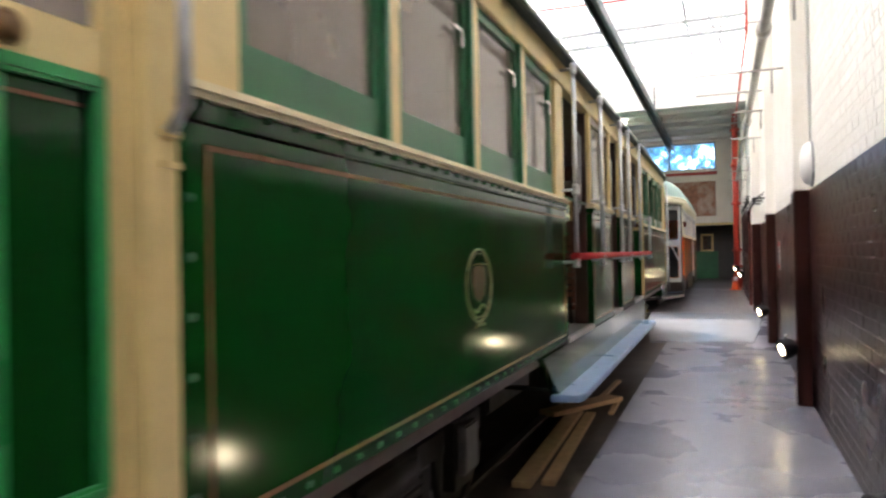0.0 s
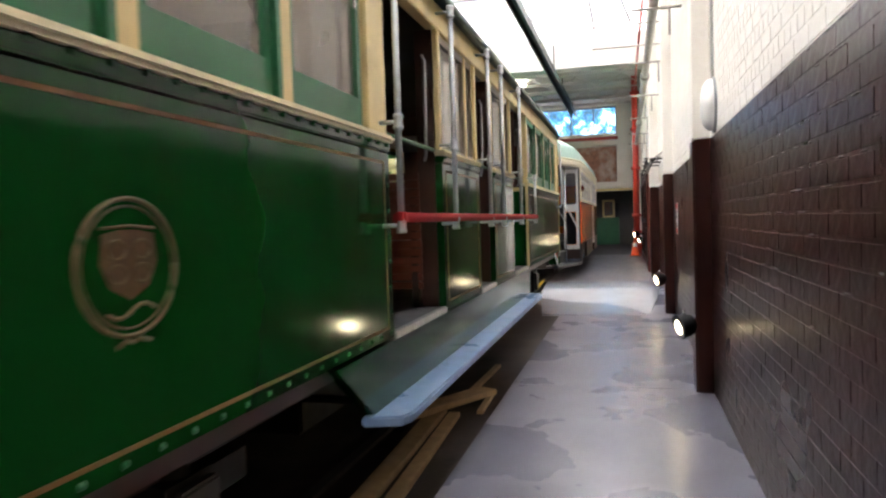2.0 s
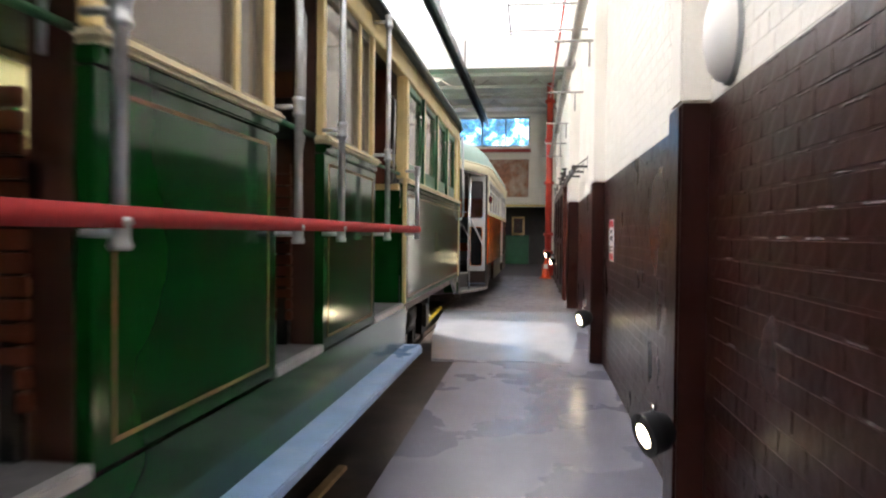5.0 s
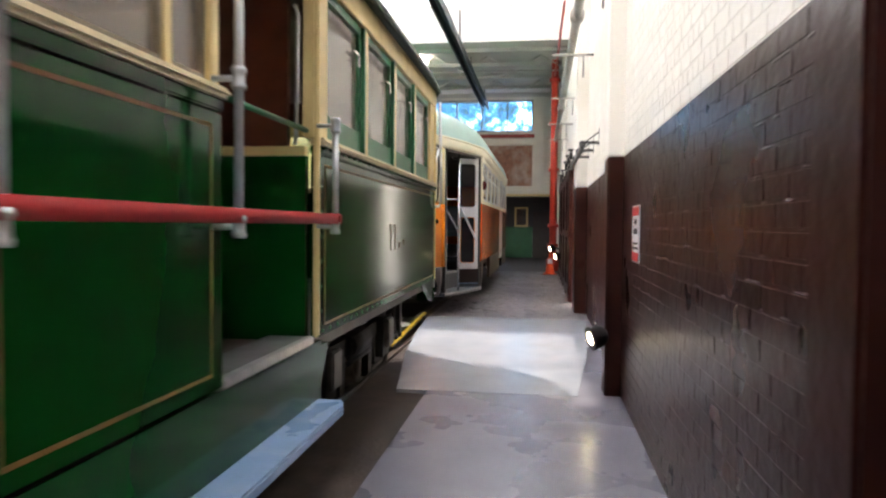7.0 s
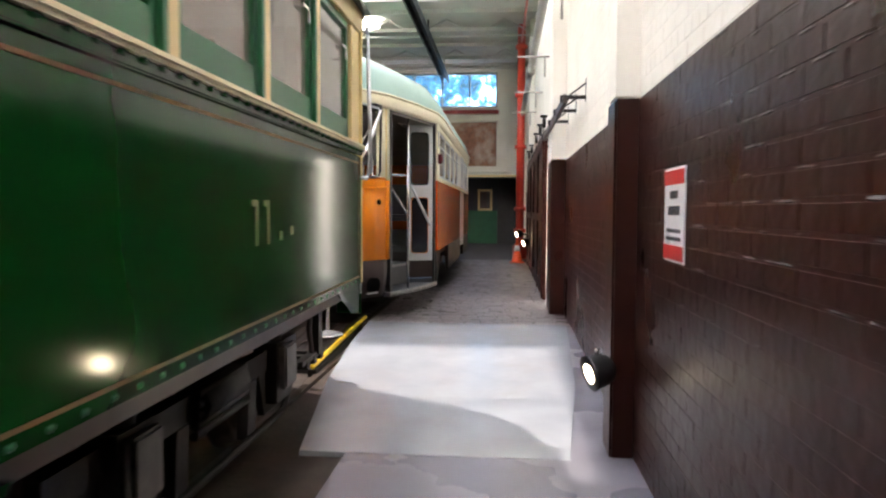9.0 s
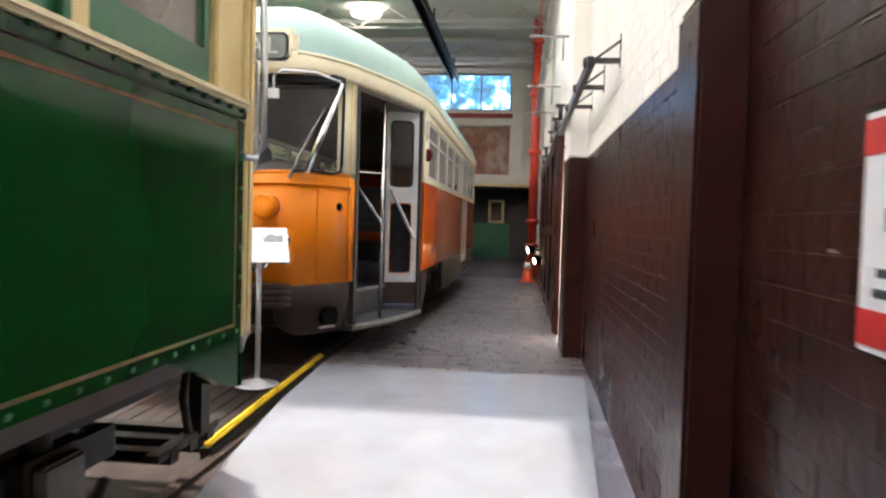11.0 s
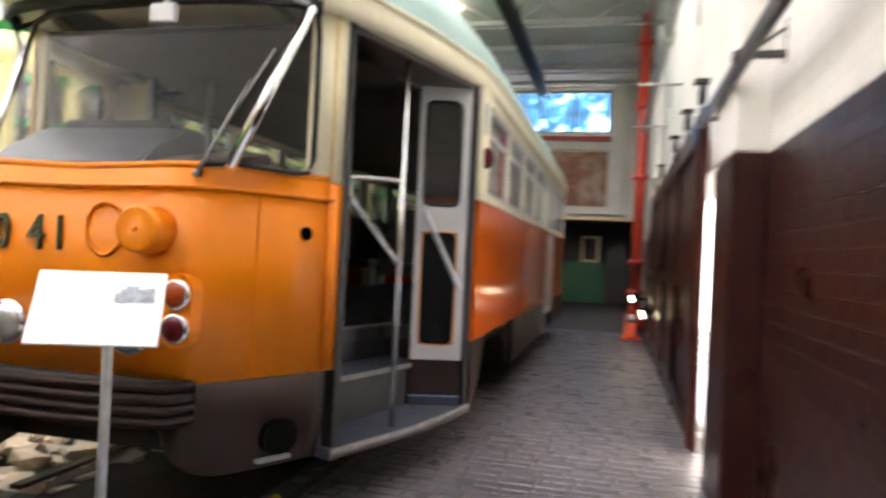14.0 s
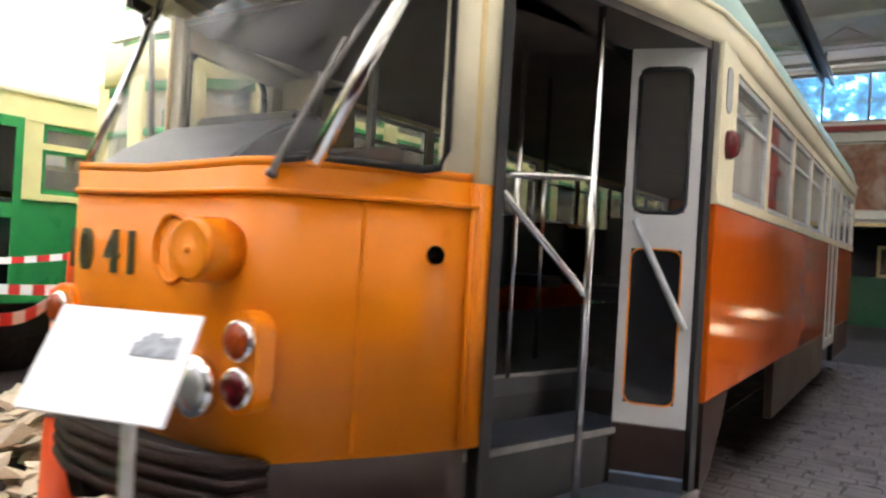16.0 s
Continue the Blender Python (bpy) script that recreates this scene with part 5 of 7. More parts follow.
    tx = [-0.625, -0.80, -1.10, -1.43, -1.76, -2.04, -2.22]
    ty = [16.68, 16.60, 16.56, 16.555, 16.575, 16.64, 16.74]
    bm = bmesh.new()
    sheet(bm, [[(x, y, 1.82) for x, y in zip(bx, by)], [(x, y, 2.59) for x, y in zip(tx, ty)]])
    for v in bm.verts:
        if v.co.z < 1.9:
            v.co.z -= 0.03
    part("windscreen", bm, GLASS_CLEAR, tram, "raked curved windscreen")
    bm = bmesh.new()
    tube(bm, [(x, y - 0.003, 1.822) for x, y in zip(bx, by)], 0.014, 8)
    dip(bm, 1.7)
    tube(bm, [(x, y - 0.003, 2.592) for x, y in zip(tx, ty)], 0.016, 8)
    part("gasket", bm, BLACK, tram)
    # cab inside
    bm = bmesh.new()
    prism(bm, [(16.46, 1.70), (16.46, 1.82), (16.60, 1.92), (16.78, 2.03), (16.86, 2.06), (17.02, 2.06), (17.02, 1.70)], "x", -2.22, -1.36)
    part("dashboard", bm, COWL, tram, "grey dashboard cowl", bevel=0.02)
    bm = bmesh.new()
    prism(bm, [(16.46, 1.70), (16.46, 1.80), (16.66, 1.88), (16.98, 1.95), (17.02, 1.70)], "x", -1.358, -0.95)
    part("dash_shelf", bm, LINING, tram, "dark side shelf of the dashboard", bevel=0.015)
    part("instrument_binnacle", boxes((-2.25, -1.55, 16.98, 17.15, 2.04, 2.13)), DARK_GREY, tram, bevel=0.02)
    part("cab_partition", boxes((-2.85, -1.95, 17.93, 17.96, 0.95, 1.95), (-1.25, -1.22, 17.2, 17.9, 0.95, 1.75)), LINING, tram)
    part("cab_panel", boxes((-2.80, -2.42, 17.925, 17.95, 1.96, 2.56)), CREAM_PALE, tram, "pale cab panel beside the side window")
    part("cab_post", boxes((-2.42, -2.37, 17.915, 17.965, 1.95, 2.60), (-1.97, -1.93, 17.92, 17.96, 1.95, 2.60)), GREY_LINER, tram)
    part("driver_seat", boxes((-1.95, -1.5, 17.35, 17.75, 1.30, 1.40), (-1.95, -1.5, 17.72, 17.80, 1.40, 1.95)), BLACK, tram, bevel=0.03)
    # header, eaves, roof
    full = mirrored(TOP_R)[:-1] + TOP_R
    bm = bmesh.new()
    wall_strip(bm, full[1:-1], 2.59, 2.66, 0.03)
    part("header", bm, BLACK, tram)
    closed = EAVE_R + mirrored(EAVE_R)[:-1]

    def loft(levels):
        bm = bmesh.new()
        rings = []
        for z, k in levels:
            ring = []
            for x, y in closed:
                sy = min(max(y, 17.7), 25.8)
                d = Vector((C2 - x, sy - y))
                L = max(d.length, 1e-4)
                d *= min(1.0, k / L)
                ring.append(bm.verts.new((x + d.x, y + d.y, z)))
            rings.append(ring)
        n = len(closed)
        for a, b in zip(rings, rings[1:]):
            for i in range(n):
                bm.faces.new((a[i], a[(i + 1) % n], b[(i + 1) % n], b[i])).smooth = True
        return bm, rings

    bm, _ = loft([(2.64, 0.20), (2.64, 0.02), (2.67, 0.0), (2.79, 0.0), (2.80, 0.02)])
    part("eave_band", bm, CREAM_PALE, tram, "cream eaves band with a rain rim")
    bm = bmesh.new()
    tube(bm, [(x, y, 2.79) for x, y in [(-0.93, 16.392)] + EAVE_R[3:9]], 0.016, 8)
    part("rain_rim", bm, CREAM_PALE, tram)
    bm, rings = loft([(2.80, 0.02), (2.92, 0.045), (3.05, 0.10), (3.17, 0.21), (3.27, 0.40), (3.35, 0.75), (3.39, 1.25)])
    bm.faces.new(rings[-1])
    part("roof", bm, AQUA, tram, "pale aqua domed roof")
    # destination box
    part("destination_box", boxes((-2.10, -0.94, 16.37, 17.3, 2.70, 2.99)), CREAM_PALE, tram, "cream housing of the destination blind", bevel=0.05)
    bm = bmesh.new()
    prism(bm, rounded(-2.03, -1.0, 2.715, 2.945, 0.06), "y", 16.362, 16.40)
    part("destination_frame", bm, BLACK, tram)
    bm = bmesh.new()
    prism(bm, rounded(-2.005, -1.025, 2.735, 2.925, 0.045), "y", 16.356, 16.37)
    blind = part("destination_blind", bm, SIGN_FACE, tram, "grey destination blind reading SPECIAL")
    text_part("blind_text", "SPECIAL", 0.20, pose(-1.52, 16.354, 2.83, 90, 0, 0), LETTER, blind, 0.002, 1.25)
    # front fittings
    bm = bmesh.new()
    lathe(bm, (-1.13, 16.31, 1.518), (0, -1, 0), [(0, 0.104), (0.120, 0.101), (0.122, 0.100), (0.133, 0.092), (0.134, 0.090), (0.1345, 0.080), (0.1345, 0.0)], 32)
    lathe(bm, (-1.13, 16.177, 1.518), (0, -1, 0), [(0, 0.013), (0.010, 0.013), (0.012, 0.010), (0.0125, 0.0)], 12)
    bmesh.ops.split_edges(bm, edges=[e for e in bm.edges if len(e.link_faces) == 2 and e.calc_face_angle(0) > 0.6])
    part("lamp_drum", bm, ORANGE, tram, "orange painted blanked lamp drum")
    bm = bmesh.new()
    tube(bm, [(-1.36 + 0.095 * math.cos(a) * (1.0 if math.sin(a) > -0.6 else 0.85), 16.284, 1.515 + 0.115 * math.sin(a)) for a in [2 * math.pi * i / 32 for i in range(33)]], 0.010, 6)
    part("blank_ring", bm, ORANGE, tram, "orange painted lamp ring")
    for ch, x, y, turn in zip("1041", (-2.085, -1.910, -1.715, -1.590), (16.340, 16.294, 16.283, 16.282), (-26, -9, -2, 0)):
        text_part("numeral", ch, 0.225, pose(x, y, 1.478, 90, 0, turn) @ Matrix.Diagonal((0.82, 1, 1, 1)), NUMBER, tram, 0.012)
    for sgn in (1, -1):
        fx = (lambda x: x) if sgn > 0 else (lambda x: 2 * C2 - x)
        bm = bmesh.new()
        prism(bm, rounded(fx(-1.0) - 0.08, fx(-1.0) + 0.08, 1.02, 1.34, 0.078), "y", 16.285, 16.36)
        part("lamp_plinth", bm, ORANGE, tram, bevel=0.006)
        for z, m, lab in ((1.25, AMBER, "amber indicator lens"), (1.105, RED_LENS, "dark red tail lens")):
            bm = bmesh.new()
            lathe(bm, (fx(-0.99), 16.292, z), (0, -1, 0), [(0, 0.066), (0.026, 0.066), (0.032, 0.060), (0.028, 0.056)], 20)
            rim = part("lamp_rim", bm, CHROME, tram)
            bm = bmesh.new()
            lathe(bm, (fx(-0.99), 16.270, z), (0, -1, 0), [(0, 0.057), (0.016, 0.052), (0.028, 0.034), (0.033, 0.0)], 18)
            part("lens", bm, m, rim, lab)
        bm = bmesh.new()
        lathe(bm, (fx(-1.20), 16.30, 1.08), (0, -1, 0), [(0, 0.10), (0.04, 0.10), (0.05, 0.09), (0.04, 0.085)], 24)
        rim = part("headlamp_rim", bm, CHROME, tram)
        bm = bmesh.new()
        lathe(bm, (fx(-1.20), 16.262, 1.08), (0, -1, 0), [(0, 0.088), (0.02, 0.07), (0.03, 0.03), (0.032, 0.0)], 20)
        part("headlamp_glass", bm, LAMP_GLASS, rim)
    for i in range(4):
        bm = bmesh.new()
        wall_strip(bm, [(-2.09, 16.38), (-2.03, 16.27), (-1.80, 16.195), (-1.52, 16.175), (-1.24, 16.195), (-1.00, 16.255), (-0.935, 16.38)], 0.685 + i * 0.050, 0.730 + i * 0.050, 0.14)
        part("bumper_rib", bm, SKIRT, tram, "black ribbed bumper", bevel=0.008)
    bm = bmesh.new()
    wall_strip(bm, [(-2.06, 16.39), (-2.0, 16.29), (-1.80, 16.225), (-1.52, 16.205), (-1.24, 16.225), (-1.03, 16.29), (-0.97, 16.39)], 0.675, 0.885, 0.10)
    part("bumper_core", bm, BLACK, tram)
    bm = bmesh.new()
    tube(bm, [(-0.64, 16.66, 2.60), (-0.80, 16.46, 2.635), (-1.02, 16.28, 2.62), (-1.07, 16.24, 2.57), (-1.075, 16.23, 2.44)], 0.013, 8)
    arm = part("mirror_arm", bm, STEEL, tram)
    part("mirror", boxes((-1.14, -1.02, 16.21, 16.24, 2.38, 2.46)), LEAF_WHITE, arm, bevel=0.006)
    # doorway: black posts, steps, pole, rails
    A, B = (-0.575, 17.03), (-0.165, 18.40)
    L = (Vector(B) - Vector(A)).length
    for u in (0.0, L - 0.05):
        bm = bmesh.new()
        slab_on(bm, A, B, u, u + 0.05, 0.46, 2.64, 0.07, -0.008)
        part("door_post", bm, BLACK, tram, "black rubber door post")
    bm = bmesh.new()
    slab_on(bm, A, B, 0, L, 2.60, 2.66, 0.30)
    part("door_header", bm, LINING, tram)
    bm = bmesh.new()
    along = (Vector(B) - Vector(A)).normalized()
    bow = [(A[0] + along.x * u + along.y * w, A[1] + along.y * u - along.x * w) for u, w in [(-0.02 + (L + 0.05) * i / 10, 0.012 + 0.055 * math.sin(math.pi * i / 10)) for i in range(11)]]
    wall_strip(bm, bow, 0.40, 0.455, 0.36)
    tread = part("step_tread", bm, TREAD, tram, "dark grey rubber step with a bowed edge")
    bm = bmesh.new()
    wall_strip(bm, inset_line(bow, -0.008), 0.405, 0.459, 0.016)
    part("step_nosing", bm, STEP_EDGE, tread)
    bm = bmesh.new()
    slab_on(bm, A, B, 0, L, 0.455, 0.70, 0.03, 0.30)
    part("step_riser", bm, BLACK, tram)
    bm = bmesh.new()
    slab_on(bm, A, B, 0, L - 0.1, 0.70, 0.73, 0.36, 0.28)
    t2 = part("step_tread", bm, TREAD, tram, bevel=0.005)
    bm = bmesh.new()
    slab_on(bm, A, B, 0, L - 0.1, 0.705, 0.735, 0.012, 0.27)
    part("step_nosing", bm, STEP_EDGE, t2)
    bm = bmesh.new()
    slab_on(bm, A, B, 0, L, 0.73, 0.95, 0.03, 0.62)
    part("step_riser", bm, BLACK, tram)
    bm = bmesh.new()
    slab_on(bm, A, B, 0, L, 0.945, 0.965, 0.012, 0.605)
    part("floor_nosing", bm, STEP_EDGE, tram)
    bm = bmesh.new()
    tube(bm, [(-0.435, 17.60, 0.455), (-0.435, 17.60, 2.62)], 0.017, 12)
    part("door_pole", bm, CHROME, tram, "bright upright door pole")
    bm = bmesh.new()
    tube(bm, [(-0.90, 17.35, 0.95), (-0.88, 17.36, 1.80), (-0.84, 17.38, 1.87), (-0.74, 17.42, 1.89), (-0.44, 17.60, 1.89)], 0.014, 8)
    tube(bm, [(-0.70, 17.12, 1.87), (-0.66, 17.16, 1.84), (-0.46, 17.57, 1.44), (-0.445, 17.59, 1.40)], 0.016, 8)
    part("grab_rail", bm, CHROME, tram)
    bm = bmesh.new()
    tube(bm, [(-0.95, 17.9, 0.95), (-0.95, 17.9, 2.6)], 0.014, 8)
    tube(bm, [(-1.15, 18.6, 0.95), (-1.15, 18.6, 2.6)], 0.014, 8)
    part("stanchion", bm, CHROME, tram)
    # folded door leaf at the rear jamb
    A2, B2 = (-0.205, 18.36), (-0.59, 18.23)
    W = 0.345
    bm = bmesh.new()
    for r in ((0, 0.062, 0.76, 2.60), (W - 0.045, W, 0.76, 2.60), (0.062, W - 0.045, 2.50, 2.60), (0.062, W - 0.045, 1.62, 1.80), (0.062, W - 0.045, 0.76, 0.86)):
        slab_on(bm, A2, B2, r[0], r[1], r[2], r[3], 0.04)
    leaf = part("door_leaf", bm, LEAF_WHITE, tram, "grey-white folded door leaf with tall panes")
    for z0, z1 in ((1.80, 2.50), (0.86, 1.62)):
        bm = bmesh.new()
        slab_on(bm, A2, B2, 0.062, W - 0.045, z0, z1, 0.006, 0.017)
        part("leaf_pane", bm, GLASS_CLEAR if z0 > 1 else GLASS_UNLIT, leaf, "dusty pane" if z0 > 1 else "pane painted near-black for the unlit interior")
        d = (Vector(B2) - Vector(A2)).normalized()
        loop = [(A2[0] + d.x * u - d.y * 0.038, A2[1] + d.y * u + d.x * 0.038, z) for u, z in rounded(0.062, W - 0.045, z0, z1, 0.05)]
        bm = bmesh.new()
        tube(bm, loop + loop[:1], 0.012 if z0 > 1 else 0.0045, 6)
        part("leaf_gasket", bm, BLACK if z0 > 1 else ORANGE, leaf)
    d = (Vector(B2) - Vector(A2)).normalized()
    bm = bmesh.new()
    tube(bm, [(A2[0] + d.x * u + 0.015, A2[1] + d.y * u - 0.05, z) for u, z in ((0.03, 1.24), (0.06, 1.30), (0.26, 1.70), (0.29, 1.76))], 0.017, 8)
    part("leaf_handle", bm, STEEL, leaf, "grey slanting grab handle")
    bm = bmesh.new()
    slab_on(bm, A2, B2, 0, W, 0.52, 0.755, 0.04)
    part("kick_panel", bm, SKIRT, tram)
    bm = bmesh.new()
    slab_on(bm, A2, B2, 0, W, 0.455, 0.515, 0.10, -0.05)
    part("kick_step", bm, TREAD, tram)
    bm = bmesh.new()
    slab_on(bm, A2, B2, 0, W, 0.515, 0.522, 0.10, -0.05)
    part("kick_edge", bm, STEP_GREY, tram)
    # long sides
    for sgn in (1, -1):
        fx = (lambda x: x) if sgn > 0 else (lambda x: 2 * C2 - x)

        def bx2(x0, x1, *r):
            return (min(fx(x0), fx(x1)), max(fx(x0), fx(x1)), *r)
        y0 = 18.44
        side_col = ORANGE_SIDE
        part("side_panel", boxes(bx2(S2 - 0.05, S2, y0, 23.55, 0.88, 1.86)), side_col, tram, "glossy red-orange side panel", bevel=0.005)
        part("side_panel", boxes(bx2(S2 - 0.05, S2, 24.65, 26.75, 0.88, 1.86)), side_col, tram, bevel=0.005)
        for a, b in ((20.45, 23.55), (24.65, 26.7)):
            part("side_skirt", boxes(bx2(S2 - 0.06, S2 - 0.004, a, b, 0.46, 0.876)), SKIRT, tram, "brown-grey side skirt", bevel=0.005)
        bm = bmesh.new()
        prism(bm, [(y0, 0.876), (y0, 0.42), (18.62, 0.5), (18.85, 0.72), (18.95, 0.876)], "x", fx(S2 - 0.05), fx(S2 - 0.004))
        part("side_skirt", bm, SKIRT, tram)
        part("waist_rail", boxes(bx2(S2 - 0.05, S2 + 0.008, y0, 26.75, 1.862, 1.92)), CREAM_PALE, tram, bevel=0.004)
        part("window_header", boxes(bx2(S2 - 0.05, S2, y0, 26.75, 2.58, 2.66)), CREAM_PALE, tram)
        posts = [18.44, 18.72, 19.78, 20.84, 21.90, 22.96, 23.5]
        part("pillar_panel", boxes(bx2(S2 - 0.05, S2, 18.44, 18.78, 1.92, 2.58)), CREAM_PALE, tram)
        for i, p in enumerate(posts[2:-1]):
            part("window_pillar", boxes(bx2(S2 - 0.05, S2 - 0.002, p - 0.045, p + 0.045, 1.92, 2.58)), CREAM_PALE, tram)
        part("window_pillar", boxes(bx2(S2 - 0.05, S2 - 0.002, 23.40, 23.55, 1.92, 2.58)), CREAM_PALE, tram)
        part("window_pillar", boxes(bx2(S2 - 0.05, S2 - 0.002, 24.65, 24.8, 1.92, 2.58), ), CREAM_PALE, tram)
        part("window_pillar", boxes(bx2(S2 - 0.05, S2 - 0.002, 26.5, 26.75, 1.92, 2.58)), CREAM_PALE, tram)
        for a, b in ((18.78, 19.735), (19.825, 20.795), (20.885, 21.855), (21.945, 22.915), (23.005, 23.40), (24.8, 25.6), (25.6, 26.5)):
            x = S2 - 0.02
            w = part("window", frame_bm(*bx2(x - 0.02, x + 0.012, a, b, 1.93, 2.57), 0.03, 0.025, 0.03), STEEL, tram)
            part("transom", boxes(bx2(x - 0.018, x + 0.010, a + 0.03, b - 0.03, 2.36, 2.385)), STEEL, w)
            part("pane", boxes(bx2(x - 0.008, x - 0.003, a + 0.03, b - 0.03, 1.955, 2.54)), GLASS, w)
        # rear door
        rd = part("rear_door", frame_bm(*bx2(S2 - 0.03, S2 + 0.004, 23.58, 24.62, 0.7, 2.6), 0.08, 0.1, 0.1), LEAF_WHITE, tram, "closed grey-white rear doors")
        part("door_meeting_stile", boxes(bx2(S2 - 0.028, S2 + 0.002, 24.06, 24.13, 0.8, 2.5)), LEAF_WHITE, rd)
        for a in (23.66, 24.13):
            part("door_pane", boxes(bx2(S2 - 0.016, S2 - 0.01, a, a + 0.40, 0.8, 2.5)), GLASS, rd)
        if sgn > 0:
            bm = bmesh.new()
            prism(bm, rounded(18.52, 18.64, 2.33, 2.56, 0.05), "x", S2 - 0.002, S2 + 0.006)
            part("badge_plate", bm, GREY_LINER, tram)
            bm = bmesh.new()
            lathe(bm, (S2, 18.585, 2.17), (1, 0, 0), [(0, 0.05), (0.03, 0.05), (0.06, 0.035), (0.07, 0.0)], 16)
            bmesh.ops.scale(bm, vec=(1, 0.8, 1.5), space=Matrix.Translation((0, -18.585, -2.17)), verts=bm.verts[:])
            part("marker_lamp", bm, RED_LENS, tram, "red side marker lamp")
    part("side_front_left", boxes((2 * C2 - S2, 2 * C2 - S2 + 0.05, 18.40, 18.44, 0.5, 2.64)), CREAM_PALE, tram)
    bm = bmesh.new()
    wall_strip(bm, [(2 * C2 + 0.165, 18.40), (-2.70, 17.80)], 1.82, 2.5, 0.05)
    part("side_front_pillar", bm, CREAM_PALE, tram)
    bm = bmesh.new()
    wall_strip(bm, [(-2.70, 17.80), (-2.465, 17.03)], 1.84, 2.5, 0.006)
    part("side_front_pane", bm, GLASS, tram)
    side_dir = Vector((-2.70 + 2.465, 17.80 - 17.03, 0)).normalized()
    loop = [(-2.465 + side_dir.x * u + 0.01, 17.03 + side_dir.y * u, z) for u, z in rounded(0.06, 0.78, 1.85, 2.52, 0.10)]
    bm = bmesh.new()
    tube(bm, loop + loop[:1], 0.02, 6)
    part("side_front_gasket", bm, BLACK, tram)
    bm = bmesh.new()
    wall_strip(bm, [(2 * C2 + 0.165, 18.40), (2 * C2 + 0.575, 17.03)], 0.86, 1.82, 0.05)
    part("side_front_panel", bm, ORANGE, tram)
    bm = bmesh.new()
    wall_strip(bm, [(2 * C2 + 0.165, 18.40), (2 * C2 + 0.575, 17.03)], 2.5, 2.66, 0.05)
    part("side_front_header", bm, CREAM_PALE, tram)
    # tail, floor, lining, seats
    bm = bmesh.new()
    wall_strip(bm, [(-0.18, 26.75), (-0.35, 26.98), (-1.52, 27.05), (-2.69, 26.98), (-2.86, 26.75)], 0.5, 2.66, 0.05)
    part("tail", bm, ORANGE_SIDE, tram)
    bm = bmesh.new()
    prism(bm, [(-1.12, 16.9), (-1.12, 17.2), (-0.80, 18.45), (-0.2, 18.46), (-0.2, 26.7), (-2.84, 26.7), (-2.84, 18.4), (-2.4, 17.0)], "z", 0.86, 0.95)
    part("floor", bm, DARK_GREY, tram)
    part("ceiling_lining", boxes((-2.8, -0.25, 18.4, 26.7, 2.60, 2.63), (-2.45, -0.62, 17.0, 18.4, 2.60, 2.63)), LINING, tram)
    for i in range(7):
        y = 19.2 + i * 1.0
        for x0 in (-2.75, -1.15):
            part("seat", boxes((x0, x0 + 0.85, y, y + 0.42, 1.28, 1.38)), BLACK, tram, bevel=0.03)
            part("seat_back", boxes((x0, x0 + 0.85, y + 0.40, y + 0.47, 1.38, 1.85)), BLACK, tram, bevel=0.02)
    for y in (19.65, 25.7):
        for dy in (-0.45, 0.5):
            for s in (-1, 1):
                bm = bmesh.new()
                lathe(bm, (C2 + s * 0.66, y + dy, 0.47), (s, 0, 0), [(0, 0.05), (0, 0.33), (0.10, 0.32), (0.105, 0.26), (0.08, 0.1), (0.13, 0.0)], 24)
                part("wheel", bm, WHEEL, tram)
        part("truck_frame", boxes((C2 + 0.85, C2 + 0.95, y - 0.9, y + 0.9, 0.40, 0.62)), UNDER, tram)
        part("truck_frame", boxes((C2 - 0.95, C2 - 0.85, y - 0.9, y + 0.9, 0.40, 0.62)), UNDER, tram)
    part("underframe", boxes((-2.5, -1.30, 17.2, 18.5, 0.55, 0.86), (-2.5, -0.55, 18.5, 26.5, 0.55, 0.86)), UNDER, tram)


tram_two()


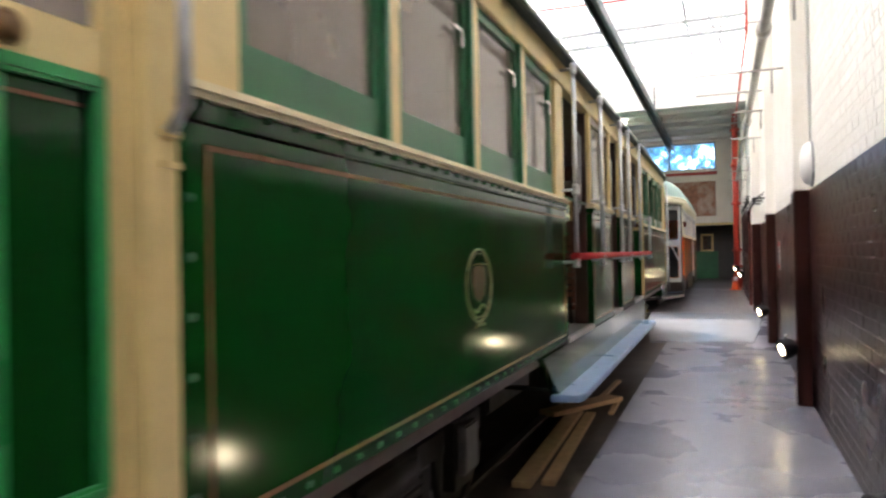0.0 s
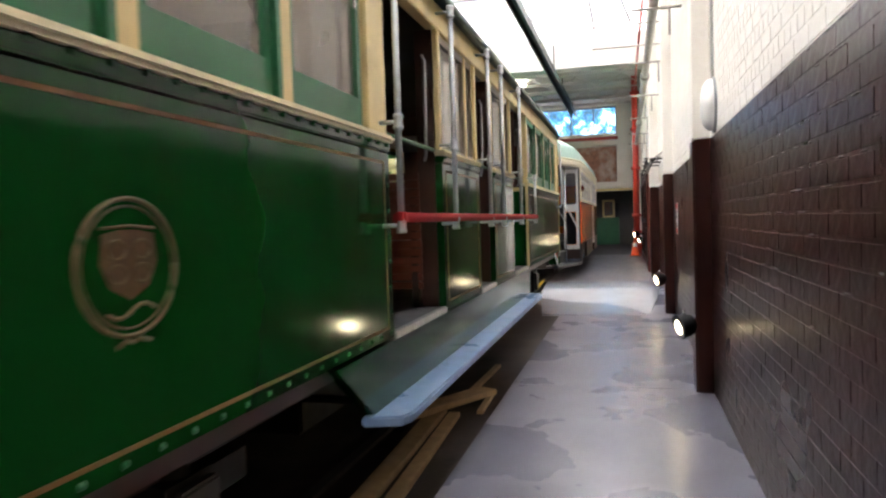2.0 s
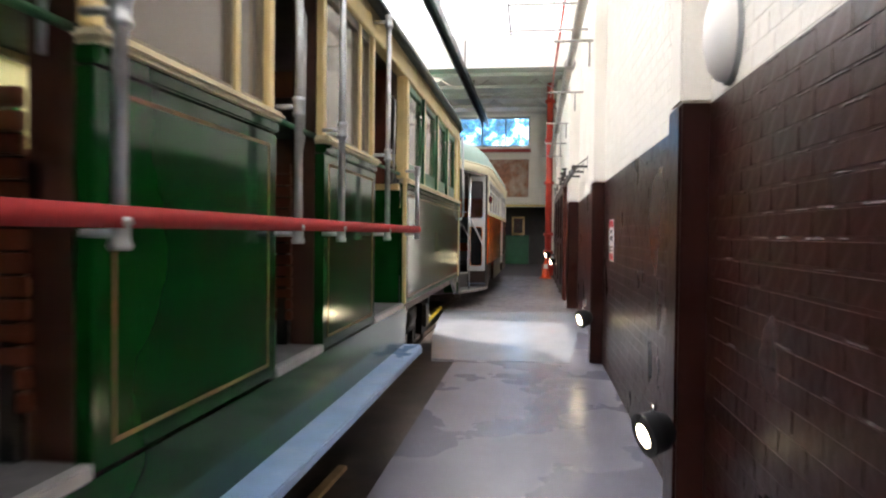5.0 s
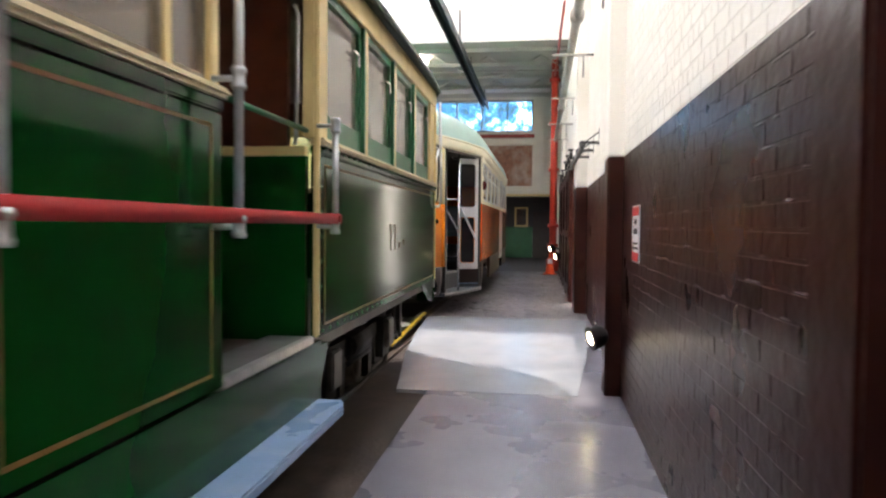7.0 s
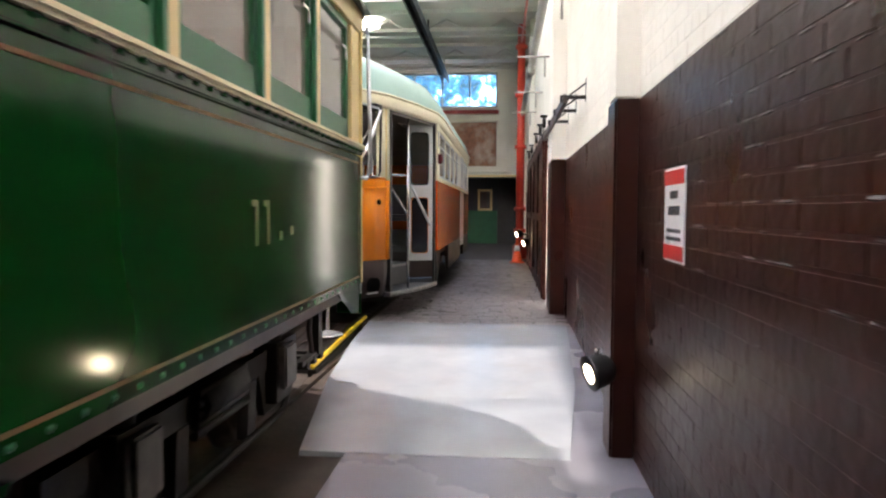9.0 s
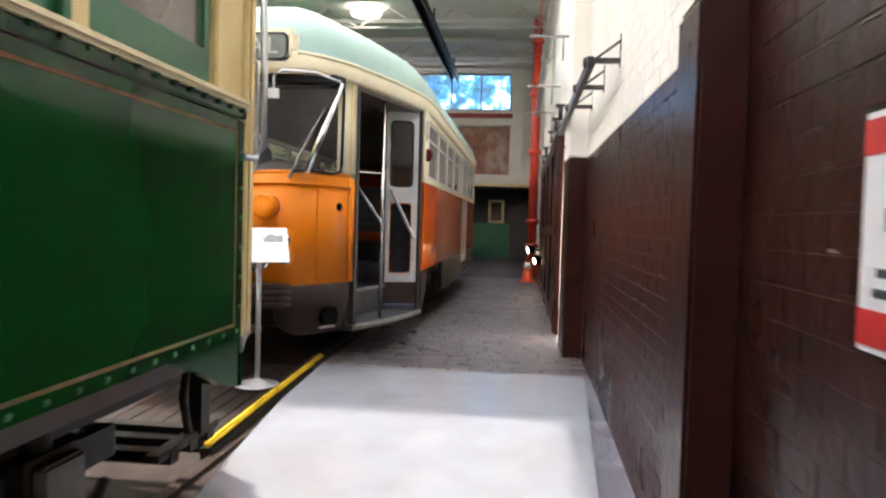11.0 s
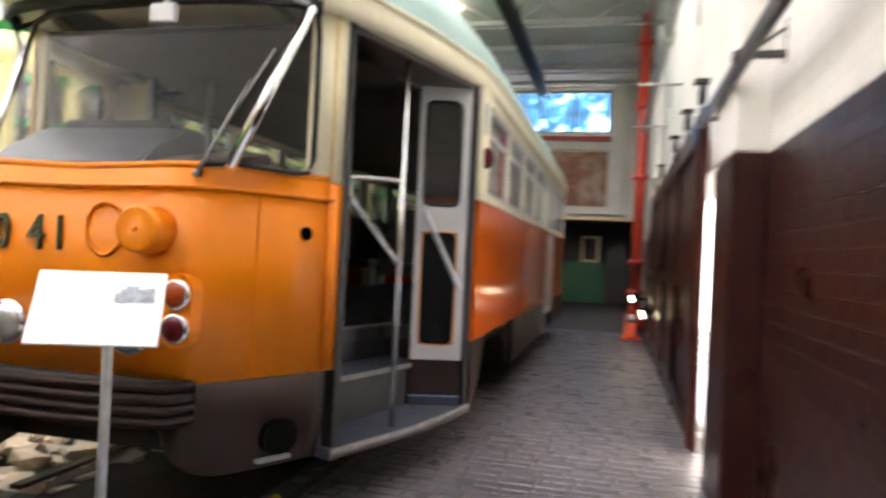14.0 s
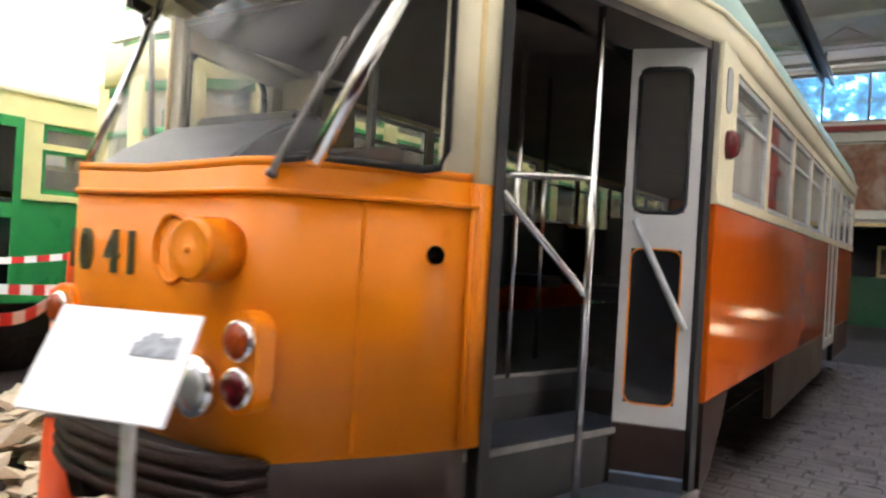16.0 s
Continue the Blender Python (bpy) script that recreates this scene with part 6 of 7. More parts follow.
# ---- other trams and the open bay ----
def bay_tram(cx, y0, y1, label, half=1.3, roof=2.85, front=False):
    """A green and cream tram seen across the hall, its green lifted as if in strong daylight."""
    tram = thing("tram", (cx, (y0 + y1) / 2, 0.0), label, "tram")
    x0, x1 = cx - half, cx + half
    nose = 0.9 if front else 0.0
    ya = y0 + nose
    belt, top = (1.66, roof - 0.20) if front else (1.80, 2.56)
    for xs, s in ((x1, 1), (x0, -1)):
        def bb(a, b, *r):
            return (min(xs - s * a, xs - s * b), max(xs - s * a, xs - s * b), *r)
        part("side_panel", boxes(bb(0, 0.05, ya, y1, 0.80, belt)), GREEN_LIFTED, tram, bevel=0.006)
        part("waist_rail", boxes(bb(-0.02, 0.06, ya, y1, belt, belt + 0.07)), YELLOW_CREAM, tram, bevel=0.008)
        part("cant_rail", boxes(bb(-0.01, 0.06, ya, y1, top, roof)), YELLOW_CREAM, tram, bevel=0.01)
        n = max(3, int((y1 - ya) / 0.85))
        step = (y1 - ya) / n
        for i in range(n + 1):
            part("window_post", boxes(bb(0.0, 0.06, ya + i * step - 0.09, ya + i * step + 0.09, belt + 0.07, top)), YELLOW_CREAM, tram)
        for i in range(n):
            a, b = ya + i * step + 0.09, ya + (i + 1) * step - 0.09
            w = part("window", frame_bm(*bb(0.015, 0.05, a, b, belt + 0.07, top), 0.04, 0.05, 0.05), GREEN_LIFTED, tram)
            part("transom", boxes(bb(0.012, 0.048, a, b, top - 0.25, top - 0.19)), YELLOW_CREAM, w)
            part("lower_head", boxes(bb(0.014, 0.048, a + 0.04, b - 0.04, top - 0.285, top - 0.25)), GREEN_LIFTED, w)
            part("pane", boxes(bb(0.03, 0.036, a + 0.04, b - 0.04, belt + 0.12, top - 0.05)), GLASS, w)
    if not front:
        for y in (y0, y1):
            part("end_panel", boxes((x0, x1, y - 0.03, y + 0.03, 0.80, belt)), GREEN_LIFTED, tram)
            part("end_top", boxes((x0, x1, y - 0.03, y + 0.03, belt, roof)), YELLOW_CREAM, tram)
    else:
        nose_line = [(x0, ya), (cx - half * 0.86, y0 + 0.35), (cx - half * 0.5, y0 + 0.08), (cx, y0), (cx + half * 0.5, y0 + 0.08), (cx + half * 0.86, y0 + 0.35), (x1, ya)]
        bm = bmesh.new()
        wall_strip(bm, nose_line, 0.75, belt, 0.05)
        part("dash", bm, GREEN_LIFTED, tram, "curved green dash")
        bm = bmesh.new()
        wall_strip(bm, inset_line(nose_line, -0.02), belt, belt + 0.08, 0.08)
        part("dash_sill", bm, YELLOW_CREAM, tram)
        bm = bmesh.new()
        wall_strip(bm, nose_line, top - 0.05, roof + 0.06, 0.05)
        part("front_fascia", bm, YELLOW_CREAM, tram)
        for x, y in nose_line:
            part("front_post", boxes((x - 0.09, x + 0.09, y, y + 0.08, belt + 0.08, top)), YELLOW_CREAM, tram, bevel=0.01)
        bm = bmesh.new()
        wall_strip(bm, inset_line(nose_line, 0.03), belt + 0.08, top, 0.006)
        part("front_glass", bm, GLASS, tram)
        for z0, z1 in ((top - 0.13, top), (belt + 0.08, belt + 0.14), (belt + 0.66, belt + 0.72)):
            bm = bmesh.new()
            wall_strip(bm, inset_line(nose_line, 0.012), z0, z1, 0.015)
            part("front_rail", bm, GREEN_LIFTED, tram)
        bm = bmesh.new()
        wall_strip(bm, [(cx - 0.80, y0 + 0.5), (cx - 0.55, y0 + 0.2), (cx, y0 + 0.1), (cx + 0.55, y0 + 0.2), (cx + 0.80, y0 + 0.5)], roof + 0.06, roof + 0.50, 0.3)
        hood = part("sign_hood", bm, GREEN_LIFTED, tram, "green destination hood")
        part("sign_face", boxes((cx - 0.55, cx + 0.55, y0 + 0.08, y0 + 0.14, roof + 0.15, roof + 0.38)), PAPER, hood)
        part("tail_panel", boxes((x0, x1, y1 - 0.05, y1, 0.8, roof)), YELLOW_CREAM, tram)
    bm = bmesh.new()
    prof = [(-half - 0.04, roof), (-half * 0.9, roof + 0.12), (-half * 0.55, roof + 0.25), (0, roof + 0.30)]
    prof = prof + [(-a, b) for a, b in prof[-2::-1]]
    prism(bm, [(cx + a, b) for a, b in prof] + [(cx + a, b - 0.04) for a, b in prof[::-1]], "y", ya - 0.1, y1 + 0.1)
    part("roof", bm, GREEN_LIFTED if front else CREAM_PALE, tram)
    part("floor", boxes((x0 + 0.05, x1 - 0.05, ya, y1, 0.78, 0.86)), DARK_WOOD, tram)
    # dark lengthwise panel and ceiling, added so that the windows look dark inside
    part("seat_backs", boxes((cx - 0.5, cx - 0.45, ya + 0.6, y1 - 0.3, 0.86, 2.25)), DARK_WOOD, tram)
    part("ceiling_lining", boxes((x0 + 0.06, x1 - 0.06, ya + 0.1, y1 - 0.1, 2.60, 2.64)), DARK_WOOD, tram)
    part("underframe", boxes((x0 + 0.25, x1 - 0.25, ya + 0.3, y1 - 0.3, 0.45, 0.78)), UNDER, tram)
    for y in (ya + 1.6, ya + 2.8, y1 - 2.8, y1 - 1.6):
        for s in (-1, 1):
            bm = bmesh.new()
            lathe(bm, (cx + s * 0.66, y, 0.36), (s, 0, 0), [(0, 0.05), (0, 0.36), (0.1, 0.34), (0.1, 0.1), (0.13, 0.0)], 20)
            part("wheel", bm, WHEEL, tram)
    return tram


bay_tram(-7.75, 8.56, 19.96, "green and yellow-cream tram on the far track, its green lifted for daylight")
bay_tram(-4.70, 1.2, 13.4, "green and cream tram with large windows on the next track")
bay_tram(-4.52, 18.05, 28.5, "green tram with a rounded front and destination hood", half=1.2, roof=3.0, front=True)


def far_doorway():
    """The open doorway at the end of the far tram, closed with framed near-black panes."""
    d = tagged(new("door_2"), "green framed doorway on the far tram, its dark opening painted on panes", "door", kind="structure")
    d.location = (-6.45, 17.8, 0.8)
    for y in (17.32, 17.72):
        leaf = part("leaf", frame_bm(-6.448, -6.41, y, y + 0.38, 0.82, 2.58, 0.07, 0.12, 0.10), GREEN_LIFTED, d)
        # near-black sheet painted for the unlit opening
        part("lower_pane", boxes((-6.44, -6.43, y + 0.07, y + 0.31, 0.94, 2.48)), GLASS_UNLIT, leaf)
        part("mid_rail", boxes((-6.446, -6.412, y + 0.07, y + 0.31, 1.62, 1.76)), GREEN_LIFTED, leaf)


far_doorway()


def rails():
    for cx in (-1.55, -4.7, -7.75):
        for s in (-1, 1):
            x = cx + s * 0.7175
            if cx > -2:
                bm = boxes((x - 0.035, x + 0.035, Y0 + 0.1, 16.7, -0.03, 0.0), (x - 0.035, x + 0.035, 16.8, 33.8, 0.11, 0.135))
            else:
                bm = boxes((x - 0.035, x + 0.035, Y0 + 0.1, 33.8, -0.03, 0.03))
            solid("rail_track", bm, WHEEL, "dull steel tram rail sunk in the floor", "rail", "tram rails", kind="structure")


rails()


def pit_boards():
    pit = tagged(new("floor_pit_cover"), "dirty timber boards over the pit between the rails", "floor", kind="structure")
    pit.location = (-1.7, 15, 0)
    x = -2.5
    while x < -0.98:
        w = 0.098 + 0.008 * random.random()
        bm = bmesh.new()
        h = 0.004 * random.random()
        a, b = 14.80 + 0.03 * random.random(), 16.74
        prism(bm, [(a, 0.035 * (a - 12.75) - 0.06), (b, 0.035 * (b - 12.75) - 0.06), (b, 0.035 * (b - 12.75) - 0.018 + h), (a, 0.035 * (a - 12.75) - 0.018 + h)], "x", x, x + w)
        part("board", bm, BOARD, pit)
        x += w + 0.012
    part("bearer", boxes((-2.5, -0.94, 14.86, 14.98, -0.03, 0.008), (-2.5, -0.94, 16.5, 16.62, -0.03, 0.06)), JOINT, pit, "dusty bearer under the boards")
    bar = thing("pit_edge_bar", (-0.885, 15.9, 0), "yellow painted timber edge beside the tracks", "kerb")
    for a, b in ((14.7, 15.88), (15.89, 17.1)):
        bm = bmesh.new()
        za, zb = 0.035 * (a - 12.75), 0.035 * (b - 12.75)
        prism(bm, [(a, za - 0.03), (b, zb - 0.028), (b, zb + 0.018), (a, za + 0.012)], "x", -0.908, -0.862)
        part("bar", bm, YELLOW, bar, bevel=0.012)
        bm = bmesh.new()
        prism(bm, [(a, -0.06), (b, -0.06), (b, zb - 0.03), (a, za - 0.032)], "x", -0.925, -0.85)
        part("bearer", bm, UNDER, bar, "dark oily timber bearer")


pit_boards()


def offcut(a, b, w, h, z, tilt=0.0):
    a, b = Vector((*a, 0)), Vector((*b, 0))
    d = (b - a).normalized()
    L = (b - a).length
    t = thing("timber_offcut", ((a.x + b.x) / 2, (a.y + b.y) / 2, z), "raw timber offcut lying on the dirt beside the tram", "timber", "timber offcuts")
    bm = bmesh.new()
    box(bm, -L / 2, L / 2, -w / 2, w / 2, 0, h)
    bmesh.ops.rotate(bm, verts=bm.verts[:], cent=(0, 0, 0), matrix=Matrix.Rotation(math.atan2(d.y, d.x), 3, "Z") @ Matrix.Rotation(tilt, 3, "Y"))
    bmesh.ops.translate(bm, verts=bm.verts[:], vec=((a.x + b.x) / 2, (a.y + b.y) / 2, z))
    part("plank", bm, TIMBER, t, bevel=0.004)


offcut((-0.50, 4.85), (-0.58, 7.15), 0.13, 0.045, -0.03)
offcut((-0.34, 4.95), (-0.43, 7.05), 0.09, 0.04, -0.03)
offcut((-0.78, 6.75), (-0.28, 7.65), 0.19, 0.045, 0.016)
offcut((-0.25, 7.15), (-0.27, 7.85), 0.05, 0.03, -0.03)
offcut((-0.46, 7.75), (-0.42, 8.9), 0.06, 0.03, -0.03)


def info_stand():
    s = thing("sign_stand", (-1.07, 15.98, 0.10), "white information board on a steel floor stand", "sign stand")
    tl, tr, br, bl = Vector((-1.35, 15.93, 1.340)), Vector((-0.885, 16.06, 1.345)), Vector((-0.795, 15.89, 1.092)), Vector((-1.255, 15.76, 1.085))
    n = (tr - tl).cross(bl - tl).normalized()
    if n.y > 0:
        n = -n
    bm = bmesh.new()
    v = [bm.verts.new(p + n * k) for k in (0, -0.012) for p in (tl, tr, br, bl)]
    for q in ((0, 1, 2, 3), (7, 6, 5, 4), (0, 4, 5, 1), (1, 5, 6, 2), (2, 6, 7, 3), (3, 7, 4, 0)):
        bm.faces.new([v[i] for i in q])
    board = part("board", bm, PAPER, s)

    def on(u, w):
        return tl + (tr - tl) * u + (bl - tl) * w + n * 0.003

    def patch(name, cells, m, label=""):
        bm = bmesh.new()
        for u0, u1, w0, w1 in cells:
            bm.faces.new([bm.verts.new(p) for p in (on(u0, w0), on(u1, w0), on(u1, w1), on(u0, w1))])
        part(name, bm, m, board, label)
    patch("photo", [(0.62, 0.90, 0.30, 0.43), (0.66, 0.86, 0.24, 0.30), (0.70, 0.80, 0.20, 0.24), (0.86, 0.93, 0.22, 0.43)], PRINT_GREY, "small grey photograph")
    bm = bmesh.new()
    tube(bm, [(-1.07, 15.98, 0.12), (-1.07, 15.98, 1.19)], 0.02, 12)
    part("post", bm, STEEL, s)
    bm = bmesh.new()
    lathe(bm, (-1.07, 15.98, 0.112), (0, 0, 1), [(0, 0.17), (0.012, 0.17), (0.022, 0.15), (0.05, 0.03), (0.06, 0.022)], 32)
    part("base", bm, STEEL, s, "round brushed steel foot", )


info_stand()


def bollard(x, y, z, flat=False):
    b = thing("bollard", (x, y, z), "orange and white plastic bollard" if flat else "orange plastic bollard with a grey reflective band", "bollard", "barrier bollards")
    bm = bmesh.new()
    if flat:
        lathe(bm, (x, y, z), (0, 0, 1), [(0, 0.06), (0.55, 0.055), (0.55, 0.055)], 16)
        lathe(bm, (x, y, z), (0, 0, 1), [(0.74, 0.055), (0.98, 0.05), (1.0, 0.0)], 16)
    else:
        lathe(bm, (x, y, z), (0, 0, 1), [(0, 0.14), (0.03, 0.14), (0.05, 0.085), (0.52, 0.075), (0.53, 0.068), (0.80, 0.064), (0.81, 0.075), (1.0, 0.07), (1.01, 0.05), (1.04, 0.05), (1.05, 0.078), (1.10, 0.078), (1.13, 0.04), (1.13, 0.0)], 20)
    part("body", bm, PLASTIC_ORANGE, b)
    bm = bmesh.new()
    if flat:
        lathe(bm, (x, y, z), (0, 0, 1), [(0.55, 0.056), (0.74, 0.055)], 16)
    else:
        lathe(bm, (x, y, z), (0, 0, 1), [(0.54, 0.070), (0.79, 0.067)], 20)
    part("band", bm, PAPER if flat else REFLECT, b)


bollard(-2.46, 16.53, 0.18)
bollard(-1.93, 15.87, 0.17)
bollard(-4.40, 17.58, 0.40, True)


def tape(a, b):
    t = thing("barrier_tape", ((a[0] + b[0]) / 2, (a[1] + b[1]) / 2, 0.9), "red and white striped barrier tape strung between bollards", "tape", "barrier tapes")
    a, b = Vector(a), Vector(b)
    n = max(6, int((b - a).length / 0.09))
    for k, m in ((0, SIGN_RED), (1, PAPER)):
        bm = bmesh.new()
        for i in range(k, n, 2):
            p, q = a.lerp(b, i / n), a.lerp(b, (i + 1) / n)
            sag = lambda f: -0.25 * f * (1 - f)
            p.z += sag(i / n)
            q.z += sag((i + 1) / n)
            box_v = [p, q, q + Vector((0, 0, 0.05)), p + Vector((0, 0, 0.05))]
            off = Vector((0.002, 0.002, 0))
            vs = [bm.verts.new(w) for w in box_v] + [bm.verts.new(w + off) for w in box_v]
            for qd in ((0, 1, 2, 3), (7, 6, 5, 4), (0, 4, 5, 1), (2, 6, 7, 3)):
                bm.faces.new([vs[j] for j in qd])
        part("stripe", bm, m, t, "red stripes" if k == 0 else "white stripes", kind="stuff")


tape((-1.97, 15.93, 1.23), (-2.44, 16.47, 1.24))
tape((-2.50, 16.56, 1.25), (-5.6, 16.1, 1.25))
tape((-4.40, 17.58, 1.33), (-6.2, 16.4, 1.25))


def rubble():
    heap = thing("rubble", (-3.6, 17.6, 0.0), "heap of broken pale stones and earth", "rubble", kind="stuff")
    rnd = random.Random(5)
    bm = bmesh.new()
    for i in range(760):
        x, y = rnd.uniform(-6.0, -2.15), rnd.uniform(15.2, 18.9)
        if (x > -2.62 and y < 16.75) or (x > -2.9 and y < 16.0):
            continue
        rise = 0.30 * max(0.0, 1.0 - math.dist((x, y), (-4.2, 17.3)) / 1.7)
        r = rnd.uniform(0.05, 0.20)
        v = []
        m = Matrix.LocRotScale((x, y, rise + rnd.uniform(0.0, 0.10)), Euler((rnd.uniform(-0.5, 0.5), rnd.uniform(-0.5, 0.5), rnd.uniform(0, 6))), (r, r * rnd.uniform(0.5, 1.0), r * rnd.uniform(0.18, 0.45)))
        geo = bmesh.ops.create_icosphere(bm, subdivisions=1, radius=1.0, matrix=m)
        for w in geo["verts"]:
            w.co += Vector((rnd.uniform(-1, 1), rnd.uniform(-1, 1), rnd.uniform(-1, 1))) * r * 0.22
    part("stones", bm, STONE, heap, kind="stuff")


rubble()


def traffic_cone(x, y, z):
    c = thing("traffic_cone", (x, y, z), "small orange traffic cone by the wall", "traffic cone")
    bm = bmesh.new()
    lathe(bm, (x, y, z), (0, 0, 1), [(0.02, 0.15), (0.06, 0.13), (0.30, 0.075)], 18)
    lathe(bm, (x, y, z), (0, 0, 1), [(0.44, 0.055), (0.62, 0.02), (0.62, 0.0)], 18)
    part("cone", bm, PLASTIC_ORANGE, c)
    part("foot", boxes((x - 0.18, x + 0.18, y - 0.18, y + 0.18, z, z + 0.03)), PLASTIC_ORANGE, c, bevel=0.01)
    bm = bmesh.new()
    lathe(bm, (x, y, z), (0, 0, 1), [(0.30, 0.077), (0.44, 0.057)], 18)
    part("collar", bm, PAPER, c, "white reflective collar")


traffic_cone(1.12, 26.6, 0.13)


def far_store():
    d = thing("store_cabinet", (0.0, 37.1, 0.12), "green lower doors with cream framed glass in the dim far bay", "cabinet")
    part("lower", boxes((-1.0, 0.50, 37.0, 37.4, 0.12, 1.45)), GREEN_LIGHT, d, bevel=0.01)
    part("frame", boxes((-0.28, -0.20, 37.0, 37.06, 1.45, 2.3), (0.22, 0.30, 37.0, 37.06, 1.45, 2.3), (-0.20, 0.22, 37.0, 37.06, 2.22, 2.3), (-0.20, 0.22, 37.0, 37.06, 1.45, 1.53)), CREAM, d)
    part("glass", boxes((-0.20, 0.22, 37.02, 37.03, 1.53, 2.22)), GLASS, d)
    k = thing("dark_cupboard", (0.85, 37.2, 0.12), "tall dark cupboard in the far corner", "cupboard")
    part("body", boxes((0.52, 1.22, 37.0, 37.5, 0.12, 2.1)), DARK_IRON, k, bevel=0.01)
    part("door", boxes((0.54, 0.86, 36.98, 37.0, 0.2, 2.05)), DARK_IRON, k)
    part("door", boxes((0.88, 1.20, 36.98, 37.0, 0.2, 2.05)), DARK_IRON, k)


far_store()


# ---- bricks and setts ----
def brick_rows(z0, z1, y0, y1, skip, short=0.1175):
    """English bond: rows of stretchers and rows of headers. Gives (y, z, length)."""
    out = []
    row = 0
    z = z0
    while z < z1 - 0.02:
        L = 0.235 if row % 2 == 0 else short
        y = y0 - (short / 2 if row % 2 else 0.0)
        while y < y1:
            a, b = max(y, y0), min(y + L, y1)
            if b - a > 0.03 and not any(a < q and b > p for p, q in skip):
                out.append((a, b, z, row))
            y += L
        z += 0.0868
        row += 1
    return out


PIERS = [(3.27, 3.53), (7.93, 8.19), (12.82, 13.10), (17.68, 18.41)]


def brick_verts(y0, y1, z0, z1, x, proud, rnd, side=0.0025):
    j, c = 0.0025, 0.006
    a, b, p, q = y0 + side, y1 - side, z0 + j, z1 - j
    t = [rnd.uniform(-0.0004, 0.0004) for _ in range(4)]
    f = x - proud
    return [(x + 0.012, a, p), (x + 0.012, b, p), (x + 0.012, b, q), (x + 0.012, a, q),
            (f + t[0], a + side * 2, p + c), (f + t[1], b - side * 2, p + c), (f + t[2], b - side * 2, q - c), (f + t[3], a + side * 2, q - c)]


BRICK_FACES = [(0, 4, 7, 3), (1, 2, 6, 5), (0, 1, 5, 4), (3, 7, 6, 2), (4, 5, 6, 7)]


def brickwork(parent_name, z0, z1, y0, y1, material, near, parent_label, short=0.1175, lips=False):
    rnd = random.Random(11)
    wall = tagged(new(parent_name), parent_label, "wall", kind="structure")
    wall.location = (WX, (y0 + y1) / 2, z0)
    rows = brick_rows(z0, z1, y0, y1, PIERS, short)
    shapes = {}
    verts, faces = [], []
    count = 0
    for a, b, z, row in rows:
        proud = rnd.uniform(0.0007, 0.0019) if lips else rnd.uniform(0.0005, 0.0013)
        if lips and rnd.random() < (0.75 if z > 1.35 else 0.40 if z > 0.9 else 0.04):
            # a thick run of paint along the joint
            u, w = a + rnd.uniform(0.0, 0.11), b - rnd.uniform(0.0, 0.11)
            h, d = rnd.uniform(0.004, 0.010), rnd.uniform(0.003, 0.0065)
            n, zt = len(verts), z + 0.0868
            if w - u > 0.03:
                k = max(3, int((w - u) / 0.022))
                for i in range(k + 1):
                    yy = u + (w - u) * i / k
                    e = 0.0 if i in (0, k) else d * rnd.uniform(0.25, 1.3)
                    g = rnd.uniform(-0.0015, 0.0015)
                    verts += [(WX + 0.004, yy, zt - h + g), (WX + 0.001 - e, yy, zt - h * 0.3 + g), (WX + 0.004, yy, zt + h + g)]
                for i in range(k):
                    q = n + 3 * i
                    faces += [(q, q + 1, q + 4, q + 3), (q + 1, q + 2, q + 5, q + 4)]
        full = abs((b - a) - (0.235 if row % 2 == 0 else short)) < 0.002
        if full and near(a, z) and count < 300:
            key = (row % 2, rnd.randrange(5))
            if key not in shapes:
                me = bpy.data.meshes.new("brick")
                L = 0.235 if row % 2 == 0 else short
                me.from_pydata(brick_verts(-L / 2, L / 2, -0.0434, 0.0434, 0.0, rnd.uniform(0.0007, 0.0019) if lips else rnd.uniform(0.0005, 0.0013), rnd, 0.0009 if lips else 0.0025), [], BRICK_FACES)
                me.materials.append(material)
                shapes[key] = me
            ob = new("brick", shapes[key])
            ob.parent = wall
            ob.location = (0, (a + b) / 2 - wall.location.y, z + 0.0434 - z0)
            count += 1
        else:
            n = len(verts)
            verts += brick_verts(a, b, z, min(z + 0.0868, z1), WX, proud, rnd, 0.0009 if lips else 0.0025)
            faces += [tuple(n + i for i in f) for f in BRICK_FACES]
    me = bpy.data.meshes.new("brick_rest")
    me.from_pydata(verts, [], faces)
    me.materials.append(material)
    rest = new("brick_rest", me)
    rest.parent = wall
    rest.matrix_parent_inverse = Matrix.Translation(-wall.location)
    tagged(rest, kind="stuff")


brickwork("wall_dado", 0.0, DADO_Z, 0.5, 18.15, DADO, lambda y, z: 4.2 < y < 7.9 and z > 1.2, "dark brown gloss painted brick dado", 0.235, True)
brickwork("wall_upper", DADO_Z, 4.2, 0.5, 18.15, WHITE_BRICK, lambda y, z: 4.4 < y < 9.5 and z < 2.6, "white painted brickwork above the dado")


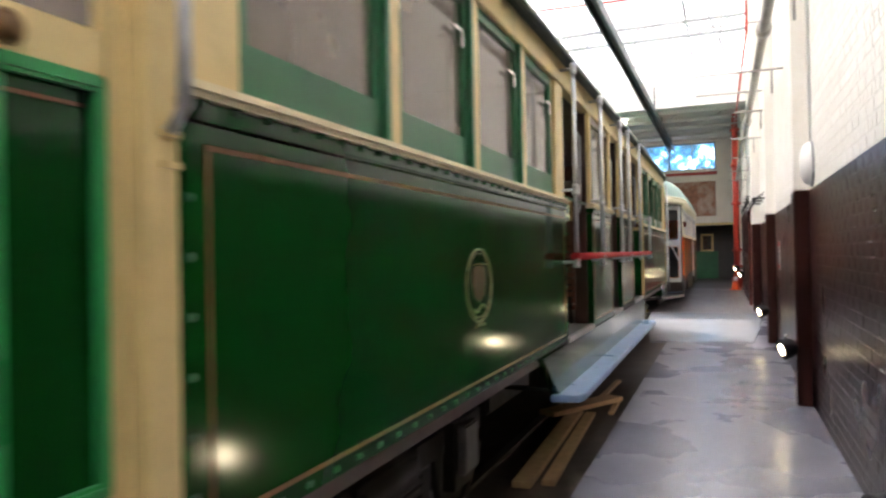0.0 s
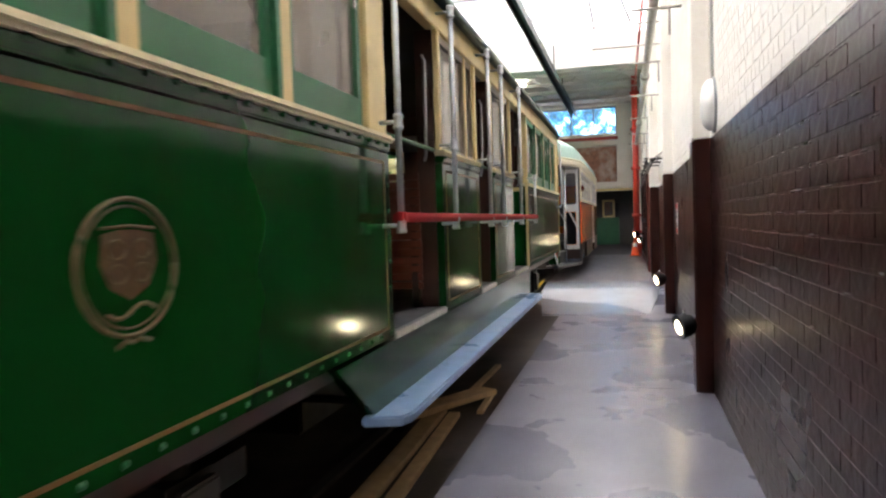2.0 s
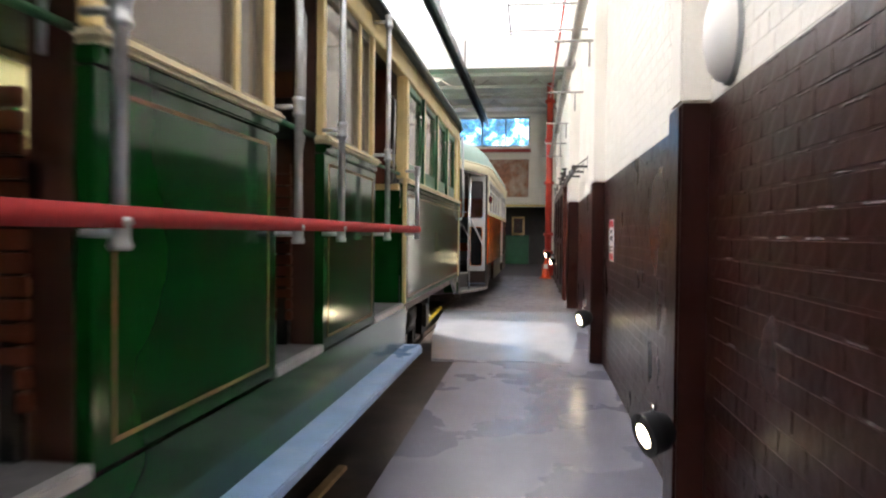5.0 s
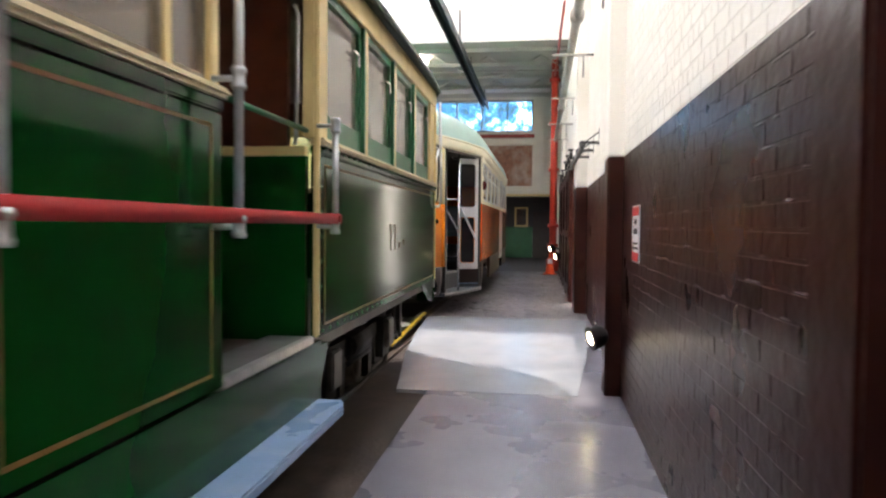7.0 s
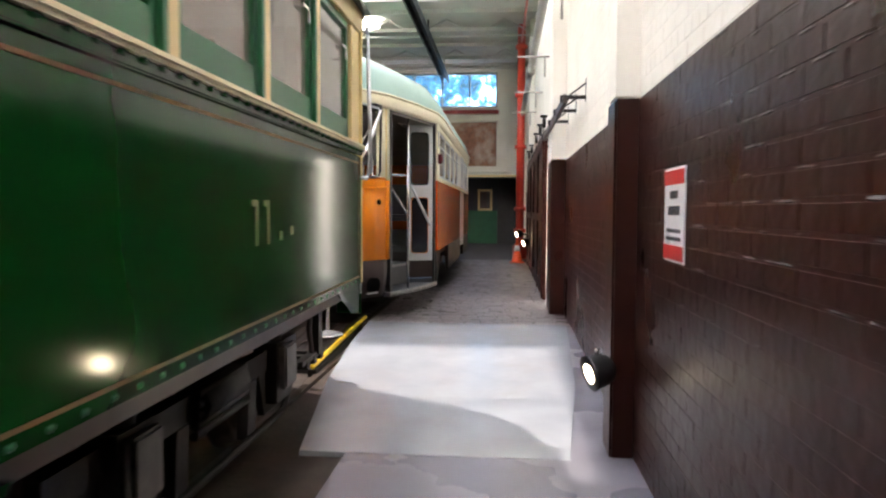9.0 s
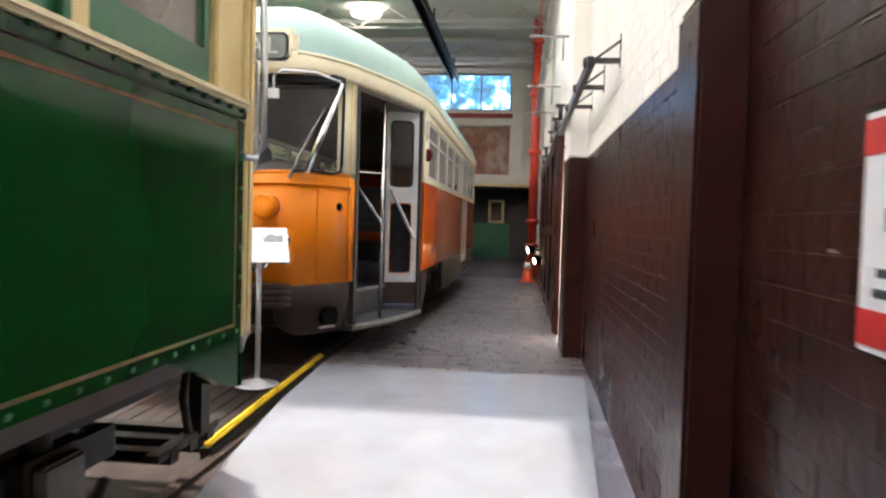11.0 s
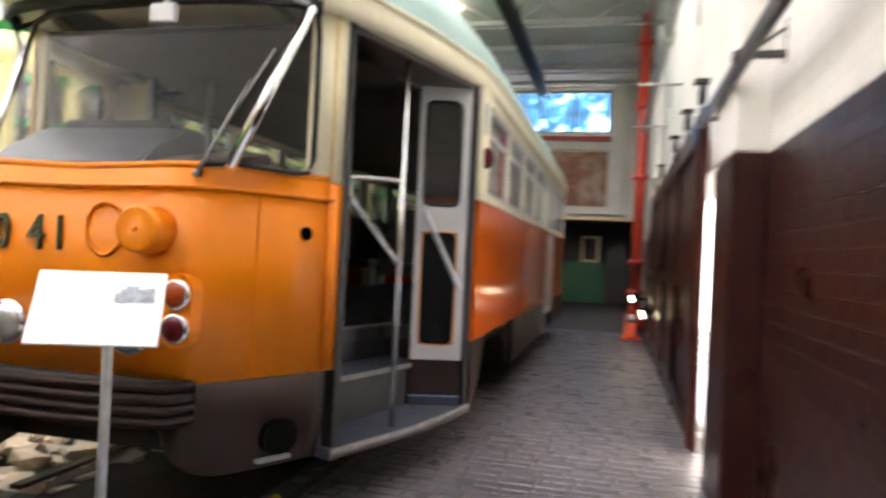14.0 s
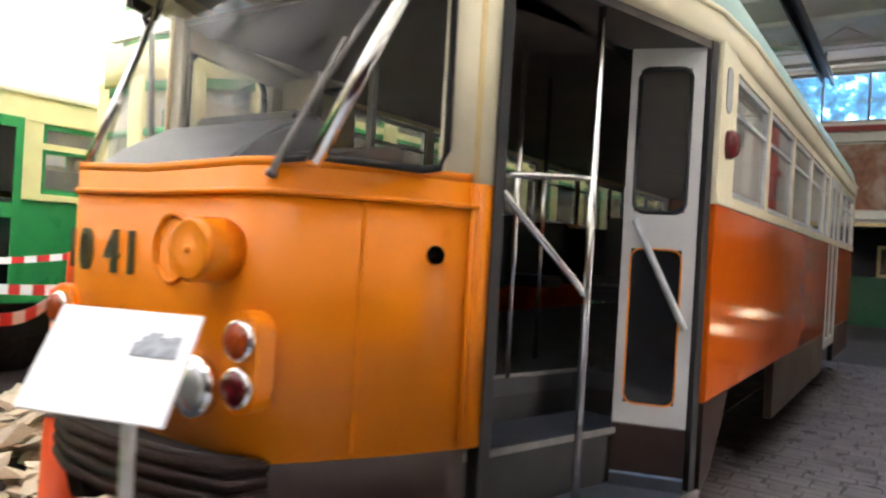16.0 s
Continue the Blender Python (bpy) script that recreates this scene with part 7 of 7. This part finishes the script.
def sett_floor():
    rnd = random.Random(3)
    floor = tagged(new("floor_setts"), "worn dark grey stone setts", "floor", kind="structure")
    floor.location = (0.6, 22, 0.12)
    shapes = []
    for i in range(6):
        h = [0.0035 + rnd.uniform(-0.0012, 0.0012) for _ in range(4)]
        x, y, c = 0.112, 0.057, 0.011
        me = bpy.data.meshes.new("sett")
        me.from_pydata([(-x, -y, 0), (x, -y, 0), (x, y, 0), (-x, y, 0), (-x + c, -y + c, h[0]), (x - c, -y + c, h[1]), (x - c, y - c, h[2]), (-x + c, y - c, h[3])], [],
                       [(0, 1, 5, 4), (1, 2, 6, 5), (2, 3, 7, 6), (3, 0, 4, 7), (4, 5, 6, 7)])
        me.materials.append(SETT)
        shapes.append(me)
    verts, faces = [], []
    count = 0
    y = 16.81
    while y < 27.5:
        deep = rnd.uniform(0.100, 0.132)
        x = -0.98 + rnd.uniform(0, 0.2)
        while x < 1.40:
            wide = rnd.uniform(0.15, 0.27)
            k = (wide / 0.228 * rnd.uniform(0.94, 1.0), deep / 0.117 * rnd.uniform(0.93, 1.0))
            mx, my = x + wide / 2, y + deep / 2
            place = (mx + rnd.uniform(-0.004, 0.004), my + rnd.uniform(-0.006, 0.006), 0.1245 + rnd.uniform(-0.003, 0.003))
            turn = (rnd.uniform(-0.02, 0.02), rnd.uniform(-0.012, 0.012), rnd.uniform(-0.03, 0.03))
            me = shapes[rnd.randrange(6)]
            if count < 300 and 16.9 < y < 20.2 and -0.1 < x < 1.4:
                ob = new("sett", me)
                ob.parent = floor
                ob.location = (place[0] - 0.6, place[1] - 22, place[2] - 0.12)
                ob.rotation_euler = turn
                ob.scale = (k[0], k[1], 1)
                count += 1
            else:
                n = len(verts)
                m = Matrix.LocRotScale(place, Euler(turn), (k[0], k[1], 1))
                verts += [tuple(m @ v.co) for v in me.vertices]
                faces += [tuple(n + i for i in p.vertices) for p in me.polygons]
            x += wide
        y += deep
    me = bpy.data.meshes.new("sett_rest")
    me.from_pydata(verts, [], faces)
    me.materials.append(SETT)
    rest = new("sett_rest", me)
    rest.parent = floor
    rest.matrix_parent_inverse = Matrix.Translation(-floor.location)
    tagged(rest, kind="stuff")


sett_floor()
